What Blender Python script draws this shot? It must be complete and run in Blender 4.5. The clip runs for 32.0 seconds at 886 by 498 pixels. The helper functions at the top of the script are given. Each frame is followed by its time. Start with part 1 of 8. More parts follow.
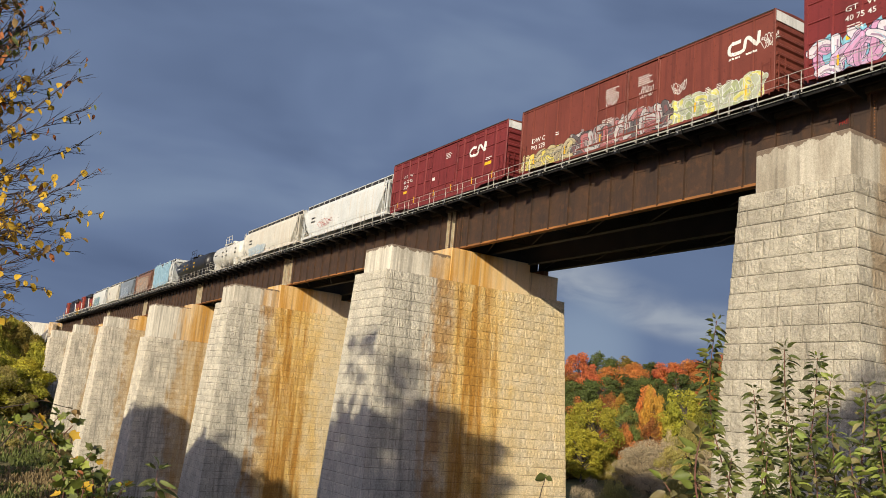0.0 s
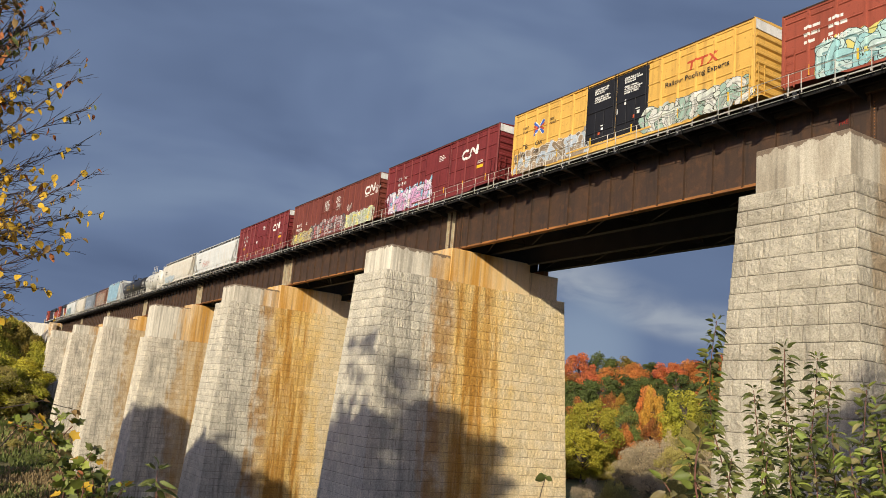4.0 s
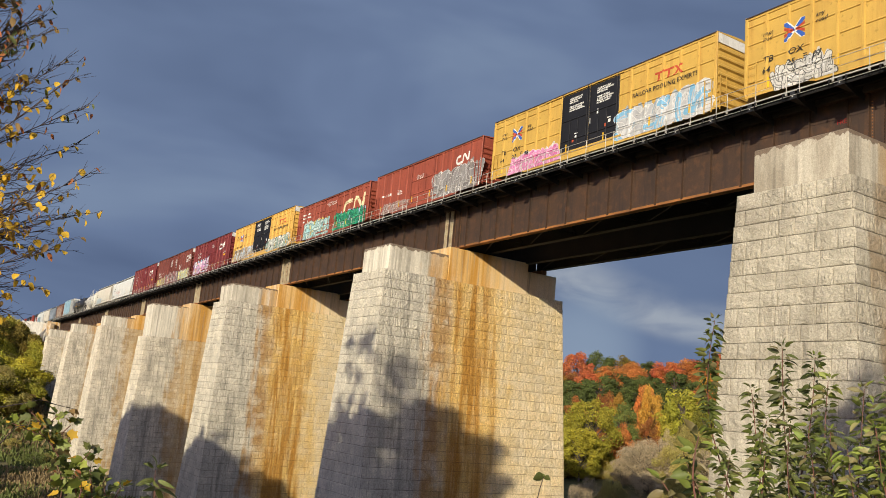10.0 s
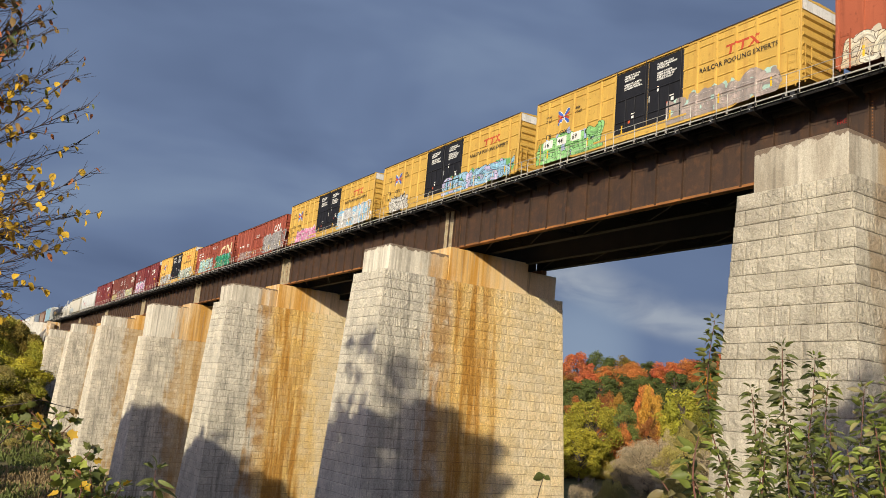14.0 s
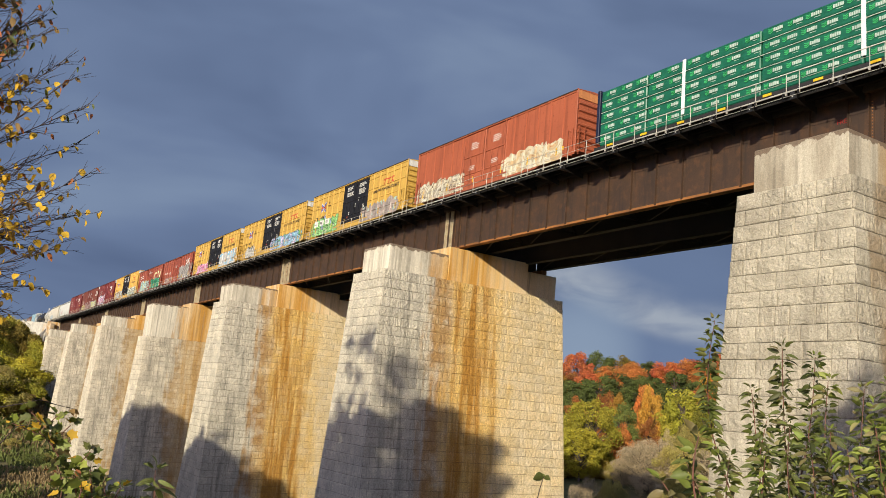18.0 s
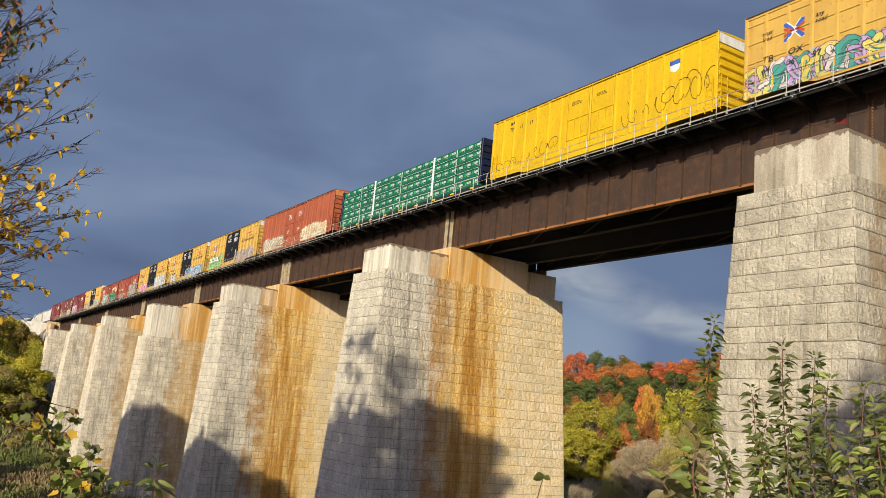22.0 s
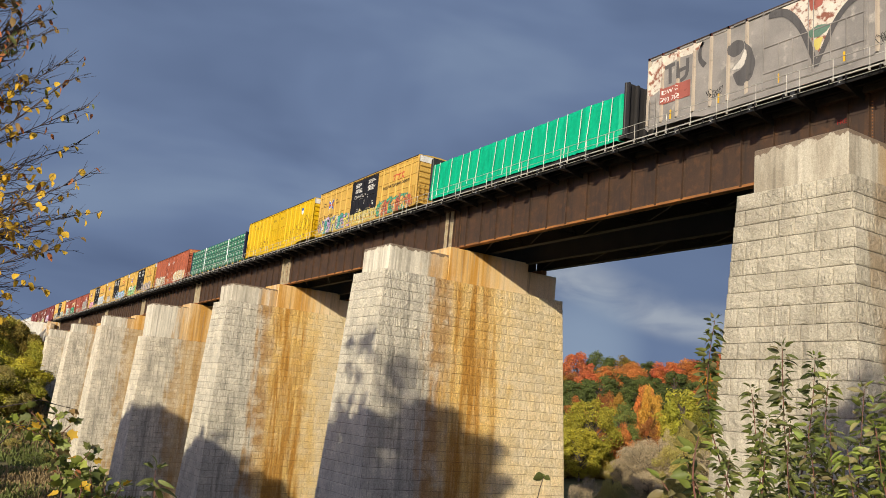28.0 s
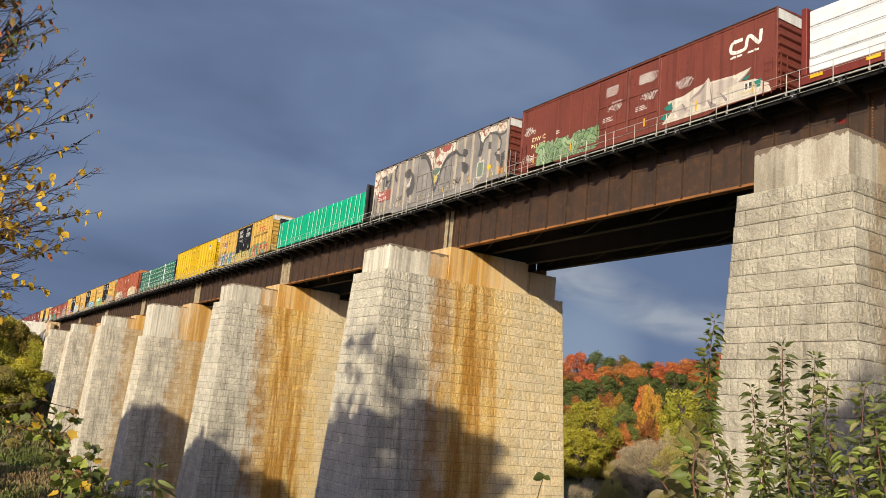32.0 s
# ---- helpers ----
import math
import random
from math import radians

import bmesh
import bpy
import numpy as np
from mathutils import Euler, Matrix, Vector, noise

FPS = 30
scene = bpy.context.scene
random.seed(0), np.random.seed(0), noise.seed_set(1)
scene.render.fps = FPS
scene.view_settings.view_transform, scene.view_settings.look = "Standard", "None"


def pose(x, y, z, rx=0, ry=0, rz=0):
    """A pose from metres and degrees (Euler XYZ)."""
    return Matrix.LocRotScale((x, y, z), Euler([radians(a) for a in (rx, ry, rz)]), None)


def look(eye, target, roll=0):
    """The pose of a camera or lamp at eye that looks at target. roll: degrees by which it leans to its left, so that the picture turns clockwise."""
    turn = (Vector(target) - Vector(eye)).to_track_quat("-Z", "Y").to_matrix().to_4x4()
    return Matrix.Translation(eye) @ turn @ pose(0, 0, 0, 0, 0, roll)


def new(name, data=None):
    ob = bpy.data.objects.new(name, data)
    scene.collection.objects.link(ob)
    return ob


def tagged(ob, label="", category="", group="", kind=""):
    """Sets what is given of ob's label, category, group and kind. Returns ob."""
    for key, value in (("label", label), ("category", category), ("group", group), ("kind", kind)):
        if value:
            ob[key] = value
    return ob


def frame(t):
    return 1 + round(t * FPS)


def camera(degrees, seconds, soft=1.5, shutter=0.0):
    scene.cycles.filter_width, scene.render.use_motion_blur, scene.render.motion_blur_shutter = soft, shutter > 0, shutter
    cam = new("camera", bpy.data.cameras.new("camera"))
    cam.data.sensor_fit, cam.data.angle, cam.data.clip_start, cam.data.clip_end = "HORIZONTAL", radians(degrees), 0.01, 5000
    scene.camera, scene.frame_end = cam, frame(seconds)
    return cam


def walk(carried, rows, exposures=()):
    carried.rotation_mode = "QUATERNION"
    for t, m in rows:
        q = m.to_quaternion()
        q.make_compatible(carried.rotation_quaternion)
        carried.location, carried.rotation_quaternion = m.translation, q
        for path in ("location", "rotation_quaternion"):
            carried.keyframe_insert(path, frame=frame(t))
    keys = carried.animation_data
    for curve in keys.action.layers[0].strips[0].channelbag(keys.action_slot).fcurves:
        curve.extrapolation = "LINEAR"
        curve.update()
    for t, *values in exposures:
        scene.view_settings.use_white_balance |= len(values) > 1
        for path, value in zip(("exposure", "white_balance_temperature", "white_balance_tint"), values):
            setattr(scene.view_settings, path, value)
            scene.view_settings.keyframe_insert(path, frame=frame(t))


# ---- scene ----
cam = camera(55.95, 32.0, soft=0.6)
EYE = Vector((0, 0, 0))
YAW, PITCH, ROLL = 31.313, 11.05, 5.291


def aim(yaw, pitch, roll=ROLL):
    y, p = radians(yaw), radians(pitch)
    return look(EYE, (10 * math.sin(y) * math.cos(p), 10 * math.cos(y) * math.cos(p), 10 * math.sin(p)), roll)


walk(cam, [
    (0.0, aim(YAW - 0.125, PITCH + 0.03)),
    (1.0, aim(YAW - 0.13, PITCH + 0.035)),
    (2.0, aim(YAW - 0.17, PITCH + 0.06)),
    (3.5, aim(YAW - 0.165, PITCH + 0.06)),
    (5.0, aim(YAW - 0.01, PITCH)),
    (6.0, aim(YAW, PITCH)),
    (32.0, aim(YAW, PITCH)),
], [(0.0, 0.33), (12.0, 0.34), (17.0, 0.39), (25.0, 0.40), (28.0, 0.36), (32.0, 0.35)])

# ---------------------------------------------------------------- light
SUN_DIR = Vector((-1.0, -0.7, 0.407)).normalized()
SUN_EL = math.asin(SUN_DIR.z)
sun = new("sun", bpy.data.lights.new("sun", "SUN"))
sun.data.energy, sun.data.angle, sun.data.color = 4.65, radians(0.55), (0.975, 0.88, 0.685)
sun.rotation_mode = "QUATERNION"
sun.rotation_quaternion = SUN_DIR.to_track_quat("Z", "Y")

world = bpy.data.worlds.new("world")
scene.world = world
world.use_nodes = True


def sky_nodes():
    nt = world.node_tree
    nt.nodes.clear()
    N, L = nt.nodes.new, nt.links.new
    out, bg = N("ShaderNodeOutputWorld"), N("ShaderNodeBackground")
    sky = N("ShaderNodeTexSky")
    sky.sky_type, sky.sun_disc = "NISHITA", False
    sky.sun_elevation = SUN_EL
    sky.sun_rotation = math.atan2(SUN_DIR.x, SUN_DIR.y)
    sky.ozone_density, sky.dust_density = 3.0, 0.6
    # thin bright cloud warms the clear side
    dim = N("ShaderNodeVectorMath")
    dim.operation = "MULTIPLY"
    dim.inputs[1].default_value = (0.136, 0.112, 0.124)
    L(sky.outputs[0], dim.inputs[0])
    tc = N("ShaderNodeTexCoord")
    mp = N("ShaderNodeMapping")
    mp.inputs["Scale"].default_value = (1.0, 1.0, 2.6)
    mp.inputs["Rotation"].default_value = (0.0, 0.16, 0.3)
    mp.inputs["Location"].default_value = (0.0, 0.0, 0.22)
    L(tc.outputs["Generated"], mp.inputs[0])
    nz = N("ShaderNodeTexNoise")
    nz.inputs["Scale"].default_value, nz.inputs["Detail"].default_value = 2.3, 4.0
    nz.inputs["Roughness"].default_value, nz.inputs["Distortion"].default_value = 0.48, 0.35
    L(mp.outputs[0], nz.inputs["Vector"])
    ramp = N("ShaderNodeValToRGB")
    el = ramp.color_ramp.elements
    el[0].position, el[0].color = 0.34, (0.063, 0.092, 0.168, 1)
    el[1].position, el[1].color = 0.80, (0.19, 0.25, 0.35, 1)
    e = el.new(0.56)
    e.color = (0.114, 0.158, 0.260, 1)
    L(nz.outputs["Fac"], ramp.inputs[0])
    # clear sky on the side of the sun, storm cloud on the other
    side = N("ShaderNodeVectorMath")
    side.operation = "DOT_PRODUCT"
    side.inputs[1].default_value = Vector((SUN_DIR.x, SUN_DIR.y, 0.1)).normalized()
    L(tc.outputs["Generated"], side.inputs[0])
    clear = N("ShaderNodeMapRange")
    clear.interpolation_type = "SMOOTHSTEP"
    clear.inputs["From Min"].default_value, clear.inputs["From Max"].default_value = 0.15, 0.75
    L(side.outputs["Value"], clear.inputs["Value"])
    mix = N("ShaderNodeMix")
    mix.data_type = "RGBA"
    L(clear.outputs[0], mix.inputs[0])
    L(ramp.outputs[0], mix.inputs[6])
    L(dim.outputs[0], mix.inputs[7])
    # a brighter break in the cloud low over the wooded slope
    brk = N("ShaderNodeVectorMath")
    brk.operation = "DOT_PRODUCT"
    brk.inputs[1].default_value = Vector((0.70, 0.69, 0.155)).normalized()
    L(tc.outputs["Generated"], brk.inputs[0])
    br = N("ShaderNodeMapRange")
    br.interpolation_type = "SMOOTHSTEP"
    br.inputs["From Min"].default_value, br.inputs["From Max"].default_value = 0.982, 0.9992
    L(brk.outputs["Value"], br.inputs["Value"])
    m2 = N("ShaderNodeMapping")
    m2.inputs["Scale"].default_value = (1.0, 1.0, 2.0)
    L(tc.outputs["Generated"], m2.inputs[0])
    n2 = N("ShaderNodeTexNoise")
    n2.inputs["Scale"].default_value, n2.inputs["Detail"].default_value = 4.6, 6.0
    L(m2.outputs[0], n2.inputs["Vector"])
    r2 = N("ShaderNodeMapRange")
    r2.inputs["From Min"].default_value, r2.inputs["From Max"].default_value = 0.36, 0.54
    L(n2.outputs["Fac"], r2.inputs["Value"])
    mu = N("ShaderNodeMath")
    mu.operation = "MULTIPLY"
    L(br.outputs[0], mu.inputs[0])
    L(r2.outputs[0], mu.inputs[1])
    soft = N("ShaderNodeMath")
    soft.operation = "MULTIPLY"
    soft.inputs[1].default_value = 0.75
    L(br.outputs[0], soft.inputs[0])
    mix2 = N("ShaderNodeMix")
    mix2.data_type = "RGBA"
    mix2.inputs[7].default_value = (0.118, 0.165, 0.268, 1)
    L(soft.outputs[0], mix2.inputs[0])
    L(mix.outputs[2], mix2.inputs[6])
    # a thin pale streak of cloud through the break
    st = N("ShaderNodeVectorMath")
    st.operation = "DOT_PRODUCT"
    st.inputs[1].default_value = (-0.079, 0.3009, -0.9504)
    L(tc.outputs["Generated"], st.inputs[0])
    wav = N("ShaderNodeMath")
    wav.operation = "MULTIPLY_ADD"
    wav.inputs[1].default_value, wav.inputs[2].default_value = 0.16, -0.08
    L(nz.outputs["Fac"], wav.inputs[0])
    sm = N("ShaderNodeMath")
    L(st.outputs["Value"], sm.inputs[0])
    L(wav.outputs[0], sm.inputs[1])
    ab = N("ShaderNodeMath")
    ab.operation = "ABSOLUTE"
    L(sm.outputs[0], ab.inputs[0])
    fl = N("ShaderNodeMapRange")
    fl.interpolation_type = "SMOOTHSTEP"
    fl.inputs["From Min"].default_value, fl.inputs["From Max"].default_value = 0.046, 0.0
    L(ab.outputs[0], fl.inputs["Value"])
    n3 = N("ShaderNodeTexNoise")
    n3.inputs["Scale"].default_value, n3.inputs["Detail"].default_value, n3.inputs["Distortion"].default_value = 13.0, 7.0, 0.6
    L(m2.outputs[0], n3.inputs["Vector"])
    r3 = N("ShaderNodeMapRange")
    r3.inputs["From Min"].default_value, r3.inputs["From Max"].default_value = 0.30, 0.62
    L(n3.outputs["Fac"], r3.inputs["Value"])
    mu3 = N("ShaderNodeMath")
    mu3.operation = "MULTIPLY"
    L(mu.outputs[0], mu3.inputs[0])
    L(r3.outputs[0], mu3.inputs[1])
    mu2 = N("ShaderNodeMath")
    mu2.operation = "MULTIPLY"
    L(mu3.outputs[0], mu2.inputs[0])
    L(fl.outputs[0], mu2.inputs[1])
    mix3 = N("ShaderNodeMix")
    mix3.data_type = "RGBA"
    mix3.inputs[7].default_value = (0.26, 0.295, 0.35, 1)
    L(mu2.outputs[0], mix3.inputs[0])
    L(mix2.outputs[2], mix3.inputs[6])
    # light low over the wood at the edge of the cloud
    low = N("ShaderNodeVectorMath")
    low.operation = "DOT_PRODUCT"
    low.inputs[1].default_value = (0.658, 0.7479, 0.0877)
    L(tc.outputs["Generated"], low.inputs[0])
    lr = N("ShaderNodeMapRange")
    lr.interpolation_type = "SMOOTHSTEP"
    lr.inputs["From Min"].default_value, lr.inputs["From Max"].default_value = 0.9965, 1.0003
    lr.inputs["To Max"].default_value = 0.30
    L(low.outputs["Value"], lr.inputs["Value"])
    mix4 = N("ShaderNodeMix")
    mix4.data_type = "RGBA"
    mix4.inputs[7].default_value = (0.36, 0.45, 0.52, 1)
    L(lr.outputs[0], mix4.inputs[0])
    L(mix3.outputs[2], mix4.inputs[6])
    L(mix4.outputs[2], bg.inputs["Color"])
    bg.inputs["Strength"].default_value = 1.0
    L(bg.outputs[0], out.inputs["Surface"])


sky_nodes()

# ---------------------------------------------------------------- materials
MATS = {}


def rgba(c):
    return (c[0], c[1], c[2], 1.0)


def mat(name, c1, c2=None, scale=1.5, rough=0.7, metal=0.0, bump=0.15, fine=18.0, stretch=(1, 1, 1), world_space=False,
        spots=None, random_value=0.0, leaf=0.0, grime=None):
    """Two scales of variation: blotches between c1 and c2, and fine grain that also lifts the surface."""
    if name in MATS:
        return MATS[name]
    m = bpy.data.materials.new(name)
    m.use_nodes = True
    nt = m.node_tree
    N, L = nt.nodes.new, nt.links.new
    b = nt.nodes["Principled BSDF"]
    b.inputs["Roughness"].default_value, b.inputs["Metallic"].default_value = rough, metal
    c2 = c2 or tuple(v * 0.75 for v in c1)
    if world_space:
        pos = N("ShaderNodeNewGeometry").outputs["Position"]
    else:
        pos = N("ShaderNodeTexCoord").outputs["Object"]
    mp = N("ShaderNodeMapping")
    mp.inputs["Scale"].default_value = stretch
    L(pos, mp.inputs[0])
    n1, n2 = N("ShaderNodeTexNoise"), N("ShaderNodeTexNoise")
    n1.inputs["Scale"].default_value, n1.inputs["Detail"].default_value = scale, 5
    n2.inputs["Scale"].default_value, n2.inputs["Detail"].default_value = fine, 3
    L(mp.outputs[0], n1.inputs["Vector"])
    L(pos, n2.inputs["Vector"])
    r = N("ShaderNodeMapRange")
    r.inputs["From Min"].default_value, r.inputs["From Max"].default_value = 0.32, 0.68
    L(n1.outputs["Fac"], r.inputs["Value"])
    mx = N("ShaderNodeMix")
    mx.data_type = "RGBA"
    mx.inputs[6].default_value, mx.inputs[7].default_value = rgba(c1), rgba(c2)
    L(r.outputs[0], mx.inputs[0])
    col = mx.outputs[2]
    if spots:
        sc, lo, hi, cs = spots
        n3 = N("ShaderNodeTexNoise")
        n3.inputs["Scale"].default_value, n3.inputs["Detail"].default_value = sc, 6
        L(pos, n3.inputs["Vector"])
        r3 = N("ShaderNodeMapRange")
        r3.inputs["From Min"].default_value, r3.inputs["From Max"].default_value = lo, hi
        L(n3.outputs["Fac"], r3.inputs["Value"])
        m3 = N("ShaderNodeMix")
        m3.data_type = "RGBA"
        m3.inputs[7].default_value = rgba(cs)
        L(r3.outputs[0], m3.inputs[0])
        L(col, m3.inputs[6])
        col = m3.outputs[2]
    if grime:
        # dirt that runs down in streaks
        sm = N("ShaderNodeMapping")
        sm.inputs["Scale"].default_value = (2.2, 2.2, 0.16)
        L(pos, sm.inputs[0])
        ns = N("ShaderNodeTexNoise")
        ns.inputs["Scale"].default_value, ns.inputs["Detail"].default_value = 1.6, 4
        L(sm.outputs[0], ns.inputs["Vector"])
        rs = N("ShaderNodeMapRange")
        rs.inputs["From Min"].default_value, rs.inputs["From Max"].default_value = 0.5, 0.8
        L(ns.outputs["Fac"], rs.inputs["Value"])
        gm = N("ShaderNodeMix")
        gm.data_type = "RGBA"
        gm.inputs[7].default_value = rgba(grime)
        L(rs.outputs[0], gm.inputs[0])
        L(col, gm.inputs[6])
        col = gm.outputs[2]
    hs = N("ShaderNodeHueSaturation")
    vr = N("ShaderNodeMapRange")
    vr.inputs["To Min"].default_value, vr.inputs["To Max"].default_value = 0.8, 1.2
    L(n2.outputs["Fac"], vr.inputs["Value"])
    val = vr.outputs[0]
    if random_value:
        oi = N("ShaderNodeObjectInfo")
        rr = N("ShaderNodeMapRange")
        rr.inputs["To Min"].default_value, rr.inputs["To Max"].default_value = 1 - random_value, 1 + random_value
        L(oi.outputs["Random"], rr.inputs["Value"])
        mul = N("ShaderNodeMath")
        mul.operation = "MULTIPLY"
        L(val, mul.inputs[0])
        L(rr.outputs[0], mul.inputs[1])
        val = mul.outputs[0]
        isl = N("ShaderNodeMapRange")
        isl.inputs["To Min"].default_value, isl.inputs["To Max"].default_value = 1 - random_value, 1 + random_value
        L(N("ShaderNodeNewGeometry").outputs["Random Per Island"], isl.inputs["Value"])
        mu2 = N("ShaderNodeMath")
        mu2.operation = "MULTIPLY"
        L(val, mu2.inputs[0])
        L(isl.outputs[0], mu2.inputs[1])
        val = mu2.outputs[0]
    L(val, hs.inputs["Value"])
    L(col, hs.inputs["Color"])
    L(hs.outputs[0], b.inputs["Base Color"])
    if bump:
        bp = N("ShaderNodeBump")
        bp.inputs["Strength"].default_value, bp.inputs["Distance"].default_value = min(1.0, bump * 2), 0.05 * bump + 0.004
        L(n2.outputs["Fac"], bp.inputs["Height"])
        L(bp.outputs[0], b.inputs["Normal"])
    if leaf:
        tr = N("ShaderNodeBsdfTranslucent")
        L(hs.outputs[0], tr.inputs["Color"])
        ms = N("ShaderNodeMixShader")
        ms.inputs[0].default_value = leaf
        L(b.outputs[0], ms.inputs[1])
        L(tr.outputs[0], ms.inputs[2])
        L(ms.outputs[0], nt.nodes["Material Output"].inputs["Surface"])
    MATS[name] = m
    return m


def masonry_material(name, base, shade, rust, wash_colour, cap=False, shift=0.0, contrast=(0.70, 1.24)):
    """Stone or concrete on the bridge piers; rust water from the bearings has run down a strip between 30 and 36 m across."""
    m = bpy.data.materials.new(name)
    m.use_nodes = True
    nt = m.node_tree
    N, L = nt.nodes.new, nt.links.new
    b = nt.nodes["Principled BSDF"]
    b.inputs["Roughness"].default_value = 0.88
    geo = N("ShaderNodeNewGeometry")
    sep = N("ShaderNodeSeparateXYZ")
    L(geo.outputs["Position"], sep.inputs[0])

    def noise_at(scale, detail, stretch=(1, 1, 1), rough=0.55, ridged=False):
        mp = N("ShaderNodeMapping")
        mp.inputs["Scale"].default_value = stretch
        L(geo.outputs["Position"], mp.inputs[0])
        n = N("ShaderNodeTexNoise")
        n.inputs["Scale"].default_value, n.inputs["Detail"].default_value, n.inputs["Roughness"].default_value = scale, detail, rough
        if ridged:
            n.noise_type = "RIDGED_MULTIFRACTAL"
        L(mp.outputs[0], n.inputs["Vector"])
        return n.outputs["Fac"]

    def rng(v, a, c, lo=0.0, hi=1.0, smooth=True):
        r = N("ShaderNodeMapRange")
        r.interpolation_type = "SMOOTHSTEP" if smooth else "LINEAR"
        for k, x in (("From Min", a), ("From Max", c), ("To Min", lo), ("To Max", hi)):
            r.inputs[k].default_value = x
        L(v, r.inputs["Value"])
        return r.outputs[0]

    def op(kind, a, c):
        n = N("ShaderNodeMath")
        n.operation = kind
        for i, v in enumerate((a, c)):
            if isinstance(v, (int, float)):
                n.inputs[i].default_value = v
            else:
                L(v, n.inputs[i])
        return n.outputs[0]

    def blend(f, a, c):
        n = N("ShaderNodeMix")
        n.data_type = "RGBA"
        L(f, n.inputs[0])
        for i, v in ((6, a), (7, c)):
            if isinstance(v, tuple):
                n.inputs[i].default_value = rgba(v)
            else:
                L(v, n.inputs[i])
        return n.outputs[2]

    fine = noise_at(9.0, 6, rough=0.65)
    mid = noise_at(1.0, 5, (0.9, 0.9, 0.16), 0.7) if cap else noise_at(0.9, 4)
    streak = noise_at(1.0, 5, (1.5, 1.5, 0.055))
    streak2 = noise_at(1.0, 4, (1.9, 1.9, 0.07))
    streak3 = noise_at(1.0, 5, (3.4, 3.4, 0.12))
    col = blend(rng(mid, 0.35, 0.65), base, shade)
    # long weather runs over the whole face
    weather = op("MULTIPLY", rng(noise_at(1.0, 6, (2.6, 2.6, 0.045), 0.7), 0.47, 0.68, 0.0, 0.50), rng(noise_at(0.35, 2), 0.35, 0.6, 0.3, 1.0))
    col = blend(weather, col, tuple(v * 0.55 for v in shade))
    # rust water: a wide tan wash below the pedestal, with darker runs inside it
    wob = op("MULTIPLY", op("SUBTRACT", streak, 0.5), 4.0)
    wob = op("ADD", wob, op("MULTIPLY", op("SUBTRACT", noise_at(0.8, 5, (1, 1, 0.5)), 0.5), 2.2))
    xx = op("ADD", op("ADD", sep.outputs["X"], shift), wob)
    pale = op("MULTIPLY", rng(xx, 29.0, 32.0), rng(mid, 0.2, 0.7, 0.45, 0.80))
    col = blend(pale, col, tuple(0.45 * a + 0.55 * c for a, c in zip(base, wash_colour)))
    band = op("MULTIPLY", rng(xx, 28.4, 30.6), rng(xx, 36.6, 32.8))
    wash = op("MULTIPLY", band, rng(mid, 0.2, 0.7, 0.45, 0.80))
    col = blend(wash, col, wash_colour)
    core_band = op("MULTIPLY", rng(xx, 29.2, 31.0), rng(xx, 35.0, 32.6))
    runs = op("MULTIPLY", core_band, rng(streak2, 0.36, 0.62, 0.2, 1.0))
    col = blend(op("MULTIPLY", runs, 0.95), col, rust)
    first = op("MULTIPLY", op("MULTIPLY", rng(xx, 28.0, 29.0), rng(xx, 30.3, 29.2)), rng(mid, 0.3, 0.6, 0.25, 0.75))
    col = blend(first, col, tuple(0.9 * v for v in rust))
    dark = op("MULTIPLY", op("MULTIPLY", core_band, rng(streak3, 0.54, 0.74)), 0.5)
    col = blend(dark, col, tuple(v * 0.42 for v in rust))
    # grey-black weather streaks towards the open end
    grey = op("MULTIPLY", op("MULTIPLY", rng(xx, 30.5, 26.0), rng(sep.outputs["X"], 25.0, 26.0)), rng(streak3, 0.44, 0.66, 0.0, 0.6))
    col = blend(grey, col, tuple(v * 0.42 for v in shade))
    if cap:
        drip = noise_at(1.0, 5, (2.2, 2.2, 0.2), 0.6)
        col = blend(op("MULTIPLY", rng(noise_at(1.0, 4, (4.0, 4.0, 0.12), 0.55), 0.50, 0.72, 0.0, 0.6), rng(noise_at(0.7, 2), 0.3, 0.6, 0.25, 1.0)), col, tuple(v * 0.48 for v in shade))
        edge = op("ADD", sep.outputs["Z"], op("MULTIPLY", op("SUBTRACT", drip, 0.5), 0.8))
        top = op("MULTIPLY", rng(edge, 10.57, 10.60), rng(sep.outputs["X"], 30.1, 29.9))
        col = blend(op("MULTIPLY", top, 0.85), col, (0.13, 0.085, 0.055))
    rnd = rng(N("ShaderNodeObjectInfo").outputs["Random"], 0, 1, 0.93, 1.06, False)
    isl = rng(geo.outputs["Random Per Island"], 0, 1, 0.93, 1.07, False)
    hs = N("ShaderNodeHueSaturation")
    L(op("MULTIPLY", op("MULTIPLY", rnd, isl), op("MULTIPLY", rng(fine, 0.28, 0.72, 0.86 if cap else contrast[0], 1.10 if cap else contrast[1], False), rng(noise_at(20.0, 4, rough=0.75), 0.3, 0.7, 0.76, 1.22, False))), hs.inputs["Value"])
    L(col, hs.inputs["Color"])
    L(hs.outputs[0], b.inputs["Base Color"])
    bp = N("ShaderNodeBump")
    bp.inputs["Strength"].default_value, bp.inputs["Distance"].default_value = (0.35, 0.02) if cap else (1.0, 0.085)
    rough2 = op("ADD", op("MULTIPLY", noise_at(4.5, 5, rough=0.6, ridged=True), 0.36), op("MULTIPLY", noise_at(16.0, 4, rough=0.7), 0.9))
    L(rough2, bp.inputs["Height"])
    L(bp.outputs[0], b.inputs["Normal"])
    MATS[name] = m
    return m


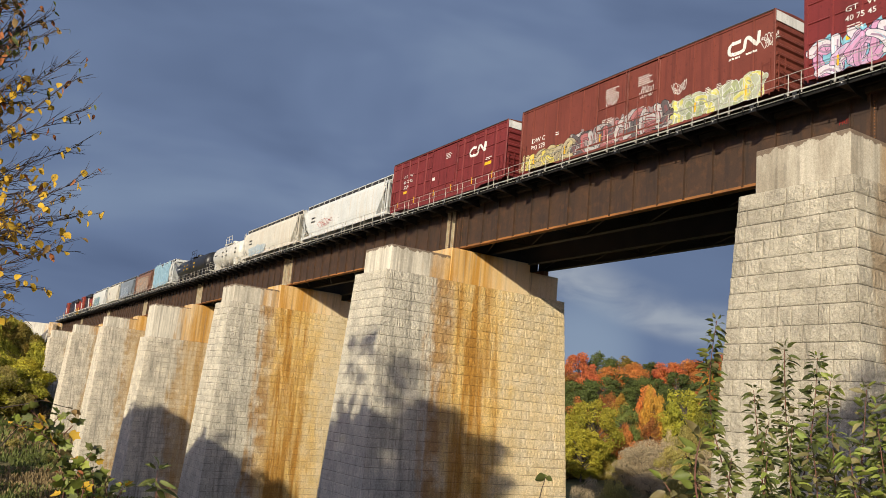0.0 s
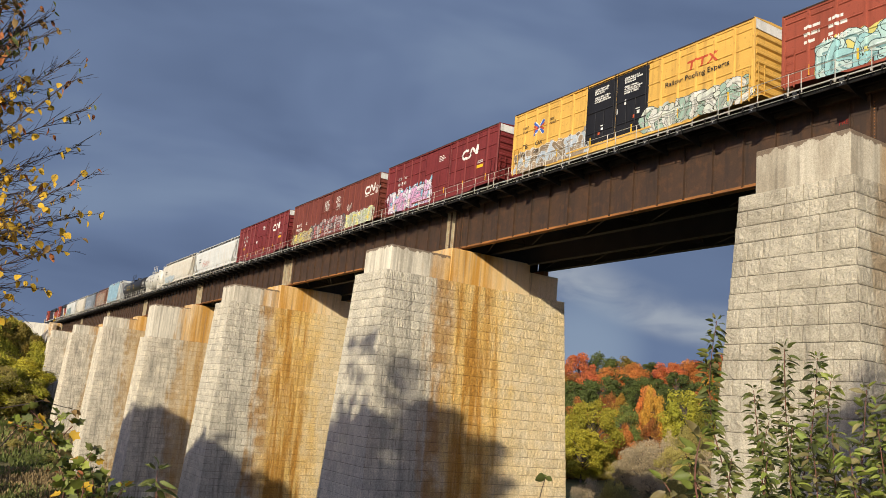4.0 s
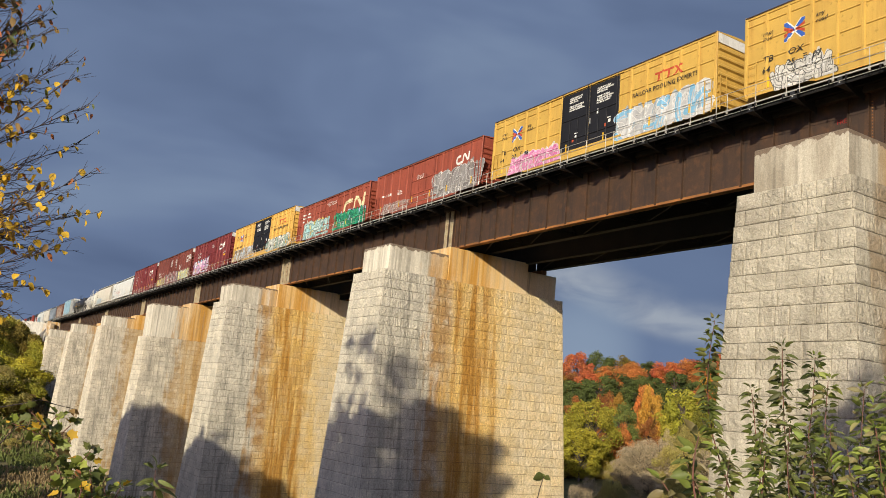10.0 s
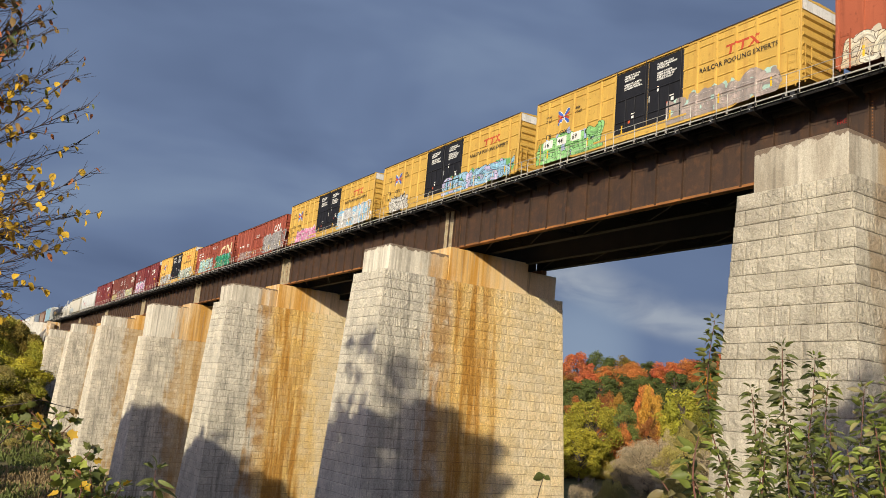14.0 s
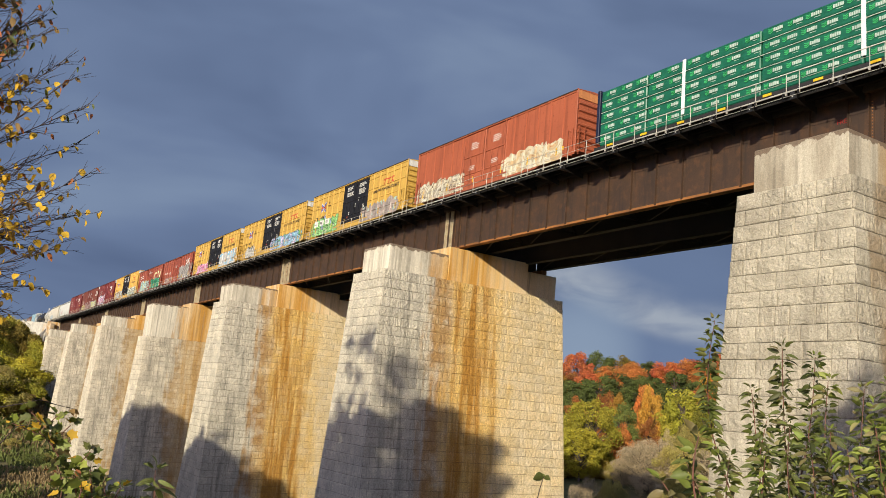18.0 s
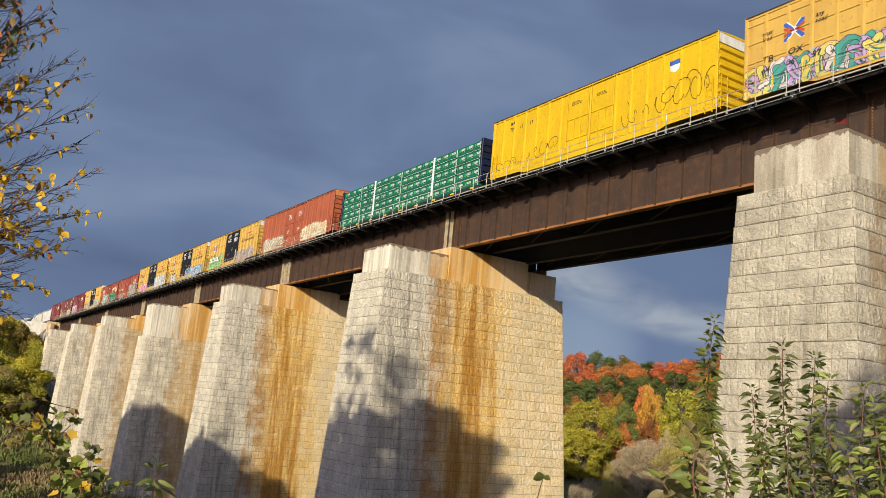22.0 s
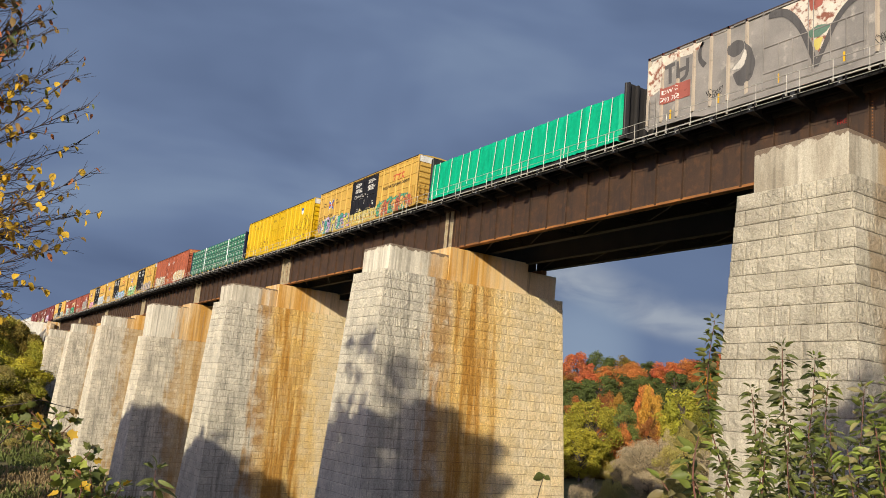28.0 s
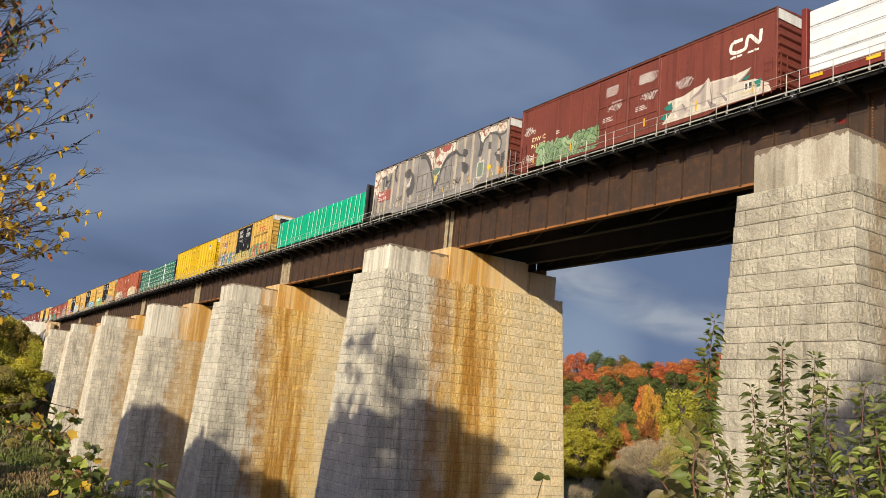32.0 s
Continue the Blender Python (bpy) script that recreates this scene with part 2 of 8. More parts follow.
STONE = masonry_material("pier_stone", (0.64, 0.58, 0.458), (0.50, 0.455, 0.362), (0.41, 0.190, 0.022), (0.77, 0.50, 0.125))
FADED_STONE = masonry_material("faded_pier_stone", (0.64, 0.57, 0.44), (0.48, 0.425, 0.33), (0.44, 0.27, 0.10), (0.56, 0.42, 0.23))
GRIMY_STONE = masonry_material("grimy_pier_stone", (0.55, 0.495, 0.385), (0.41, 0.365, 0.28), (0.31, 0.215, 0.115), (0.385, 0.305, 0.20), shift=2.6, contrast=(0.84, 1.12))
GRIMY_CONCRETE = masonry_material("grimy_pier_concrete", (0.53, 0.48, 0.38), (0.32, 0.275, 0.205), (0.40, 0.24, 0.08), (0.40, 0.31, 0.18), cap=True, shift=1.5)
CONCRETE = masonry_material("pier_concrete", (0.70, 0.64, 0.52), (0.46, 0.415, 0.325), (0.48, 0.235, 0.035), (0.70, 0.42, 0.11), cap=True)
PLAIN_CONCRETE = masonry_material("abutment_concrete", (0.60, 0.57, 0.50), (0.48, 0.45, 0.39), (0.50, 0.285, 0.075), (0.58, 0.50, 0.40))
MORTAR = masonry_material("mortar", (0.29, 0.255, 0.195), (0.19, 0.167, 0.13), (0.25, 0.115, 0.02), (0.42, 0.265, 0.085))
STEEL = mat("weathered_girder_steel", (0.060, 0.031, 0.016), (0.038, 0.022, 0.014), 0.7, 0.62, 0.0, 0.2, 14, world_space=True,
            spots=(2.2, 0.50, 0.78, (0.092, 0.042, 0.018)), grime=(0.024, 0.016, 0.012))
# girder steel again, with the shade under the deck put into its colour
SHADED_STEEL = mat("shaded_girder_steel", (0.026, 0.019, 0.015), (0.016, 0.013, 0.011), 0.7, 0.8, 0.0, 0.2, 14, world_space=True)
RUST = mat("rusty_flange_steel", (0.34, 0.135, 0.030), (0.16, 0.068, 0.024), 0.55, 0.8, 0.0, 0.25, 22, world_space=True)
PALE_STEEL = mat("pale_painted_steel", (0.42, 0.38, 0.27), (0.27, 0.20, 0.12), 1.6, 0.7, 0.0, 0.2, 20, world_space=True)
DARK_STEEL = mat("black_bracket_steel", (0.011, 0.011, 0.012), (0.017, 0.016, 0.016), 1.0, 0.75, 0.0, 0.1, world_space=True)
DARK_STEEL.node_tree.nodes["Principled BSDF"].inputs["Specular IOR Level"].default_value = 0.15
GALV = mat("galvanised_steel", (0.54, 0.52, 0.46), (0.34, 0.31, 0.26), 2.0, 0.5, 0.3, 0.08, world_space=True)
BOLT = mat("bright_bolt", (0.65, 0.65, 0.62), (0.5, 0.5, 0.5), 3.0, 0.35, 0.5, 0.0)
TIMBER = mat("creosoted_timber", (0.045, 0.035, 0.028), (0.075, 0.06, 0.048), 1.2, 0.9, bump=0.3, world_space=True, random_value=0.2)
RAIL = mat("rail_steel", (0.16, 0.10, 0.07), (0.10, 0.06, 0.045), 2.0, 0.45, 0.8, 0.1)
BALLAST = mat("ballast_stone", (0.22, 0.20, 0.18), (0.12, 0.11, 0.10), 6.0, 0.95, bump=0.6, fine=9, world_space=True)

# ---------------------------------------------------------------- mesh building


class Geo:
    """Collects vertices and faces for one mesh."""

    def __init__(self):
        self.v, self.f = [], []

    def add(self, verts, faces):
        n = len(self.v)
        self.v.extend(tuple(p) for p in verts)
        self.f.extend(tuple(n + i for i in q) for q in faces)
        return self

    def box(self, x0, x1, y0, y1, z0, z1, bev=0.0):
        if bev <= 0:
            c = [(x, y, z) for x in (x0, x1) for y in (y0, y1) for z in (z0, z1)]
            return self.add(c, [(0, 1, 3, 2), (4, 6, 7, 5), (0, 4, 5, 1), (2, 3, 7, 6), (0, 2, 6, 4), (1, 5, 7, 3)])
        b = min(bev, (x1 - x0) * 0.4, (y1 - y0) * 0.4, (z1 - z0) * 0.4)
        vs, idx = [], {}
        for i, x in enumerate((x0, x1)):
            for j, y in enumerate((y0, y1)):
                for k, z in enumerate((z0, z1)):
                    sx, sy, sz = (b if i == 0 else -b), (b if j == 0 else -b), (b if k == 0 else -b)
                    for a, p in enumerate(((x, y + sy, z + sz), (x + sx, y, z + sz), (x + sx, y + sy, z))):
                        idx[i, j, k, a] = len(vs)
                        vs.append(p)
        g = lambda i, j, k, a: idx[i, j, k, a]
        fs = []
        for s in (0, 1):
            q = [g(s, 0, 0, 0), g(s, 0, 1, 0), g(s, 1, 1, 0), g(s, 1, 0, 0)]
            fs.append(q if s == 0 else q[::-1])
            q = [g(0, s, 0, 1), g(1, s, 0, 1), g(1, s, 1, 1), g(0, s, 1, 1)]
            fs.append(q if s == 0 else q[::-1])
            q = [g(0, 0, s, 2), g(0, 1, s, 2), g(1, 1, s, 2), g(1, 0, s, 2)]
            fs.append(q if s == 0 else q[::-1])
        for i in (0, 1):
            for j in (0, 1):
                fs.append((g(i, j, 0, 0), g(i, j, 1, 0), g(i, j, 1, 1), g(i, j, 0, 1)))
                fs.append((g(i, 0, j, 0), g(i, 1, j, 0), g(i, 1, j, 2), g(i, 0, j, 2)))
                fs.append((g(0, i, j, 1), g(1, i, j, 1), g(1, i, j, 2), g(0, i, j, 2)))
        for i in (0, 1):
            for j in (0, 1):
                for k in (0, 1):
                    fs.append((g(i, j, k, 0), g(i, j, k, 1), g(i, j, k, 2)))
        return self.add(vs, fs)

    def prism(self, outline, axis, a, b):
        """A closed outline of pairs, drawn out along the axis from a to b."""
        n = len(outline)
        put = {"x": lambda p, t: (t, p[0], p[1]), "y": lambda p, t: (p[0], t, p[1]), "z": lambda p, t: (p[0], p[1], t)}[axis]
        vs = [put(p, a) for p in outline] + [put(p, b) for p in outline]
        fs = [tuple(range(n))[::-1], tuple(range(n, 2 * n))]
        fs += [(i, (i + 1) % n, n + (i + 1) % n, n + i) for i in range(n)]
        return self.add(vs, fs)

    def tube(self, pts, r0, r1=None, sides=6, caps=True):
        pts = [Vector(p) for p in pts]
        r1 = r0 if r1 is None else r1
        n = len(pts)
        vs, fs = [], []
        ref = Vector((0.31, 0.17, 0.93))
        for i, p in enumerate(pts):
            d = (pts[min(i + 1, n - 1)] - pts[max(i - 1, 0)]).normalized()
            a = d.cross(ref)
            a = a.normalized() if a.length > 1e-4 else d.orthogonal().normalized()
            c = d.cross(a)
            r = r0 + (r1 - r0) * i / max(1, n - 1)
            vs += [p + (a * math.cos(t) + c * math.sin(t)) * r for t in (2 * math.pi * k / sides for k in range(sides))]
        for i in range(n - 1):
            for k in range(sides):
                fs.append((i * sides + k, i * sides + (k + 1) % sides, (i + 1) * sides + (k + 1) % sides, (i + 1) * sides + k))
        if caps:
            fs.append(tuple(range(sides))[::-1])
            fs.append(tuple((n - 1) * sides + k for k in range(sides)))
        return self.add(vs, fs)

    def lathe(self, profile, axis="y", sides=20, centre=(0, 0, 0)):
        """profile: pairs of (along, radius)."""
        vs, fs = [], []
        cx, cy, cz = centre
        for a, r in profile:
            for k in range(sides):
                t = 2 * math.pi * k / sides
                u, w = r * math.cos(t), r * math.sin(t)
                vs.append({"y": (cx + u, cy + a, cz + w), "x": (cx + a, cy + u, cz + w), "z": (cx + u, cy + w, cz + a)}[axis])
        m = len(profile)
        for i in range(m - 1):
            for k in range(sides):
                fs.append((i * sides + k, i * sides + (k + 1) % sides, (i + 1) * sides + (k + 1) % sides, (i + 1) * sides + k))
        fs.append(tuple(range(sides))[::-1])
        fs.append(tuple((m - 1) * sides + k for k in range(sides)))
        return self.add(vs, fs)

    def mesh(self, name, material, smooth=False):
        me = bpy.data.meshes.new(name)
        me.from_pydata(self.v, [], self.f)
        me.materials.append(material)
        if smooth:
            me.polygons.foreach_set("use_smooth", [True] * len(me.polygons))
        me.update()
        return me


def recalc(me):
    bm = bmesh.new()
    bm.from_mesh(me)
    bmesh.ops.recalc_face_normals(bm, faces=bm.faces)
    bm.to_mesh(me)
    bm.free()
    return me


def part(name, geo, material, parent=None, label="", loc=None, smooth=False):
    """Links one mesh object under a thing or a part. geo: a Geo or a ready mesh."""
    me = geo.mesh(name, material, smooth) if isinstance(geo, Geo) else geo
    if isinstance(geo, Geo) and len(geo.f) < 4000:
        recalc(me)
    ob = new(name, me)
    if parent is not None:
        ob.parent = parent
    if loc is not None:
        ob.location = loc
    if label:
        ob["label"] = label
    return ob


def thing(name, label, category, group="", kind="", loc=(0, 0, 0)):
    ob = new(name)
    ob.location = loc
    ob.empty_display_size = 0.5
    return tagged(ob, label, category, group, kind)


# ---------------------------------------------------------------- ground
def smooth(a, b, x):
    t = min(1.0, max(0.0, (x - a) / (b - a)))
    return t * t * (3 - 2 * t)


def ground_z(x, y):
    """Valley floor under the bridge, a bank under the camera, a wooded slope behind and the far bank by the abutment."""
    floor = -15.0 + 0.5 * math.sin(x * 0.05) + 0.4 * math.sin(y * 0.07 + 1)
    near = 13.2 * (1 - smooth(3.0, 27.0, y + (0.25 if x > 0 else 3.0) * x)) + 3.0 * (1 - smooth(-60, 0, y + 0.4 * x))
    far = 9.5 * smooth(150, 212, y) + 15.0 * smooth(205, 268, y) + 8 * smooth(290, 600, y)
    hill = max(27.0 * smooth(85, 205, x) + 6 * smooth(205, 420, x), 6.5 * smooth(72, 104, x))
    bump = 0.25 * noise.noise((x * 0.15, y * 0.15, 3.3)) + 0.9 * noise.noise((x * 0.03, y * 0.03, 1.7))
    return min(max(floor + max(near, 0) , floor + far, floor + hill), 18.0) + bump * min(1.0, (abs(x) + abs(y)) / 30.0)


def build_ground():
    def axis(c, near, n):
        out = []
        for i in range(-n, n + 1):
            t = i / n
            out.append(c + near * t + (2600 - near) * t ** 7)
        return out
    xs, ys = axis(60, 170, 70), axis(110, 190, 80)
    vs = [(x, y, ground_z(x, y)) for y in ys for x in xs]
    w = len(xs)
    fs = [(j * w + i, j * w + i + 1, (j + 1) * w + i + 1, (j + 1) * w + i) for j in range(len(ys) - 1) for i in range(w - 1)]
    grass = mat("autumn_grass", (0.07, 0.085, 0.02), (0.17, 0.12, 0.045), 0.16, 0.95, bump=0.8, fine=2.5, world_space=True,
                spots=(0.5, 0.5, 0.75, (0.045, 0.065, 0.016)))
    g = Geo()
    g.v, g.f = vs, fs
    ob = new("ground", g.mesh("ground", grass, True))
    tagged(ob, "rough autumn grass and weeds covering the valley slopes", "ground", kind="structure")


build_ground()

# ---------------------------------------------------------------- the viaduct
SPAN, FIRST, THICK = 32.49, 19.77, 3.793       # spacing, far edge of the nearest pier cap, cap thickness along the bridge
NEAR_X, FAR_X = 25.34, 39.70                     # ends of the concrete caps
CAP_TOP, CAP_BOT, PED_X, PED_TOP = 10.74, 8.94, 30.03, 11.36
BATTER_X, BATTER_Y, LEDGE_X, LEDGE_Y = 0.0391, 0.0617, 0.41, 0.374
COURSE = 0.63
GIRDER_X, GIRDER_BOT, GIRDER_TOP = 31.38, 11.56, 14.55
RAIL_Z, TRACK_X = 14.95, 32.58

rs = random.Random(11)


def stone_meshes(material, edge_out, depth):
    """Quarry-faced blocks of unit size: a narrow dressed margin round a chipped, uneven face."""
    out = []
    for k in range(18):
        us = [0, 0.022] + [0.022 + 0.956 * (i + rs.uniform(-0.22, 0.22)) / 9 for i in range(1, 9)] + [0.978, 1]
        vs_ = [0, 0.05] + [0.05 + 0.90 * (i + rs.uniform(-0.2, 0.2)) / 5 for i in range(1, 5)] + [0.95, 1]
        nx, nz = len(us) - 1, len(vs_) - 1
        tilt_u, tilt_v, off = rs.uniform(-0.012, 0.012), rs.uniform(-0.008, 0.008), rs.uniform(0, 50)
        vs, fs = [], []
        for j in range(nz + 1):
            for i in range(nx + 1):
                u, v = us[i] - 0.5, vs_[j] - 0.5
                if i in (0, nx) or j in (0, nz):
                    y = -edge_out
                else:
                    chip = noise.noise((u * 5.0 + off, v * 2.6, k * 3.7)) * 0.6 + noise.noise((u * 15 + off, v * 7, k * 1.3)) * 0.7
                    rim = min(1.0, 0.3 + 7 * min(0.5 - abs(u), 0.5 * (0.5 - abs(v))))
                    y = -edge_out - 0.004 - rim * max(0.0, depth * (0.5 + 1.2 * chip) + tilt_u * u + tilt_v * v)
                    u += rs.uniform(-0.008, 0.008)
                    v += rs.uniform(-0.012, 0.012)
                vs.append((u, y, v))
        w = nx + 1
        for j in range(nz):
            for i in range(nx):
                a, b, c, d = j * w + i, j * w + i + 1, (j + 1) * w + i + 1, (j + 1) * w + i
                fs += [(a, b, c), (a, c, d)] if (i + j) % 2 else [(a, b, d), (b, c, d)]
        ring = [i for i in range(w)] + [j * w + nx for j in range(1, nz + 1)] + [nz * w + i for i in range(nx - 1, -1, -1)] + [j * w for j in range(nz - 1, 0, -1)]
        n = len(vs)
        for i in ring:
            vs.append((vs[i][0], 0.10, vs[i][2]))
        for a in range(len(ring)):
            b = (a + 1) % len(ring)
            fs.append((ring[b], ring[a], n + a, n + b))
        g = Geo()
        g.v, g.f = vs, fs
        out.append(recalc(g.mesh("stone", material)))
    return out


STONES, GRIMY_STONES = stone_meshes(STONE, 0.016, 0.036), stone_meshes(GRIMY_STONE, 0.020, 0.040)


def pier_half(z, bot):
    """Half thickness along the bridge and the two ends of the masonry at height z."""
    d = bot - z
    return THICK / 2 + LEDGE_Y + BATTER_Y * d, NEAR_X - LEDGE_X - BATTER_X * d, FAR_X + LEDGE_X + BATTER_X * d


def build_pier(idx, yc, base, bot, label, single, side_until=99.0, deepest=-99.0):
    """One pier: battered masonry with single stones, a concrete cap block and the pedestal under the girders."""
    pier = thing("bridge_pier", label, "bridge pier", "piers of the viaduct", loc=(0, yc, base))
    hb, xb0, xb1 = pier_half(base, bot)
    ht, xt0, xt1 = pier_half(bot, bot)
    r = 0.004
    core = Geo()
    core.add([(xb0 + r, -hb + r, 0), (xb1 - r, -hb + r, 0), (xb1 - r, hb - r, 0), (xb0 + r, hb - r, 0),
              (xt0 + r, -ht + r, bot - base), (xt1 - r, -ht + r, bot - base), (xt1 - r, ht - r, bot - base), (xt0 + r, ht - r, bot - base)],
             [(0, 1, 2, 3), (4, 5, 6, 7), (0, 1, 5, 4), (1, 2, 6, 5), (2, 3, 7, 6), (3, 0, 4, 7)])
    part("masonry_core", core, MORTAR, pier)
    cap = Geo().box(NEAR_X, PED_X + 0.02, -THICK / 2, THICK / 2, bot - base, CAP_TOP - base, 0.04)
    part("cap_block", cap, GRIMY_CONCRETE if idx == 0 else CONCRETE, pier, "streaked pale concrete cap block")
    ped = Geo().box(PED_X + 0.03, 37.0, -THICK / 2 - 0.02, THICK / 2 + 0.02, bot - base, PED_TOP - base, 0.05)
    part("pedestal", ped, CONCRETE, pier, "rust-stained concrete pedestal under the girders")
    end = Geo().box(37.0, FAR_X, -THICK / 2, THICK / 2, bot - base, CAP_TOP - base, 0.04)
    part("cap_block", end, CONCRETE, pier, "pale concrete cap block")
    # stones, course by course
    joined, made = Geo(), 0
    z = bot
    row = 0
    r2 = random.Random(100 + idx)
    while z > max(base, deepest) + 0.3:
        h = COURSE * r2.choice((0.92, 1.0, 1.0, 1.08))
        zc = z - h / 2
        half, x0, x1 = pier_half(zc, bot)
        faces = [("near", 2 * half)]
        faces.append(("side", x1 - x0))
        for face, length in faces:
            u = -0.0
            first = True
            while u < length - 0.01:
                w = r2.choice((r2.uniform(0.38, 0.7), r2.uniform(0.6, 1.15), r2.uniform(0.9, 1.6)))
                if first and row % 2:
                    w = r2.uniform(0.45, 0.8)
                first = False
                if length - u - w < 0.36:
                    w = length - u
                c = u + w / 2
                u += w
                if face == "near":
                    loc = Vector((x0, half - c, zc - base))
                    rot = Euler((-math.atan(BATTER_X), 0, -math.pi / 2)).to_matrix()
                    keep = True
                else:
                    loc = Vector((x0 + c, -half, zc - base))
                    rot = Euler((-math.atan(BATTER_Y), 0, 0)).to_matrix()
                    keep = c < side_until
                if not keep:
                    continue
                me = r2.choice(GRIMY_STONES if idx == 0 else STONES)
                sx, sz = w - 0.016 - r2.uniform(0, 0.02), h - 0.014 - r2.uniform(0, 0.024)
                flip = r2.choice((1, -1))
                if made < single:
                    ob = new("stone", me)
                    ob.parent = pier
                    ob.matrix_basis = Matrix.LocRotScale(loc, rot.to_quaternion(), (sx, 1, sz))
                    made += 1
                else:
                    m = Matrix.LocRotScale(loc, rot.to_quaternion(), (sx * flip, 1, sz))
                    joined.add([m @ v.co for v in me.vertices], [tuple(p.vertices)[::flip] for p in me.polygons])
        z -= h
        row += 1
    if joined.f:
        tagged(part("stonework", joined, GRIMY_STONE if idx == 0 else FADED_STONE if idx > 2 else STONE, pier), kind="stuff")
    return pier


def pier_y(k):
    return FIRST + k * SPAN - THICK / 2


def build_girder(y0, y1, x, bottom, top, face, detail, label):
    """A plate girder of one span. face: -1 where its stiffeners show towards the camera's bank."""
    L = y1 - y0 - 0.12
    g = thing("plate_girder", label, "girder", "girders of the viaduct", loc=(x, (y0 + y1) / 2, bottom))
    h = top - bottom
    # girders without detail take the darker colour that holds the deck's shade
    steel = STEEL if detail else SHADED_STEEL
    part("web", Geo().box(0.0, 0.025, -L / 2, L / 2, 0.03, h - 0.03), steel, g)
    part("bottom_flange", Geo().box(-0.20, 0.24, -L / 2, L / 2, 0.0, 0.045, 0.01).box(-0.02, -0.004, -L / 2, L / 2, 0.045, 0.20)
         .box(-0.17, -0.004, -L / 2, L / 2, 0.045, 0.065), RUST if detail else SHADED_STEEL, g, "bottom flange with orange rust" if detail else "")
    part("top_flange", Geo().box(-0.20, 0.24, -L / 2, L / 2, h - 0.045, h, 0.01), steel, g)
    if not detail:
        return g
    n = max(6, round(L / 1.755))
    stiff = Geo().prism([(-0.002, 0.07), (-0.15, 0.07), (-0.17, 0.10), (-0.15, 0.24), (-0.15, h - 0.05), (-0.002, h - 0.05)], "y", -0.012, 0.012).box(-0.02, -0.002, -0.10, 0.012, 0.20, h - 0.05)
    for i in range(int((h - 0.4) / 0.15)):
        stiff.lathe([(-0.035, 0.006), (-0.028, 0.016), (-0.02, 0.018)], "x", 5, (0.0, -0.06, 0.28 + 0.15 * i))
    stiff = stiff.mesh("stiffener", STEEL)
    recalc(stiff)
    pale = Geo().box(-0.17, -0.002, -0.015, 0.015, 0.05, h - 0.05).box(-0.03, -0.002, -0.15, 0.15, 0.05, h - 0.05).mesh("bearing_stiffener", PALE_STEEL if y0 > 30 else STEEL)
    recalc(pale)
    for i in range(1, n):
        part("stiffener", stiff, None, g, loc=(0, -L / 2 + L * i / n, 0))
    for y in (-L / 2 + 0.17, -L / 2 + 0.85, L / 2 - 0.17, L / 2 - 0.85):
        part("bearing_stiffener", pale, None, g, "pale riveted stiffener over the bearing" if y0 > 30 else "dark riveted stiffener over the bearing", loc=(0, y, 0))
    riv = Geo()
    if detail > 1:
        for i in range(int(L / 0.17)):
            y = -L / 2 + 0.08 + 0.17 * i
            riv.lathe([(-0.022, 0.006), (-0.014, 0.017), (0, 0.02)], "x", 6, (-0.02, y, 0.13))
        for e in (-1, 1):
            for i in range(18):
                for dy in (-0.08, 0.08, -0.76, -0.60):
                    riv.lathe([(-0.02, 0.008), (-0.012, 0.026), (0, 0.03)], "x", 6, (-0.03, e * (L / 2 - 0.17 + dy), 0.2 + i * 0.14))
        tagged(part("rivets", riv, RUST, g), kind="stuff")
    return g


def build_bearing(x, y, z, h):
    b = thing("bridge_bearing", "rusty steel bridge bearing on a concrete pedestal", "bearing", "bearings on the piers", loc=(x, y, z))
    part("base_plate", Geo().box(-0.35, 0.40, -1.2, 1.2, 0.0, min(0.06, h), 0.01), RUST, b)
    if h < 0.1:
        return
    part("shoe", Geo().box(-0.22, 0.26, -1.0, 1.0, 0.06, h, 0.02), RUST, b)


def build_cross_frame(y, x0, x1, z0, z1):
    c = thing("cross_frame", "dark steel angle bracing between the girders", "bracing", "cross frames under the deck", loc=(0, y, z0))
    a, b, h = x0 + 0.08, x1 - 0.05, z1 - z0
    # bracing in the same colour, darkened for the shade between the girders
    for p, q2 in (((a, 0, 0.35), (b, 0, h - 0.35)), ((a, 0.06, h - 0.35), (b, 0.06, 0.35))):
        part("diagonal", Geo().tube([p, q2], 0.055, sides=4), SHADED_STEEL, c)
    part("bottom_strut", Geo().tube([(a, 0.0, 0.2), (b, 0.0, 0.2)], 0.06, sides=4), SHADED_STEEL, c)
    part("lateral", Geo().tube([(a, 0.2, 0.14), (b, 4.6, 0.14)], 0.05, sides=4), SHADED_STEEL, c)
    part("gusset", Geo().box(a - 0.02, a + 0.42, -0.2, 0.3, 0.10, 0.12), PALE_STEEL, c)


WALK_X = 29.50     # outer edge of the walkway
PITCH_Y = 2.17     # spacing of the brackets


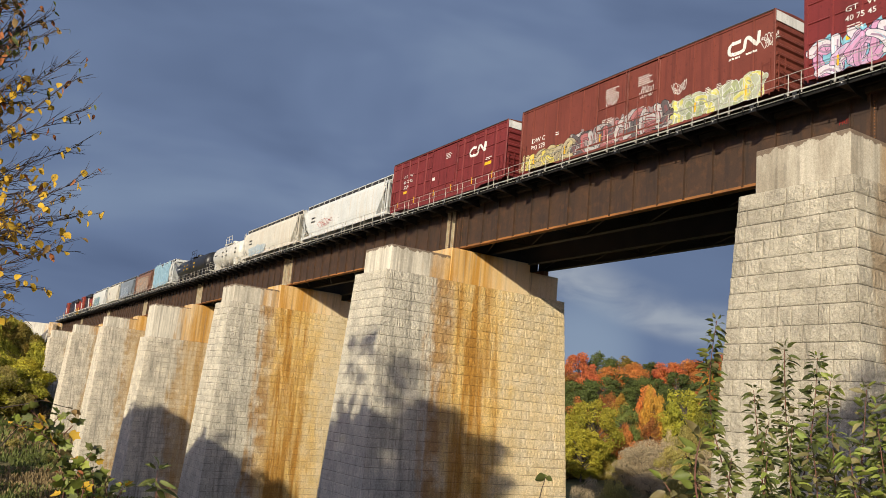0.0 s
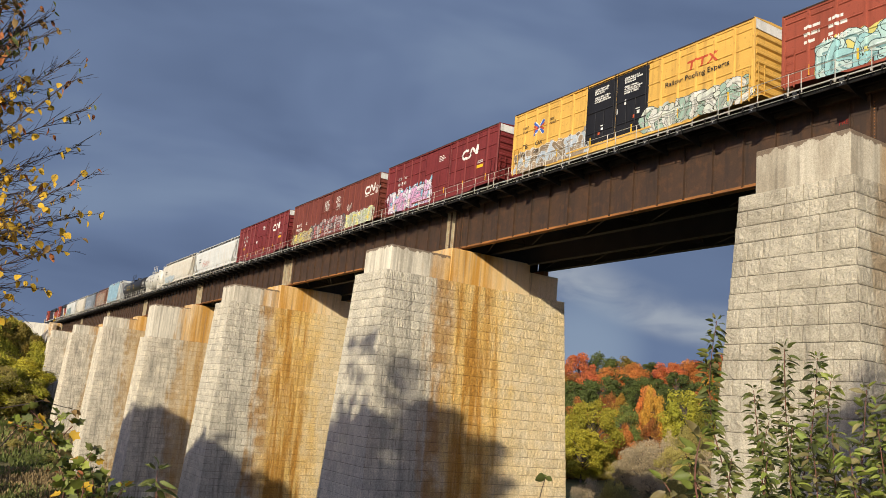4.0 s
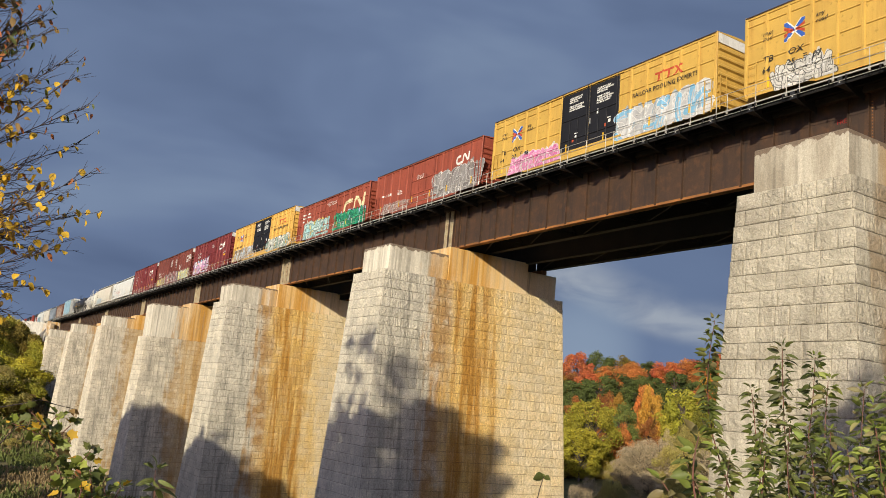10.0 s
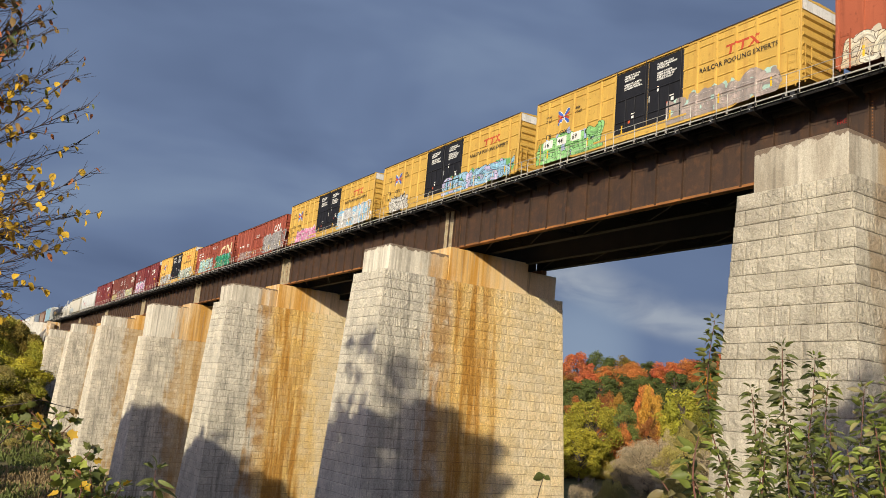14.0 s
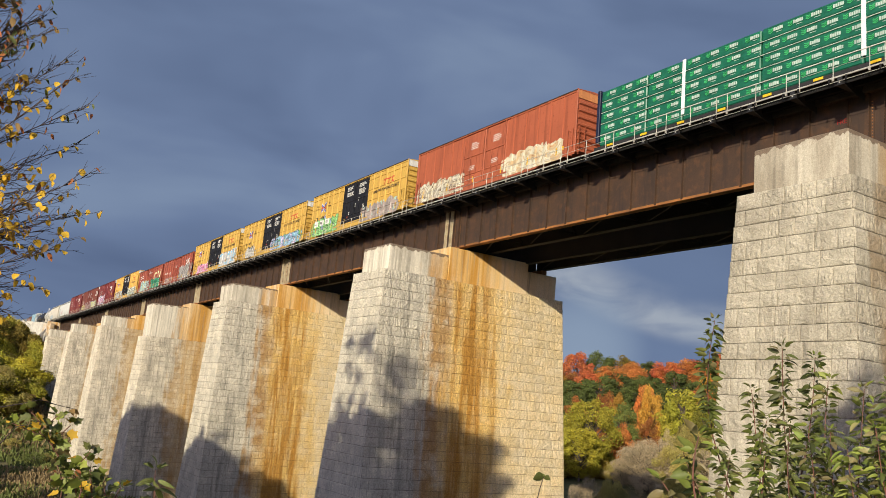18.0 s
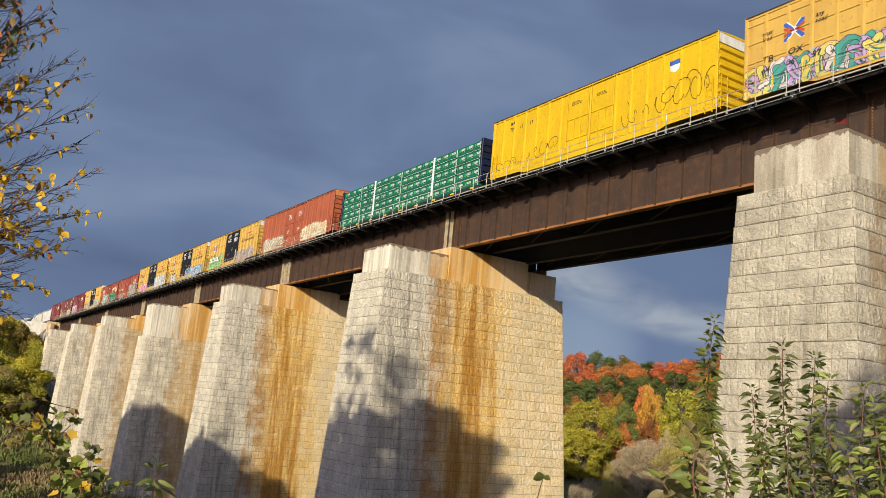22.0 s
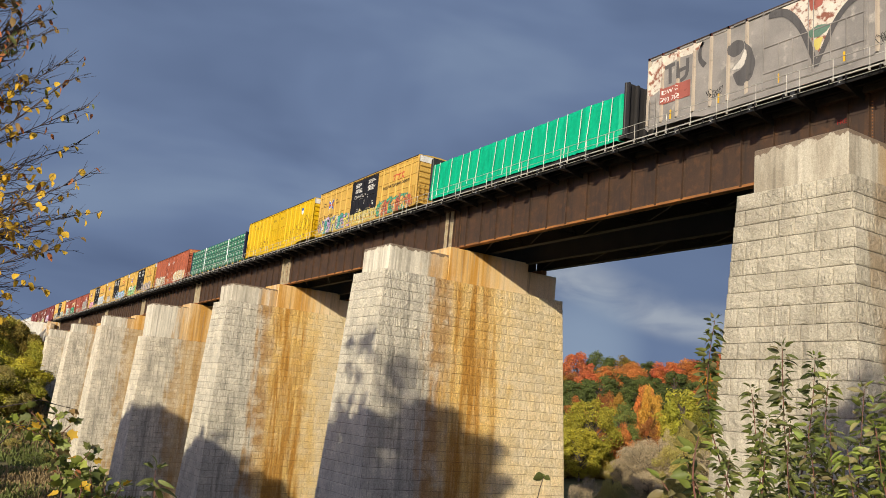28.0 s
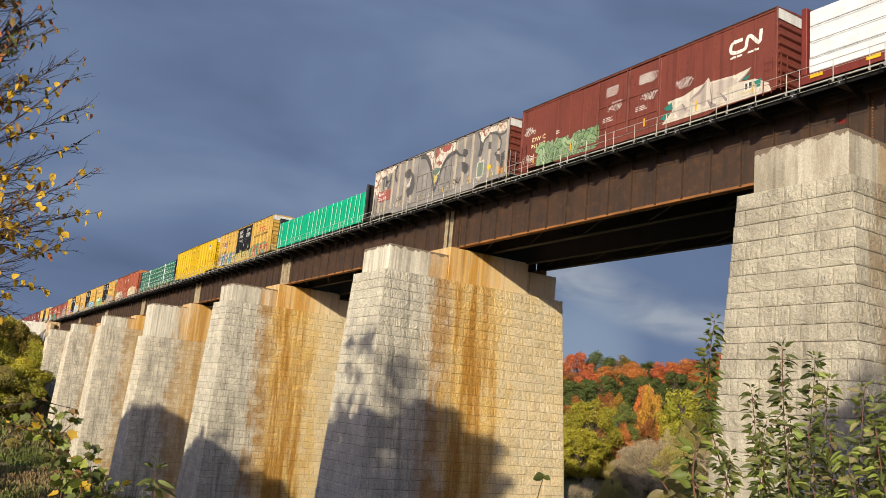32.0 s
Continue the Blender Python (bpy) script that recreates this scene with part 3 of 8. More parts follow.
def bracket_mesh():
    g = Geo()
    w = 31.2 - WALK_X
    # arm plate, deep at both ends, with an end plate and a lower flange that narrows towards the girder
    g.prism([(0.02, -0.02), (w, -0.02), (w, -0.62), (0.80, -0.46), (0.10, -0.40), (0.02, -0.36)], "y", -0.012, 0.012)
    g.box(-0.005, 0.015, -0.11, 0.11, -0.38, -0.06)
    g.add([(0.0, -0.20, -0.405), (0.0, 0.20, -0.405), (0.85, 0.03, -0.475), (0.85, -0.03, -0.475),
           (0.0, -0.20, -0.385), (0.0, 0.20, -0.385), (0.85, 0.03, -0.455), (0.85, -0.03, -0.455)],
          [(0, 1, 2, 3), (4, 5, 6, 7), (0, 1, 5, 4), (1, 2, 6, 5), (2, 3, 7, 6), (3, 0, 4, 7)])
    return recalc(g.mesh("bracket", BRACKET_STEEL))


BRACKET_STEEL = mat("dark_grey_bracket_steel", (0.018, 0.018, 0.020), (0.012, 0.012, 0.013), 1.0, 0.6, 0.0, 0.1, world_space=True)
BRACKET = bracket_mesh()
BRACKET_BOLT = recalc(Geo().lathe([(-0.03, 0.012), (-0.02, 0.03), (0.0, 0.034)], "x", 8).mesh("bolt", BOLT))
POST = recalc(Geo().box(-0.016, 0.016, -0.016, 0.016, -0.16, 0.82, 0.005).box(-0.04, 0.02, -0.04, 0.04, -0.18, -0.04).mesh("post", GALV))


def build_walkway(y0, y1):
    L = y1 - y0
    w = thing("bridge_walkway", "narrow steel walkway on black brackets along the bridge", "walkway", "walkway sections", loc=(WALK_X, (y0 + y1) / 2, 14.80))
    part("deck_plate", Geo().box(0.06, 31.05 - WALK_X, -L / 2, L / 2, -0.05, 0.0), DARK_STEEL, w)
    part("edge_channel", Geo().box(0.0, 0.055, -L / 2, L / 2, -0.055, 0.012, 0.006), GALV, w, "grey galvanised edge channel")
    part("lower_stringer", Geo().box(0.30, 0.36, -L / 2, L / 2, -0.27, -0.05), DARK_STEEL, w)
    part("inner_stringer", Geo().box(0.85, 0.95, -L / 2, L / 2, -0.26, -0.05), DARK_STEEL, w)
    # added board; blocks the sky that showed between the sleeper ends
    part("guard_timber", Geo().box(31.06 - WALK_X, 31.18 - WALK_X, -L / 2, L / 2, -0.30, 0.06), TIMBER, w, "dark board added to close the gap beside the sleepers")
    part("conduit", Geo().tube([(-0.035, -L / 2, -0.25), (-0.035, L / 2, -0.25)], 0.016, sides=6), GALV, w, "thin pale conduit pipe")
    n = max(2, round(L / PITCH_Y))
    for i in range(n):
        y = -L / 2 + L * (i + 0.5) / n
        br = part("bracket", BRACKET, None, w, loc=(0, y, 0))
        part("bolt", BRACKET_BOLT, None, br, loc=(-0.005, 0.0, -0.30))
        part("clip", Geo().box(-0.06, 0.0, -0.03, 0.03, -0.28, -0.06), DARK_STEEL, br, loc=(0, 0.45, 0))
        if not -10 < y0 < 70:
            continue
        part("clip", Geo().box(-0.06, 0.0, -0.03, 0.03, -0.28, -0.06), DARK_STEEL, br, loc=(0, -0.30, 0))
        row = Geo()
        for j in range(5):
            row.lathe([(-0.015, 0.008), (-0.01, 0.02), (0.0, 0.022)], "x", 5, (0.298, -0.75 - 0.12 * j, -0.2))
        tagged(part("rivet_row", row, BRACKET_STEEL, br), kind="stuff")
    rail = thing("handrail", "weathered galvanised handrail with two rails on posts", "railing", "handrail sections", loc=(WALK_X + 0.03, (y0 + y1) / 2, 14.82))
    # panels of three posts; the rails run on over the short gap between one panel and the next
    k = math.floor((y0 - 25.18) / 3.735)
    while 25.18 + 3.735 * k < y1:
        a = 25.18 + 3.735 * k - (y0 + y1) / 2
        p, q = max(a, -L / 2), min(a + 3.735, L / 2)
        if q > p + 0.05:
            for z, r in ((0.80, 0.017), (0.42, 0.012)):
                part("rail", Geo().tube([(0, p, z), (0, q, z)], r, sides=6), GALV, rail)
        for y in (a, a + 1.555, a + 3.11):
            if -L / 2 < y < L / 2:
                part("post", POST, None, rail, loc=(0, y, 0))
        k += 1


def build_track():
    t = thing("railway_track", "single railway track on dark timber sleepers", "track", kind="structure", loc=(TRACK_X, 0, RAIL_Z))
    prof = [(-0.07, -0.17), (0.07, -0.17), (0.07, -0.15), (0.012, -0.13), (0.012, -0.045), (0.035, -0.035), (0.035, 0.0), (-0.035, 0.0), (-0.035, -0.035), (-0.012, -0.045), (-0.012, -0.13), (-0.07, -0.15)]
    for x in (-0.753, 0.753):
        part("rail", Geo().prism([(x + a, b) for a, b in prof], "y", -420, 620), RAIL, t)
    ties = Geo()
    y = -112.0
    while y < 246:
        ties.box(-1.39, 1.5, y - 0.12, y + 0.12, -0.40, -0.172)
        y += 0.48
    tagged(part("sleepers", ties, TIMBER, t), kind="stuff")
    # unseen sleepers added over the far girders to keep out sky light
    far = thing("second_deck", "timber deck added over the second track, out of view", "deck", kind="structure", loc=(38.1, 0, 14.3))
    ties = Geo()
    y = -112.0
    while y < 246:
        ties.box(-1.6, 1.6, y - 0.12, y + 0.12, 0.0, 0.23)
        y += 0.42
    tagged(part("sleepers", ties, TIMBER, far), kind="stuff")


def build_abutment(yf, sign, wing):
    a = thing("abutment", "pale weathered concrete bridge abutment with a wing wall", "abutment", kind="structure", loc=(0, yf, 0))
    part("breast_wall", Geo().box(28.2, 41.5, 0.0, 3.5, -18.0, 11.3, 0.05) if sign > 0 else Geo().box(28.2, 41.5, -3.5, 0.0, -18.0, 11.3, 0.05), PLAIN_CONCRETE, a)
    part("back_wall", Geo().box(28.6, 41.2, sign * 2.2 if sign > 0 else -4.5, 4.5 if sign > 0 else -2.2, 11.3, 14.45, 0.05), PLAIN_CONCRETE, a)
    if wing:
        g = Geo()
        # wing wall that opens away from the track, its top stepping down
        p = [(29.2, 0.6), (24.6, 27.0), (25.6, 27.3), (30.2, 0.9)]
        z0, z1, zl = 13.9, 15.2, -6.0
        g.add([(x, y, zl) for x, y in p] + [(x, y, z) for (x, y), z in zip(p, (z0, z1, z1, z0))],
              [(0, 1, 2, 3), (4, 5, 6, 7), (0, 1, 5, 4), (1, 2, 6, 5), (2, 3, 7, 6), (3, 0, 4, 7)])
        part("wing_wall", g, PLAIN_CONCRETE, a, "long pale concrete wing wall")
    e = Geo().prism([(20.0, -4.0), (29.6, 14.55), (42.0, 14.55), (52, -4.0)], "y", 3.6 if sign > 0 else -320, 380 if sign > 0 else -3.6)
    part("embankment", e, BALLAST, a, "gravel railway embankment")


def build_viaduct():
    bots = {3: 6.35}
    for k in range(-3, 7):
        yc = pier_y(k)
        base = ground_z(30, yc) - 0.8
        lab = "tall battered stone pier with pale concrete cap, streaked with orange rust"
        if k == 3:
            lab = "tall battered stone pier with a deep concrete cap, streaked with rust"
        single = {0: 300, 1: 300, 2: 300}.get(k, 0)
        if k < 0:
            build_pier(k, yc, base, CAP_BOT, lab, 0, 0.0, 5.0)
        else:
            build_pier(k, yc, base, bots.get(k, CAP_BOT), lab, single, 6.0 if k == 0 else 99.0, {0: -8.0, 1: -10.0, 2: -13.0}.get(k, -17))
    for k in range(-4, 7):
        y0, y1 = pier_y(k), pier_y(k + 1)
        det = 0 if k < -1 else (2 if k in (-1, 0, 1) else 1)
        build_girder(y0, y1, GIRDER_X, GIRDER_BOT, GIRDER_TOP, -1, det, "riveted dark brown steel girder with rusty bottom flange")
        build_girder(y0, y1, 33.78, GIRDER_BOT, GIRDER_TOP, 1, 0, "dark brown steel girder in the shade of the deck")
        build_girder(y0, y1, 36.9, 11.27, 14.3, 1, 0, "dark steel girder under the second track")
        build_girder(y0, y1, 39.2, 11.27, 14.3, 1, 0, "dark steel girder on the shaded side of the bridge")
        build_walkway(y0, y1)
        if k > -4:
            for x in (GIRDER_X, 33.78):
                build_bearing(x, y0, PED_TOP, 0.195)
            build_bearing(36.9, y0, PED_TOP - 0.12, 0.03)
            build_bearing(39.2, y0, CAP_TOP, 0.52)
        if k in (-1, 0, 1, 2):
            n = 6
            for i in range(1, n):
                build_cross_frame(y0 + SPAN * i / n, GIRDER_X, 33.78, GIRDER_BOT, GIRDER_TOP)
                build_cross_frame(y0 + SPAN * i / n, 36.9, 39.2, 11.27, 14.3)
    build_track()
    build_abutment(pier_y(7), 1, True)
    build_abutment(pier_y(-4), -1, False)


# ---------------------------------------------------------------- the train
def paint(name, c, rough=0.55, grime=None, c2=None):
    m = mat(name, c, c2 or tuple(v * 0.82 for v in c), 0.55, rough, 0.0, 0.06, 30, grime=grime or tuple(v * 0.55 for v in c),
               spots=(4.5, 0.60, 0.76, tuple(v * 0.55 for v in c)))
    m.node_tree.nodes["Principled BSDF"].inputs["Specular IOR Level"].default_value = 0.3
    return m


TRUCK = mat("truck_steel", (0.05, 0.04, 0.035), (0.085, 0.06, 0.045), 2.0, 0.75, 0.2, 0.2)
WHEEL = mat("wheel_steel", (0.12, 0.09, 0.07), (0.07, 0.05, 0.04), 3.0, 0.5, 0.7, 0.1)
YELLOW_TAPE = paint("yellow_marker", (0.75, 0.45, 0.02))
WHITE = paint("white_lettering", (0.72, 0.71, 0.66))
CREAM = paint("cream_lettering", (0.72, 0.62, 0.38))
BLACK = paint("black_lettering", (0.025, 0.024, 0.022))
REDLOGO = paint("red_lettering", (0.45, 0.07, 0.03))
BLUE = paint("blue_lettering", (0.04, 0.11, 0.42))

SIDEFRAME = recalc(Geo().prism([(-1.2, 0.62), (-0.85, 0.74), (-0.45, 0.80), (0.45, 0.80), (0.85, 0.74), (1.2, 0.62), (1.15, 0.42), (0.75, 0.48),
                                (0.4, 0.25), (-0.4, 0.25), (-0.75, 0.48), (-1.15, 0.42)], "x", -0.09, 0.09).mesh("sideframe", TRUCK))
WHEELM = recalc(Geo().lathe([(-0.06, 0.30), (-0.06, 0.455), (0.07, 0.44), (0.085, 0.475), (0.1, 0.475), (0.1, 0.33), (0.06, 0.28), (0.06, 0.10), (0.1, 0.1)], "x", 18, (0.75, 0, 0))
                .lathe([(-0.1, 0.1), (-0.06, 0.10), (-0.06, 0.28), (-0.1, 0.33), (-0.1, 0.475), (-0.085, 0.475), (-0.07, 0.44), (0.06, 0.455), (0.06, 0.30)], "x", 18, (-0.75, 0, 0))
                .lathe([(-0.9, 0.07), (0.9, 0.07)], "x", 10).mesh("wheelset", WHEEL))
WHEELSETS = []
BOLSTER = recalc(Geo().box(-1.15, 1.15, -0.22, 0.22, 0.42, 0.92, 0.03).mesh("bolster", TRUCK))
COUPLER = recalc(Geo().box(-0.11, 0.11, 0.0, 0.55, -0.12, 0.12, 0.02).box(-0.17, 0.13, 0.5, 0.82, -0.17, 0.17, 0.04).mesh("coupler", TRUCK))


def add_running_gear(car, L, inset=2.4):
    for e in (-1, 1):
        t = part("truck", BOLSTER, None, car, "dark two-axle bogie", loc=(0, e * (L / 2 - inset), 0))
        for s in (-1, 1):
            part("sideframe", SIDEFRAME, None, t, loc=(s * 1.0, 0, 0.02))
        for a in (-0.89, 0.89):
            WHEELSETS.append(part("wheelset", WHEELM, None, t, loc=(0, a, 0.475)))
        c = part("coupler", COUPLER, None, car, loc=(0, e * (L / 2 - 0.1), 0.86))
        if e < 0:
            c.rotation_euler = (0, 0, math.pi)


NEAR_FACE = Matrix(((0, 0, -1), (-1, 0, 0), (0, 1, 0)))   # columns: writing runs towards the rear of the train, up is up


def sheet_plane(x):
    """The plane that paint at depth x is counted from: the door's face or the posts' face."""
    return x if abs(x + 1.66) < 0.006 else XF


def words(car, string, u, z, size, material, L, x, stretch=1.0, slant=0.0, bold=0.0):
    """Painted writing on the side of a car; u runs from the car's front end."""
    cu = bpy.data.curves.new("lettering", "FONT")
    cu.body, cu.size, cu.extrude, cu.shear = string, size, 0.0015, slant
    cu.resolution_u, cu.offset = 2, bold or 0.007 * size
    tmp = bpy.data.objects.new("lettering", cu)
    me = bpy.data.meshes.new_from_object(tmp)
    bpy.data.objects.remove(tmp)
    bpy.data.curves.remove(cu)
    me.name = "lettering"
    me.materials.clear()
    me.materials.append(material)
    ob = new("lettering", me)
    ob.parent = car
    me.transform(Matrix.Translation((x, L / 2 - u, z)) @ NEAR_FACE.to_4x4() @ Matrix.Diagonal((stretch, 1, 1, 1)))
    PAINTED.append((ob, sheet_plane(x)))
    return tagged(ob, kind="stuff")


def panel_shape(name, car, outline, material, L, x, thick=0.003, label=""):
    """A flat painted shape on the side: outline in (u, z)."""
    g = Geo().prism([(L / 2 - u, z) for u, z in outline], "x", x - thick, x)
    ob = part(name, g, material, car, label)
    PAINTED.append((ob, sheet_plane(x)))
    return ob


def bars(car, u, z, w, h, rows, material, L, x, rng):
    """Small lettering too fine to read: rows of short bars."""
    g = Geo()
    for r in range(rows):
        ww, a = w * rng.uniform(0.7, 1.0), 0.0
        zz = z - r * h * 1.7
        while a < ww - 0.02:
            b = min(ww, a + rng.uniform(0.12, 0.4))
            g.box(x - 0.003, x, L / 2 - u - b, L / 2 - u - a, zz - h * 0.72, zz)
            a = b + 0.05
    ob = tagged(part("small_lettering", g, material, car), kind="stuff")
    PAINTED.append((ob, x))


def ribbon_logo(car, u, z, w, h, material, L, x):
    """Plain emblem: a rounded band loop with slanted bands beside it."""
    t = h * 0.255
    loop = [(0.40, 0.80), (0.16, 0.80), (0.07, 0.74), (0.02, 0.62), (0.0, 0.45), (0.0, 0.26), (0.03, 0.12), (0.10, 0.03), (0.20, 0.0), (0.40, 0.0), (0.49, 0.07), (0.52, 0.2)]
    band = [(0.52, 0.2), (0.55, 0.72), (0.60, 0.86), (0.66, 0.84), (0.72, 0.70), (0.88, 0.24), (0.93, 0.14), (0.97, 0.22), (1.0, 1.05)]
    g = Geo()
    stroke(g, [(u + a * w, z + b * h) for a, b in loop + band[1:]], t, x, L)
    PAINTED.append((part("emblem", g, material, car), x))


GRAF = {}
RELIEF, PAINTED = {}, []     # posts, seams and doors of each car; painted meshes with the plane that they were drawn in


def spray(c):
    key = tuple(round(v, 3) for v in c)
    if key not in GRAF:
        GRAF[key] = paint("spray_paint", c, 0.5)
        MATS.pop("spray_paint")
    return GRAF[key]


def blob(rng, cu, cz, ru, rz, n=16, rough=0.22, grow=0.0, lean=0.15):
    ph = [rng.uniform(0, 6.28) for _ in range(3)]
    am = [rng.uniform(0.4, 1.0) * rough for _ in range(3)]
    out = []
    for i in range(n):
        t = 2 * math.pi * i / n
        k = 1 + am[0] * math.sin(2 * t + ph[0]) + am[1] * math.sin(3 * t + ph[1]) + 0.7 * am[2] * math.sin(5 * t + ph[2])
        ct, st = math.cos(t), math.sin(t)
        sq = 1.0 / max(abs(ct), abs(st)) ** 0.55
        a, b = (ru + grow) * k * ct * sq, (rz + grow) * k * st * sq
        out.append((cu + a + lean * b, cz + b))
    return out


def stroke(g, pts, t, x, L, t1=None):
    """A painted line of even or tapering width along pts in (u, z)."""
    n = len(pts)
    left, right = [], []
    for i, p in enumerate(pts):
        d = (Vector(pts[min(i + 1, n - 1)]) - Vector(pts[max(i - 1, 0)]))
        d = d.normalized() if d.length > 1e-6 else Vector((1, 0))
        w = t + ((t1 if t1 is not None else t) - t) * i / max(1, n - 1)
        nn = Vector((-d.y, d.x)) * w / 2
        left.append(Vector(p) + nn)
        right.append(Vector(p) - nn)
    vs = [(x, L / 2 - v.x, max(v.y, 0.80)) for v in left + right]
    g.add(vs, [(i, i + 1, n + i + 1, n + i) for i in range(n - 1)])


def piece_strokes(rng, lean):
    """Bars of one sprayed form in a unit cell: slanted uprights, a cross piece and a barbed end; it reads as no letter."""
    def bar(a, b, sag=0.0, n=4):
        out = []
        for i in range(n + 1):
            t = i / n
            x, y = a[0] + (b[0] - a[0]) * t, a[1] + (b[1] - a[1]) * t
            k = sag * math.sin(math.pi * t)
            out.append((x - k * (b[1] - a[1]) + lean * y, y + k * (b[0] - a[0])))
        return out
    u = rng.uniform
    out = [bar((u(-0.85, -0.55), u(-1.0, -0.8)), (u(-0.7, -0.4), u(0.7, 1.05)), u(-0.15, 0.15))]
    kind = rng.randrange(5)
    if kind != 3:
        out.append(bar((u(0.35, 0.7), u(-1.05, -0.7)), (u(0.3, 0.75), u(0.5, 0.95)), u(-0.25, 0.25)))
    if kind in (0, 1):
        out.append(bar((-0.6, u(0.3, 0.9)), (0.6, u(-0.8, 0.2)), u(-0.3, 0.3)))
    if kind in (1, 2):
        out.append(bar((-0.6, u(-0.2, 0.3)), (0.6, u(0.0, 0.6)), u(-0.4, 0.4)))
    if kind in (2, 3, 4):
        out.append(bar((-0.5, u(-1.0, -0.7)), (0.75, u(-0.9, -0.6)), u(-0.35, 0.35)))
    if kind in (3, 4):
        out.append(bar((-0.5, u(0.6, 0.95)), (0.8, u(0.3, 0.9)), u(-0.3, 0.4)))
    # barb
    p = rng.choice(out)[-1]
    out.append(bar(((p[0] - lean * p[1]) * 0.9, p[1] * 0.9), (p[0] + u(-0.1, 0.55), p[1] + u(-0.35, 0.3)), 0.0, 2))
    return out


def graffiti(car, u0, u1, z0, z1, letters, outline, fills, L, x, seed, back=None, accents=None):
    """Spray-painted piece: interlocked barbed bars with an outline, two-tone fill, cuts, drips and small highlights over a ragged cloud."""
    rng = random.Random(seed)
    letters = round(letters * 1.25)
    z0, z1 = z0 - 0.12, z1 + 0.12 * (z1 - z0)
    w, h = (u1 - u0) / letters, z1 - z0
    back = back or tuple(0.75 * sum(f[i] for f in fills) / len(fills) + 0.06 for i in range(3))
    x -= 0.002
    cloud, edge, shade, cut, shine = Geo(), Geo(), Geo(), Geo(), Geo()
    body = [Geo() for _ in fills]
    for i in range(letters * 2):
        o = blob(rng, u0 + w * (i + 0.5) / 2, (z0 + z1) / 2 + rng.uniform(-0.1, 0.1) * h, w * 0.42, h * rng.uniform(0.44, 0.56), 22, 0.2)
        cloud.add([(x + 0.0015 - i * 0.00005, L / 2 - a, max(b, 0.84)) for a, b in o], [tuple(range(len(o)))])
    lean0 = rng.uniform(-0.1, 0.25)
    th = min(w * 0.52, h * 0.31)
    k = 0
    for i in range(letters):
        cu, cz = u0 + w * (i + 0.5), (z0 + z1) / 2 + rng.uniform(-0.05, 0.05) * h
        f = i % len(fills)
        sa, sb = rng.choice((-1, 1)), rng.choice((-1, 1, 1))
        forms = [(p, 0.0) for p in piece_strokes(rng, lean0 + rng.uniform(-0.12, 0.12))]
        forms += [(p[::-1], rng.uniform(-0.45, 0.45) * w) for p in piece_strokes(rng, lean0 + rng.uniform(-0.5, 0.3))[1:3]]
        for pts, du in forms:
            line = [(cu + du + sa * a * w * 0.80, max(z0 + 0.05, cz + sb * b * h * 0.46)) for a, b in pts]
            t0, t1 = th * rng.uniform(0.85, 1.2), th * rng.uniform(0.55, 1.1)
            d = 0.0003 * k
            k += 1
            fill = body[(f + (du != 0.0)) % len(fills)]
            stroke(edge, line, t0 + 0.06, x - 0.001 - d, L, t1 + 0.06)
            stroke(fill, line, t0, x - 0.001 - d - 0.0001, L, t1)
            # swollen ends
            for (a, b), t, e in ((line[0], t0, 0.00003), (line[-1], t1, 0.00005)):
                for g2, rad, dd in ((edge, t / 2 + 0.03, e), (fill, t / 2, 0.0001 + e)):
                    g2.add([(x - 0.001 - d - dd, L / 2 - a - rad * math.cos(q * 0.5236), max(0.80, b + rad * math.sin(q * 0.5236))) for q in range(12)], [tuple(range(12))])
            low = [(a + 0.18 * t0, b - 0.22 * t0) for a, b in line]
            stroke(shade, low, t0 * 0.22, x - 0.001 - d - 0.0002, L, t1 * 0.3)
            if rng.random() < 0.75:
                up = [(a - 0.22 * t0, b + 0.24 * t0) for a, b in line[1:-1]]
                if len(up) > 1:
                    stroke(shine, up, 0.028, x - 0.001 - d - 0.00027, L, 0.012)
            a, b = line[rng.randrange(len(line))]
            stroke(cut, [(a + rng.uniform(-0.5, 0.5) * t0, b + rng.uniform(-0.6, 0.6) * t0), (a + rng.uniform(-0.6, 0.6) * t0, b + rng.uniform(-0.6, 0.6) * t0)], 0.035, x - 0.001 - d - 0.00024, L, 0.01)
            if rng.random() < 0.3:
                stroke(edge, [line[0], (line[0][0], line[0][1] - rng.uniform(0.1, 0.3))], 0.02, x - 0.0008, L)
    PAINTED.append((tagged(part("spray_cloud", cloud, spray(back), car), kind="stuff"), x + 0.004))
    PAINTED.append((tagged(part("spray_outline", edge, spray(outline), car), kind="stuff"), x + 0.004))
    for g, c in zip(body, fills):
        if g.f:
            PAINTED.append((tagged(part("spray_fill", g, spray(c), car), kind="stuff"), x + 0.004))
    PAINTED.append((tagged(part("spray_shade", shade, spray(tuple(0.55 * a + 0.25 * b for a, b in zip(fills[-1], outline))), car), kind="stuff"), x + 0.004))
    PAINTED.append((tagged(part("spray_line", cut, spray(outline if sum(outline) < 1.2 else tuple(v * 0.5 for v in fills[0])), car), kind="stuff"), x + 0.004))
    PAINTED.append((tagged(part("spray_highlight", shine, spray(accents or tuple(min(0.8, v * 1.6 + 0.08) for v in fills[0])), car), kind="stuff"), x + 0.004))


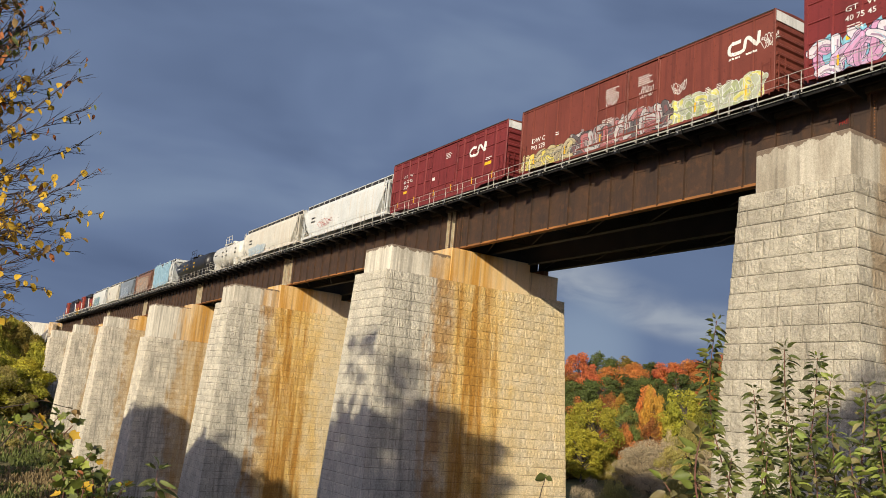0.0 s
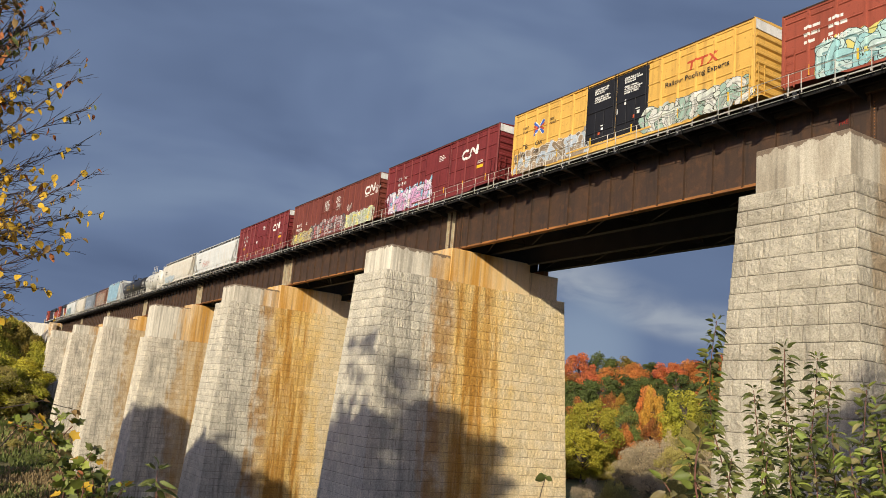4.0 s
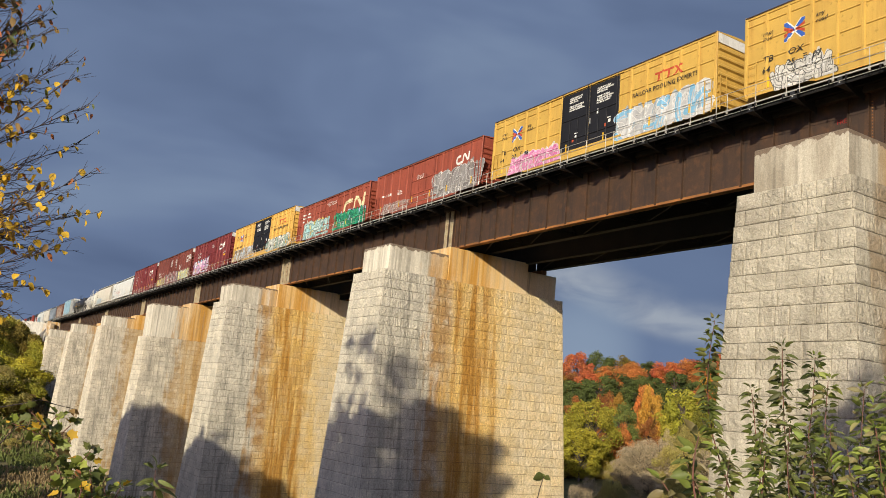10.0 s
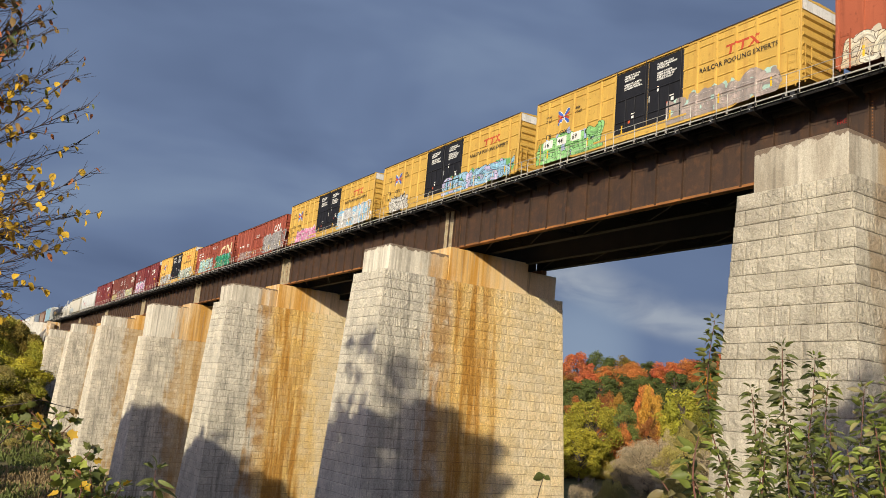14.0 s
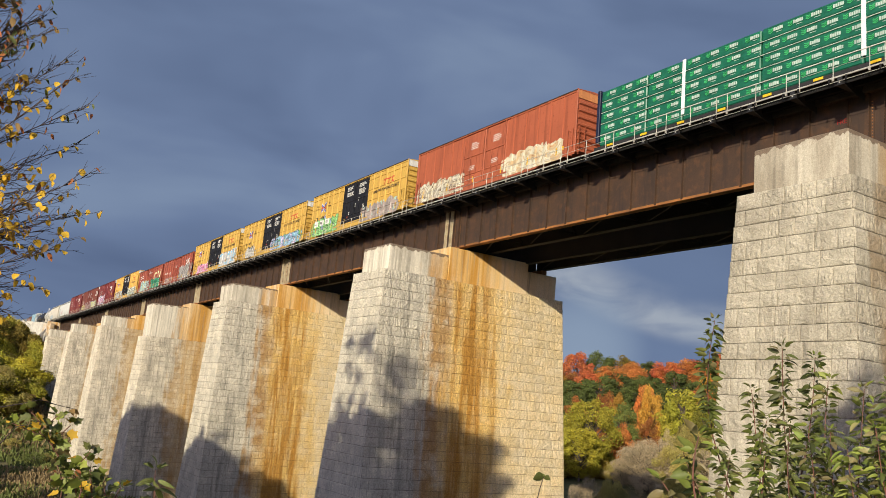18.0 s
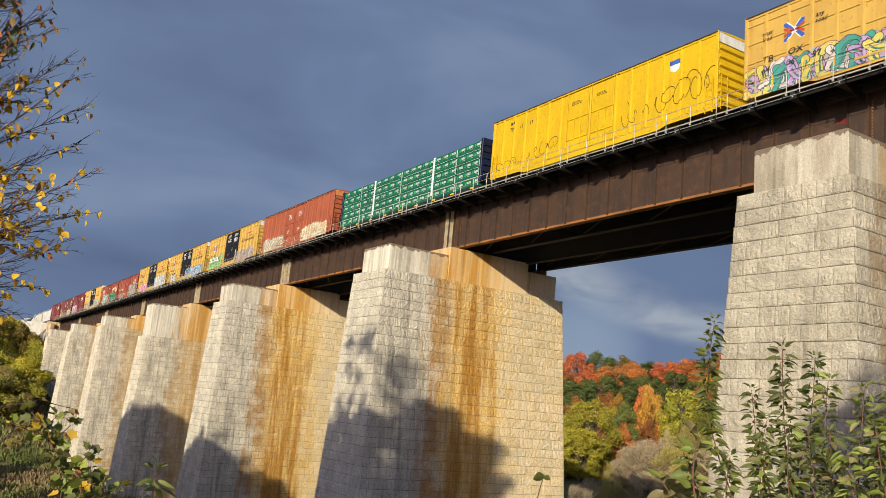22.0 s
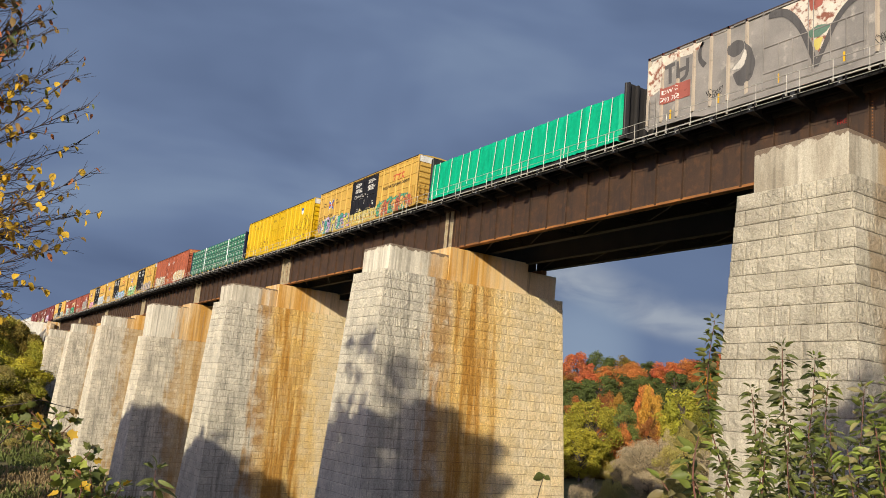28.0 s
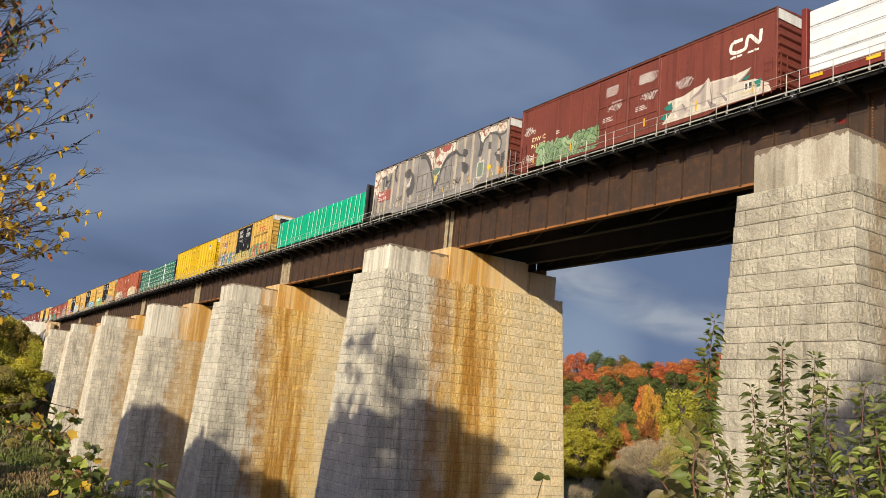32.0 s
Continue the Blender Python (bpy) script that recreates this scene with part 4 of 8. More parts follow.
def scrawl(car, u, z, w, h, material, L, x, seed):
    """Thin loops of a paint-pen tag."""
    rng = random.Random(seed)
    g = Geo()
    n = 90
    ph = rng.uniform(0, 6.28)
    pts = [(u + w * (i / n) + 0.16 * w * math.sin(i * 0.47 + seed), z + h * (0.5 + 0.34 * math.sin(i * 0.41 + ph) + 0.2 * math.sin(i * 0.93 + seed))) for i in range(n)]
    t = 0.013
    for a, b in zip(pts, pts[1:]):
        p, q2 = Vector(a), Vector(b)
        d = (q2 - p).normalized()
        nn = Vector((-d.y, d.x)) * t
        g.add([(x - 0.002, L / 2 - v.x, v.y) for v in (p - nn, q2 - nn, q2 + nn, p + nn)], [(0, 1, 2, 3)])
    PAINTED.append((tagged(part("paint_scrawl", g, material, car), kind="stuff"), x))


RIBS = {}


def shared(key, make):
    if key not in RIBS:
        RIBS[key] = recalc(make())
    return RIBS[key]


def ladder(car, x, y, z0, z1, width, material, along="y"):
    g = Geo()
    for s in (-1, 1):
        if along == "y":
            g.box(x - 0.02, x + 0.02, y + s * width / 2 - 0.02, y + s * width / 2 + 0.02, z0, z1)
        else:
            g.box(x + s * width / 2 - 0.02, x + s * width / 2 + 0.02, y - 0.02, y + 0.02, z0, z1)
    z = z0 + 0.1
    while z < z1:
        if along == "y":
            g.tube([(x, y - width / 2, z), (x, y + width / 2, z)], 0.012, sides=5)
        else:
            g.tube([(x - width / 2, y, z), (x + width / 2, y, z)], 0.012, sides=5)
        z += 0.38
    part("ladder", g, material, car)


EAVE = paint("dark_roof_edge", (0.065, 0.045, 0.035))
PALE_POST = paint("weathered_pale_post_paint", (0.40, 0.34, 0.27), grime=(0.20, 0.12, 0.08))


def lay_paint():
    """Lets lettering and spray paint lie on the side sheet and over its posts, seams and doors."""
    for ob, plane in PAINTED:
        car = ob.parent
        if car is None or car.name not in RELIEF:
            continue
        L, n, ribw, ribd, seams, doors = RELIEF[car.name]
        me = ob.data
        level = ob.name.startswith("lettering")
        co = np.empty(len(me.vertices) * 3, np.float32)
        me.vertices.foreach_get("co", co)
        co = co.reshape(-1, 3)
        if not len(co):
            continue
        u0, u1, z0, z1 = L / 2 - co[:, 1].max(), L / 2 - co[:, 1].min(), co[:, 2].min(), co[:, 2].max()
        cuts = []
        for i in range(n + 1):
            p = min(L - 0.1, max(0.1, L * i / n))
            if not any(a + 0.12 < p < b - 0.12 for a, b in doors):
                cuts += [(p + k, "u") for k in (-ribw / 2, -ribw * 0.26, ribw * 0.26, ribw / 2)]
        for a, b in doors:
            cuts += [(a + 0.005, "u"), (a + 0.02, "u"), (b - 0.02, "u"), (b - 0.005, "u")]
        for z in seams:
            cuts += [(z + k, "z") for k in (-0.05, -0.02, 0.02, 0.055)]
        cuts += [(1.185, "z"), (1.2, "z")]
        bm = bmesh.new()
        bm.from_mesh(me)
        for v, axis in cuts:
            if (u0 < v < u1) if axis == "u" else (z0 < v < z1):
                at, no = ((0, L / 2 - v, 0), (0, 1, 0)) if axis == "u" else ((0, 0, v), (0, 0, 1))
                bmesh.ops.bisect_plane(bm, geom=bm.verts[:] + bm.edges[:] + bm.faces[:], plane_co=at, plane_no=no)
        for v in bm.verts:
            u, z = L / 2 - v.co.y, v.co.z
            if any(a + 0.019 < u < b - 0.019 for a, b in doors):
                up = 0.045
            else:
                d = min(abs(u - min(L - 0.1, max(0.1, L * i / n))) for i in range(n + 1))
                up = ribd * min(1.0, max(0.0, (ribw / 2 - d) / (ribw * 0.24)))
                if z < 1.19:
                    up = max(up, 0.035)
                if seams and level:
                    up = max(up, 0.042)
                for q in () if level else seams:
                    k = z - q
                    up = max(up, 0.042 * min(1.0, max(0.0, (0.055 - k) / 0.035 if k > 0 else (k + 0.05) / 0.03)))
            v.co.x = -1.57 - up - 0.003 - min(0.03, max(0.0, plane - v.co.x) * (0.4 if ribd > 0.1 else 1.0))
        bm.to_mesh(me)
        bm.free()


def boxcar(label, front, L, H, colour, roof, doors, rib_gap, style="post", end_top=None, end_colour=None, seams=True):
    """A boxcar body with posts, doors, corrugated ends, roof, ladders and running gear. Its own space: rail level, front towards +y."""
    car = thing("boxcar", label, "freight car", "cars of the train", loc=(TRACK_X, front - L / 2, RAIL_Z))
    W = 3.14
    xs = -W / 2                       # side sheet; posts stand proud of it
    zb, zt = 1.08, H
    part("body", Geo().box(xs, -xs, -L / 2 + 0.06, L / 2 - 0.06, zb, zt - 0.02, 0.015), colour, car)
    part("side_sill", Geo().prism([(-L / 2 + 0.05, zb + 0.1), (L / 2 - 0.05, zb + 0.1), (L / 2 - 0.05, zb - 0.20), (L * 0.33, zb - 0.24), (L * 0.30, zb - 0.40),
                                   (-L * 0.30, zb - 0.40), (-L * 0.33, zb - 0.24), (-L / 2 + 0.05, zb - 0.20)], "x", xs - 0.035, xs + 0.03), colour, car)
    for s in (-1, 1):
        part("top_chord", Geo().box(s * W / 2 - 0.04, s * W / 2 + 0.045, -L / 2, L / 2, zt - 0.16, zt, 0.015), colour, car)
    ribw, ribd = {"post": (0.14, 0.075), "heavy": (0.17, 0.115)}.get(style, (0.07, 0.05))
    rib = shared(("rib", colour.name, round(zt, 2), style), lambda: Geo().prism([(-ribd, -ribw * 0.26), (-ribd, ribw * 0.26), (0.0, ribw / 2), (0.0, -ribw / 2)], "z", zb + 0.02, zt - 0.165).mesh("side_post", PALE_POST if style == "heavy" else colour))
    n = max(6, round(L / rib_gap))
    RELIEF[car.name] = (L, n, ribw, ribd, [zb + (zt - zb) * z for z in (0.13, 0.38, 0.63, 0.87)] if seams else [], [(a, b) for a, b, _ in doors])
    for i in range(n + 1):
        u = min(L - 0.1, max(0.1, L * i / n))
        if any(a + 0.12 < u < b - 0.12 for a, b, _ in doors):
            continue
        for s in (-1, 1):
            ob = part("side_post", rib, None, car, loc=(s * W / 2, L / 2 - u, 0))
            if s > 0:
                ob.rotation_euler = (0, 0, math.pi)
    if seams:
        g = Geo()
        gap = L / n
        for i in range(n):
            a, b = L * i / n + 0.13, L * (i + 1) / n - 0.13
            if any(p - 0.3 < a and b < q2 + 0.3 for p, q2, _ in doors):
                continue
            for z in (0.13, 0.38, 0.63, 0.87):
                zz = zb + (zt - zb) * z
                g.prism([(-0.042, zz - 0.02), (-0.042, zz + 0.02), (0, zz + 0.055), (0, zz - 0.05)], "y", L / 2 - b, L / 2 - a)
        for i, v in enumerate(g.v):
            g.v[i] = (v[0] + xs, v[1], v[2])
        tagged(part("side_seam", g, colour, car), kind="stuff")
    for k, (a, b, dm) in enumerate(doors):
        d = part("door", Geo().box(xs - 0.045, xs + 0.01, L / 2 - b + 0.02, L / 2 - a - 0.02, zb + 0.06, zt - 0.20, 0.015), dm, car, "sliding plug door")
        ww = b - a
        hw = Geo()
        for z in (0.19, 0.52):
            zz = zb + (zt - zb) * z
            hw.prism([(xs - 0.085, zz - 0.02), (xs - 0.085, zz + 0.02), (xs - 0.045, zz + 0.05), (xs - 0.045, zz - 0.05)], "y", L / 2 - b + 0.1, L / 2 - a - 0.1)
        part("door_rib", hw, dm, d)
        for f, top in ((0.05, zt - 0.05), (0.36, zb + 2.0), (0.64, zb + 2.0), (0.95, zt - 0.05)):
            rod = Geo().tube([(xs - 0.10, L / 2 - a - ww * f, zb + 0.02), (xs - 0.10, L / 2 - a - ww * f, top)], 0.02, sides=6)
            part("lock_rod", rod, dm, d)
    if doors:
        a, b = min(d[0] for d in doors) - 1.6, max(d[1] for d in doors) + 0.3
        part("door_track", Geo().box(xs - 0.10, xs, L / 2 - b, L / 2 - a, zb - 0.05, zb + 0.05), colour, car)
        part("door_track", Geo().box(xs - 0.09, xs, L / 2 - b, L / 2 - a, zt - 0.14, zt - 0.07), colour, car)
    # roof: shallow pitch with seam ribs
    g = Geo().prism([(-W / 2 - 0.06, zt - 0.01), (W / 2 + 0.06, zt - 0.01), (W / 2 + 0.06, zt + 0.02), (0.35, zt + 0.13), (-0.35, zt + 0.13), (-W / 2 - 0.06, zt + 0.02)], "y", -L / 2, L / 2)
    for i in range(int(L / 1.2) + 1):
        y = -L / 2 + 0.05 + i * (L - 0.1) / int(L / 1.2)
        g.box(-W / 2 - 0.055, W / 2 + 0.055, y - 0.03, y + 0.03, zt + 0.0, zt + 0.035)
    part("roof", g, roof, car)
    for s in (-1, 1):
        part("roof_edge", Geo().box(s * (W / 2 + 0.061), s * (W / 2 + 0.075), -L / 2 + 0.03, L / 2 - 0.03, zt - 0.045, zt + 0.012), EAVE, car)
    # ends
    em = end_colour or colour
    rib2 = shared(("endrib", em.name), lambda: Geo().prism([(-0.09, -0.05), (-0.09, 0.05), (0.0, 0.13), (0.0, -0.13)], "x", -W / 2 + 0.12, W / 2 - 0.12).mesh("end_rib", em))
    ne = 7
    for e in (-1, 1):
        if end_colour:
            part("end_sheet", Geo().box(-W / 2 + 0.06, W / 2 - 0.06, e * (L / 2 - 0.058) - 0.008, e * (L / 2 - 0.058) + 0.008, zb, zt - 0.03), em, car)
        for i in range(ne):
            z = zb + 0.35 + (zt - zb - 1.15) * i / (ne - 1)
            ob = part("end_rib", rib2, None, car, loc=(0, e * (L / 2 - 0.06), z))
            if e > 0:
                ob.rotation_euler = (0, 0, math.pi)
        if end_top:
            part("end_top_panel", Geo().box(-W / 2 + 0.02, W / 2 - 0.02, e * (L / 2 - 0.03) - 0.02, e * (L / 2 - 0.03) + 0.02, zt - 0.52, zt + 0.0), end_top, car, "white top panel of the end")
        for s in (-1, 1):
            part("corner_post", Geo().box(s * W / 2 - 0.06, s * W / 2 + 0.03, e * (L / 2 - 0.05) - 0.07, e * (L / 2 - 0.05) + 0.07, zb - 0.15, zt, 0.02), colour, car)
    ladder(car, xs - 0.09, -L / 2 + 0.45, zb - 0.35, zb + 1.45, 0.45, colour)
    ladder(car, xs - 0.09, L / 2 - 0.45, zb - 0.35, zb + 1.45, 0.45, colour)
    ladder(car, xs + 0.38, -L / 2 - 0.09, zb - 0.2, zb + 1.6, 0.45, colour, "x")
    part("crossover_step", Geo().box(-W / 2 + 0.1, W / 2 - 0.1, -L / 2 - 0.30, -L / 2 + 0.02, 0.98, 1.03).tube([(-W / 2 + 0.2, -L / 2 - 0.12, 1.9), (0.9, -L / 2 - 0.12, 1.9)], 0.015), colour, car)
    rng = random.Random(int(front * 10) & 1023)
    for i in range(6):
        u = L * (i + 0.5) / 6 + rng.uniform(-0.4, 0.4)
        part("reflector", Geo().box(xs - 0.062, xs - 0.054, L / 2 - u - 0.05, L / 2 - u + 0.05, zb + 0.02, zb + 0.52), YELLOW_TAPE, car, "yellow reflective strip")
    add_running_gear(car, L)
    return car


R_MAROON = paint("maroon_boxcar_paint", (0.175, 0.028, 0.027))
R_BROWN = paint("red_brown_boxcar_paint", (0.175, 0.046, 0.031))
R_RED = paint("faded_red_boxcar_paint", (0.29, 0.069, 0.040))
R_ORANGE = paint("orange_red_boxcar_paint", (0.36, 0.097, 0.046))
Y_BOX = paint("yellow_boxcar_paint", (0.53, 0.335, 0.074), grime=(0.40, 0.225, 0.05))
Y_PALE = paint("pale_yellow_boxcar_paint", (0.63, 0.375, 0.085), grime=(0.38, 0.22, 0.055))
Y_BRIGHT = paint("bright_yellow_boxcar_paint", (0.60, 0.385, 0.006), grime=(0.48, 0.30, 0.012))
D_BLACK = paint("black_door_paint", (0.013, 0.013, 0.016), 0.6)
ROOF_W = paint("white_roof_panel", (0.66, 0.65, 0.60))
ROOF_R = paint("rusty_roof", (0.16, 0.06, 0.04))
GREY_BOX = mat("weathered_grey_mural_paint", (0.265, 0.243, 0.222), (0.175, 0.162, 0.15), 0.8, 0.7, 0, 0.1, 20, spots=(1.5, 0.6, 0.75, (0.42, 0.38, 0.33)))
HOP_CREAM = paint("cream_hopper_paint", (0.60, 0.57, 0.485), grime=(0.50, 0.42, 0.31))
HOP_WHITE = paint("pale_grey_hopper_paint", (0.61, 0.625, 0.60), grime=(0.54, 0.49, 0.41))
HOP_GREY = paint("slate_grey_hopper_paint", (0.20, 0.23, 0.26))
HOP_RUST = paint("rusty_brown_hopper_paint", (0.22, 0.11, 0.07))
TANK_B = paint("black_tank_paint", (0.022, 0.022, 0.024), 0.35)
TANK_W = paint("white_tank_paint", (0.62, 0.60, 0.53), 0.35, grime=(0.44, 0.40, 0.32))
LOCO_R = paint("locomotive_red", (0.26, 0.045, 0.03))
LOCO_K = paint("locomotive_black", (0.02, 0.02, 0.022), 0.4)
WRAP_G = mat("green_lumber_wrap", (0.010, 0.125, 0.068), (0.006, 0.085, 0.046), 1.3, 0.4, 0, 0.3, 5, spots=(3.0, 0.6, 0.8, (0.01, 0.14, 0.085)))
WRAP_W = mat("white_lumber_wrap", (0.72, 0.73, 0.73), (0.60, 0.61, 0.62), 1.3, 0.4, 0, 0.5, 3.5)
PRINT_W = paint("white_print", (0.44, 0.54, 0.47))
PRINT_G = paint("light_green_print", (0.05, 0.42, 0.14))
TARP = mat("green_tarpaulin", (0.002, 0.36, 0.19), (0.001, 0.29, 0.15), 1.2, 0.6, 0, 0.25, 5.0, stretch=(1, 2.5, 0.4))
TARP.node_tree.nodes["Principled BSDF"].inputs["Specular IOR Level"].default_value = 0.15
STRAP = paint("pale_strap", (0.72, 0.74, 0.68))
CAR_DARK = paint("dark_flatcar_paint", (0.03, 0.028, 0.028))
CAR_BLUE = paint("navy_bulkhead_paint", (0.010, 0.015, 0.042))
CAR_MAROON = paint("maroon_flatcar_paint", (0.17, 0.03, 0.022))

XF = -1.630      # writing and paint lie just in front of the posts
CARS = []        # (object, place of its middle along the track at the start)


def ride(car, front, L):
    CARS.append((car, front - L / 2))
    return car


def yellow_car(front, number, seed, pale=False, piece=None, tags=True):
    L, H = 19.05, 4.98
    y = Y_PALE if pale else Y_BOX
    c = boxcar("yellow ribbed boxcar with black double doors and spray paint", front, L, H, y, y,
               [(7.2, 9.7, D_BLACK), (9.7, 12.2, D_BLACK)], 1.19, end_top=ROOF_W)
    rng = random.Random(seed)
    words(c, "next", 1.0, 3.72, 0.30, BLACK, L, XF, 1.0, 0.2)
    words(c, "load", 1.0, 3.44, 0.30, BLACK, L, XF, 1.0, 0.2)
    words(c, "any", 3.75, 3.72, 0.30, BLACK, L, XF, 1.0, 0.2)
    words(c, "road", 3.75, 3.44, 0.30, BLACK, L, XF, 1.0, 0.2)
    # crossed arrow emblem in red and blue, with pale gaps
    cu, cz = 2.65, 3.52
    half_w, half_h = 0.74, 0.92
    star = [(-0.72, 0.52), (-0.42, 0.52), (0.0, 0.14), (0.42, 0.52), (0.72, 0.52), (0.72, 0.40), (0.22, 0.0), (0.72, -0.40), (0.72, -0.52), (0.42, -0.52), (0.0, -0.14), (-0.42, -0.52), (-0.72, -0.52), (-0.72, -0.40), (-0.22, 0.0), (-0.72, 0.40)]
    panel_shape("arrow_emblem", c, [(cu + a * half_w, cz + b * half_h) for a, b in star], WHITE, L, XF)
    for m, d, pts in (
                      (BLUE, 0.002, [(-0.72, 0.50), (-0.50, 0.50), (0.02, 0.05), (0.02, -0.12), (-0.12, -0.02), (-0.72, 0.34)]), (REDLOGO, 0.004, [(-0.72, 0.26), (-0.72, 0.10), (-0.30, -0.02), (-0.72, -0.10), (-0.72, -0.28), (-0.05, -0.05), (-0.05, 0.05)]),
                      (BLUE, 0.002, [(-0.72, -0.36), (-0.72, -0.50), (-0.48, -0.50), (-0.12, -0.18), (-0.24, -0.08)]), (BLUE, 0.002, [(0.10, 0.16), (0.50, 0.50), (0.72, 0.50), (0.72, 0.36), (0.26, 0.04)]),
                      (REDLOGO, 0.004, [(0.12, 0.04), (0.72, 0.28), (0.72, 0.12), (0.36, 0.0), (0.72, -0.12), (0.72, -0.28), (0.12, -0.05)]), (BLUE, 0.002, [(0.12, -0.16), (0.26, -0.06), (0.72, -0.36), (0.72, -0.50), (0.50, -0.50)])):
        panel_shape("arrow_emblem", c, [(cu + a * half_w, cz + b * half_h) for a, b in pts], m, L, XF - d)
    words(c, "TB", 1.0, 2.36, 0.42, BLACK, L, XF, 1.2, 0.15)
    words(c, "OX", 2.35, 2.36, 0.42, BLACK, L, XF, 1.2, 0.15)
    for i, d in enumerate(number):
        words(c, d, 1.0 + 1.3 * i, 1.84, 0.40, BLACK, L, XF - 0.022, 1.1, 0.1)
    # block emblem over the slogan
    for a in (14.80, 15.50):
        panel_shape("block_emblem", c, [(a + 0.26, 3.50), (a + 0.40, 3.50), (a + 0.44, 3.92), (a + 0.30, 3.92)], REDLOGO, L, XF)
    panel_shape("block_emblem", c, [(14.86, 3.92), (16.22, 3.92), (16.24, 4.04), (14.88, 4.04)], REDLOGO, L, XF)
    for p, q in ((16.16, 16.68), (16.72, 16.24)):
        panel_shape("block_emblem", c, [(p, 3.50), (p + 0.16, 3.50), (q + 0.16, 4.04), (q, 4.04)], REDLOGO, L, XF - (0.001 if p > q else 0.0))
    if pale:
        words(c, "Railcar Pooling Experts", 13.4, 3.02, 0.40, BLACK, L, XF, 1.12)
    else:
        words(c, "RAILCAR POOLING EXPERTS", 13.25, 3.04, 0.36, BLACK, L, XF, 1.0)
    notices = (("CLOSE THIS DOOR", "BEFORE CLOSING", "MAIN DOOR", "", "CIERRE ESTA PUERTA", "ANTES DE CERRAR", "LA PUERTA PRINCIPAL"),
               ("CLOSE AND LOCK", "BOTH DOORS BEFORE", "MOVING CAR", "", "CIERRE Y PONGA", "EL SEGURO EN AMBAS", "PUERTAS ANTES DE", "MOVER EL CARRO"))
    for a, lines in zip((7.9, 10.35), notices):
        for i, line in enumerate(lines):
            if line:
                words(c, line, a, 4.42 - 0.128 * i, 0.13, WHITE, L, -1.665, 1.05, 0.0, 0.006)
    for a, b, w, h, m in ((8.55, 1.80, 0.17, 0.2, WHITE), (8.3, 1.62, 0.16, 0.18, spray((0.45, 0.08, 0.03))), (11.1, 1.95, 0.17, 0.18, spray((0.45, 0.08, 0.03))), (11.4, 2.12, 0.2, 0.2, WHITE), (9.75, 2.45, 0.12, 0.34, WHITE), (8.5, 2.1, 0.3, 0.06, WHITE), (11.3, 2.4, 0.3, 0.06, WHITE), (10.4, 2.9, 0.12, 0.3, WHITE)):
        panel_shape("door_placard", c, [(a, b), (a + w, b), (a + w, b + h), (a, b + h)], m, L, -1.66)
    bars(c, 3.1, 2.2, 0.25, 0.06, 3, BLACK, L, XF, rng)
    bars(c, 13.2, 2.0, 0.4, 0.05, 5, BLACK, L, XF, rng)
    bars(c, 16.6, 2.1, 0.4, 0.05, 5, BLACK, L, XF, rng)
    panel_shape("door_placard", c, [(16.9, 1.3), (17.6, 1.3), (17.6, 1.5), (16.9, 1.5)], YELLOW_TAPE, L, XF)
    return ride(c, front, L)


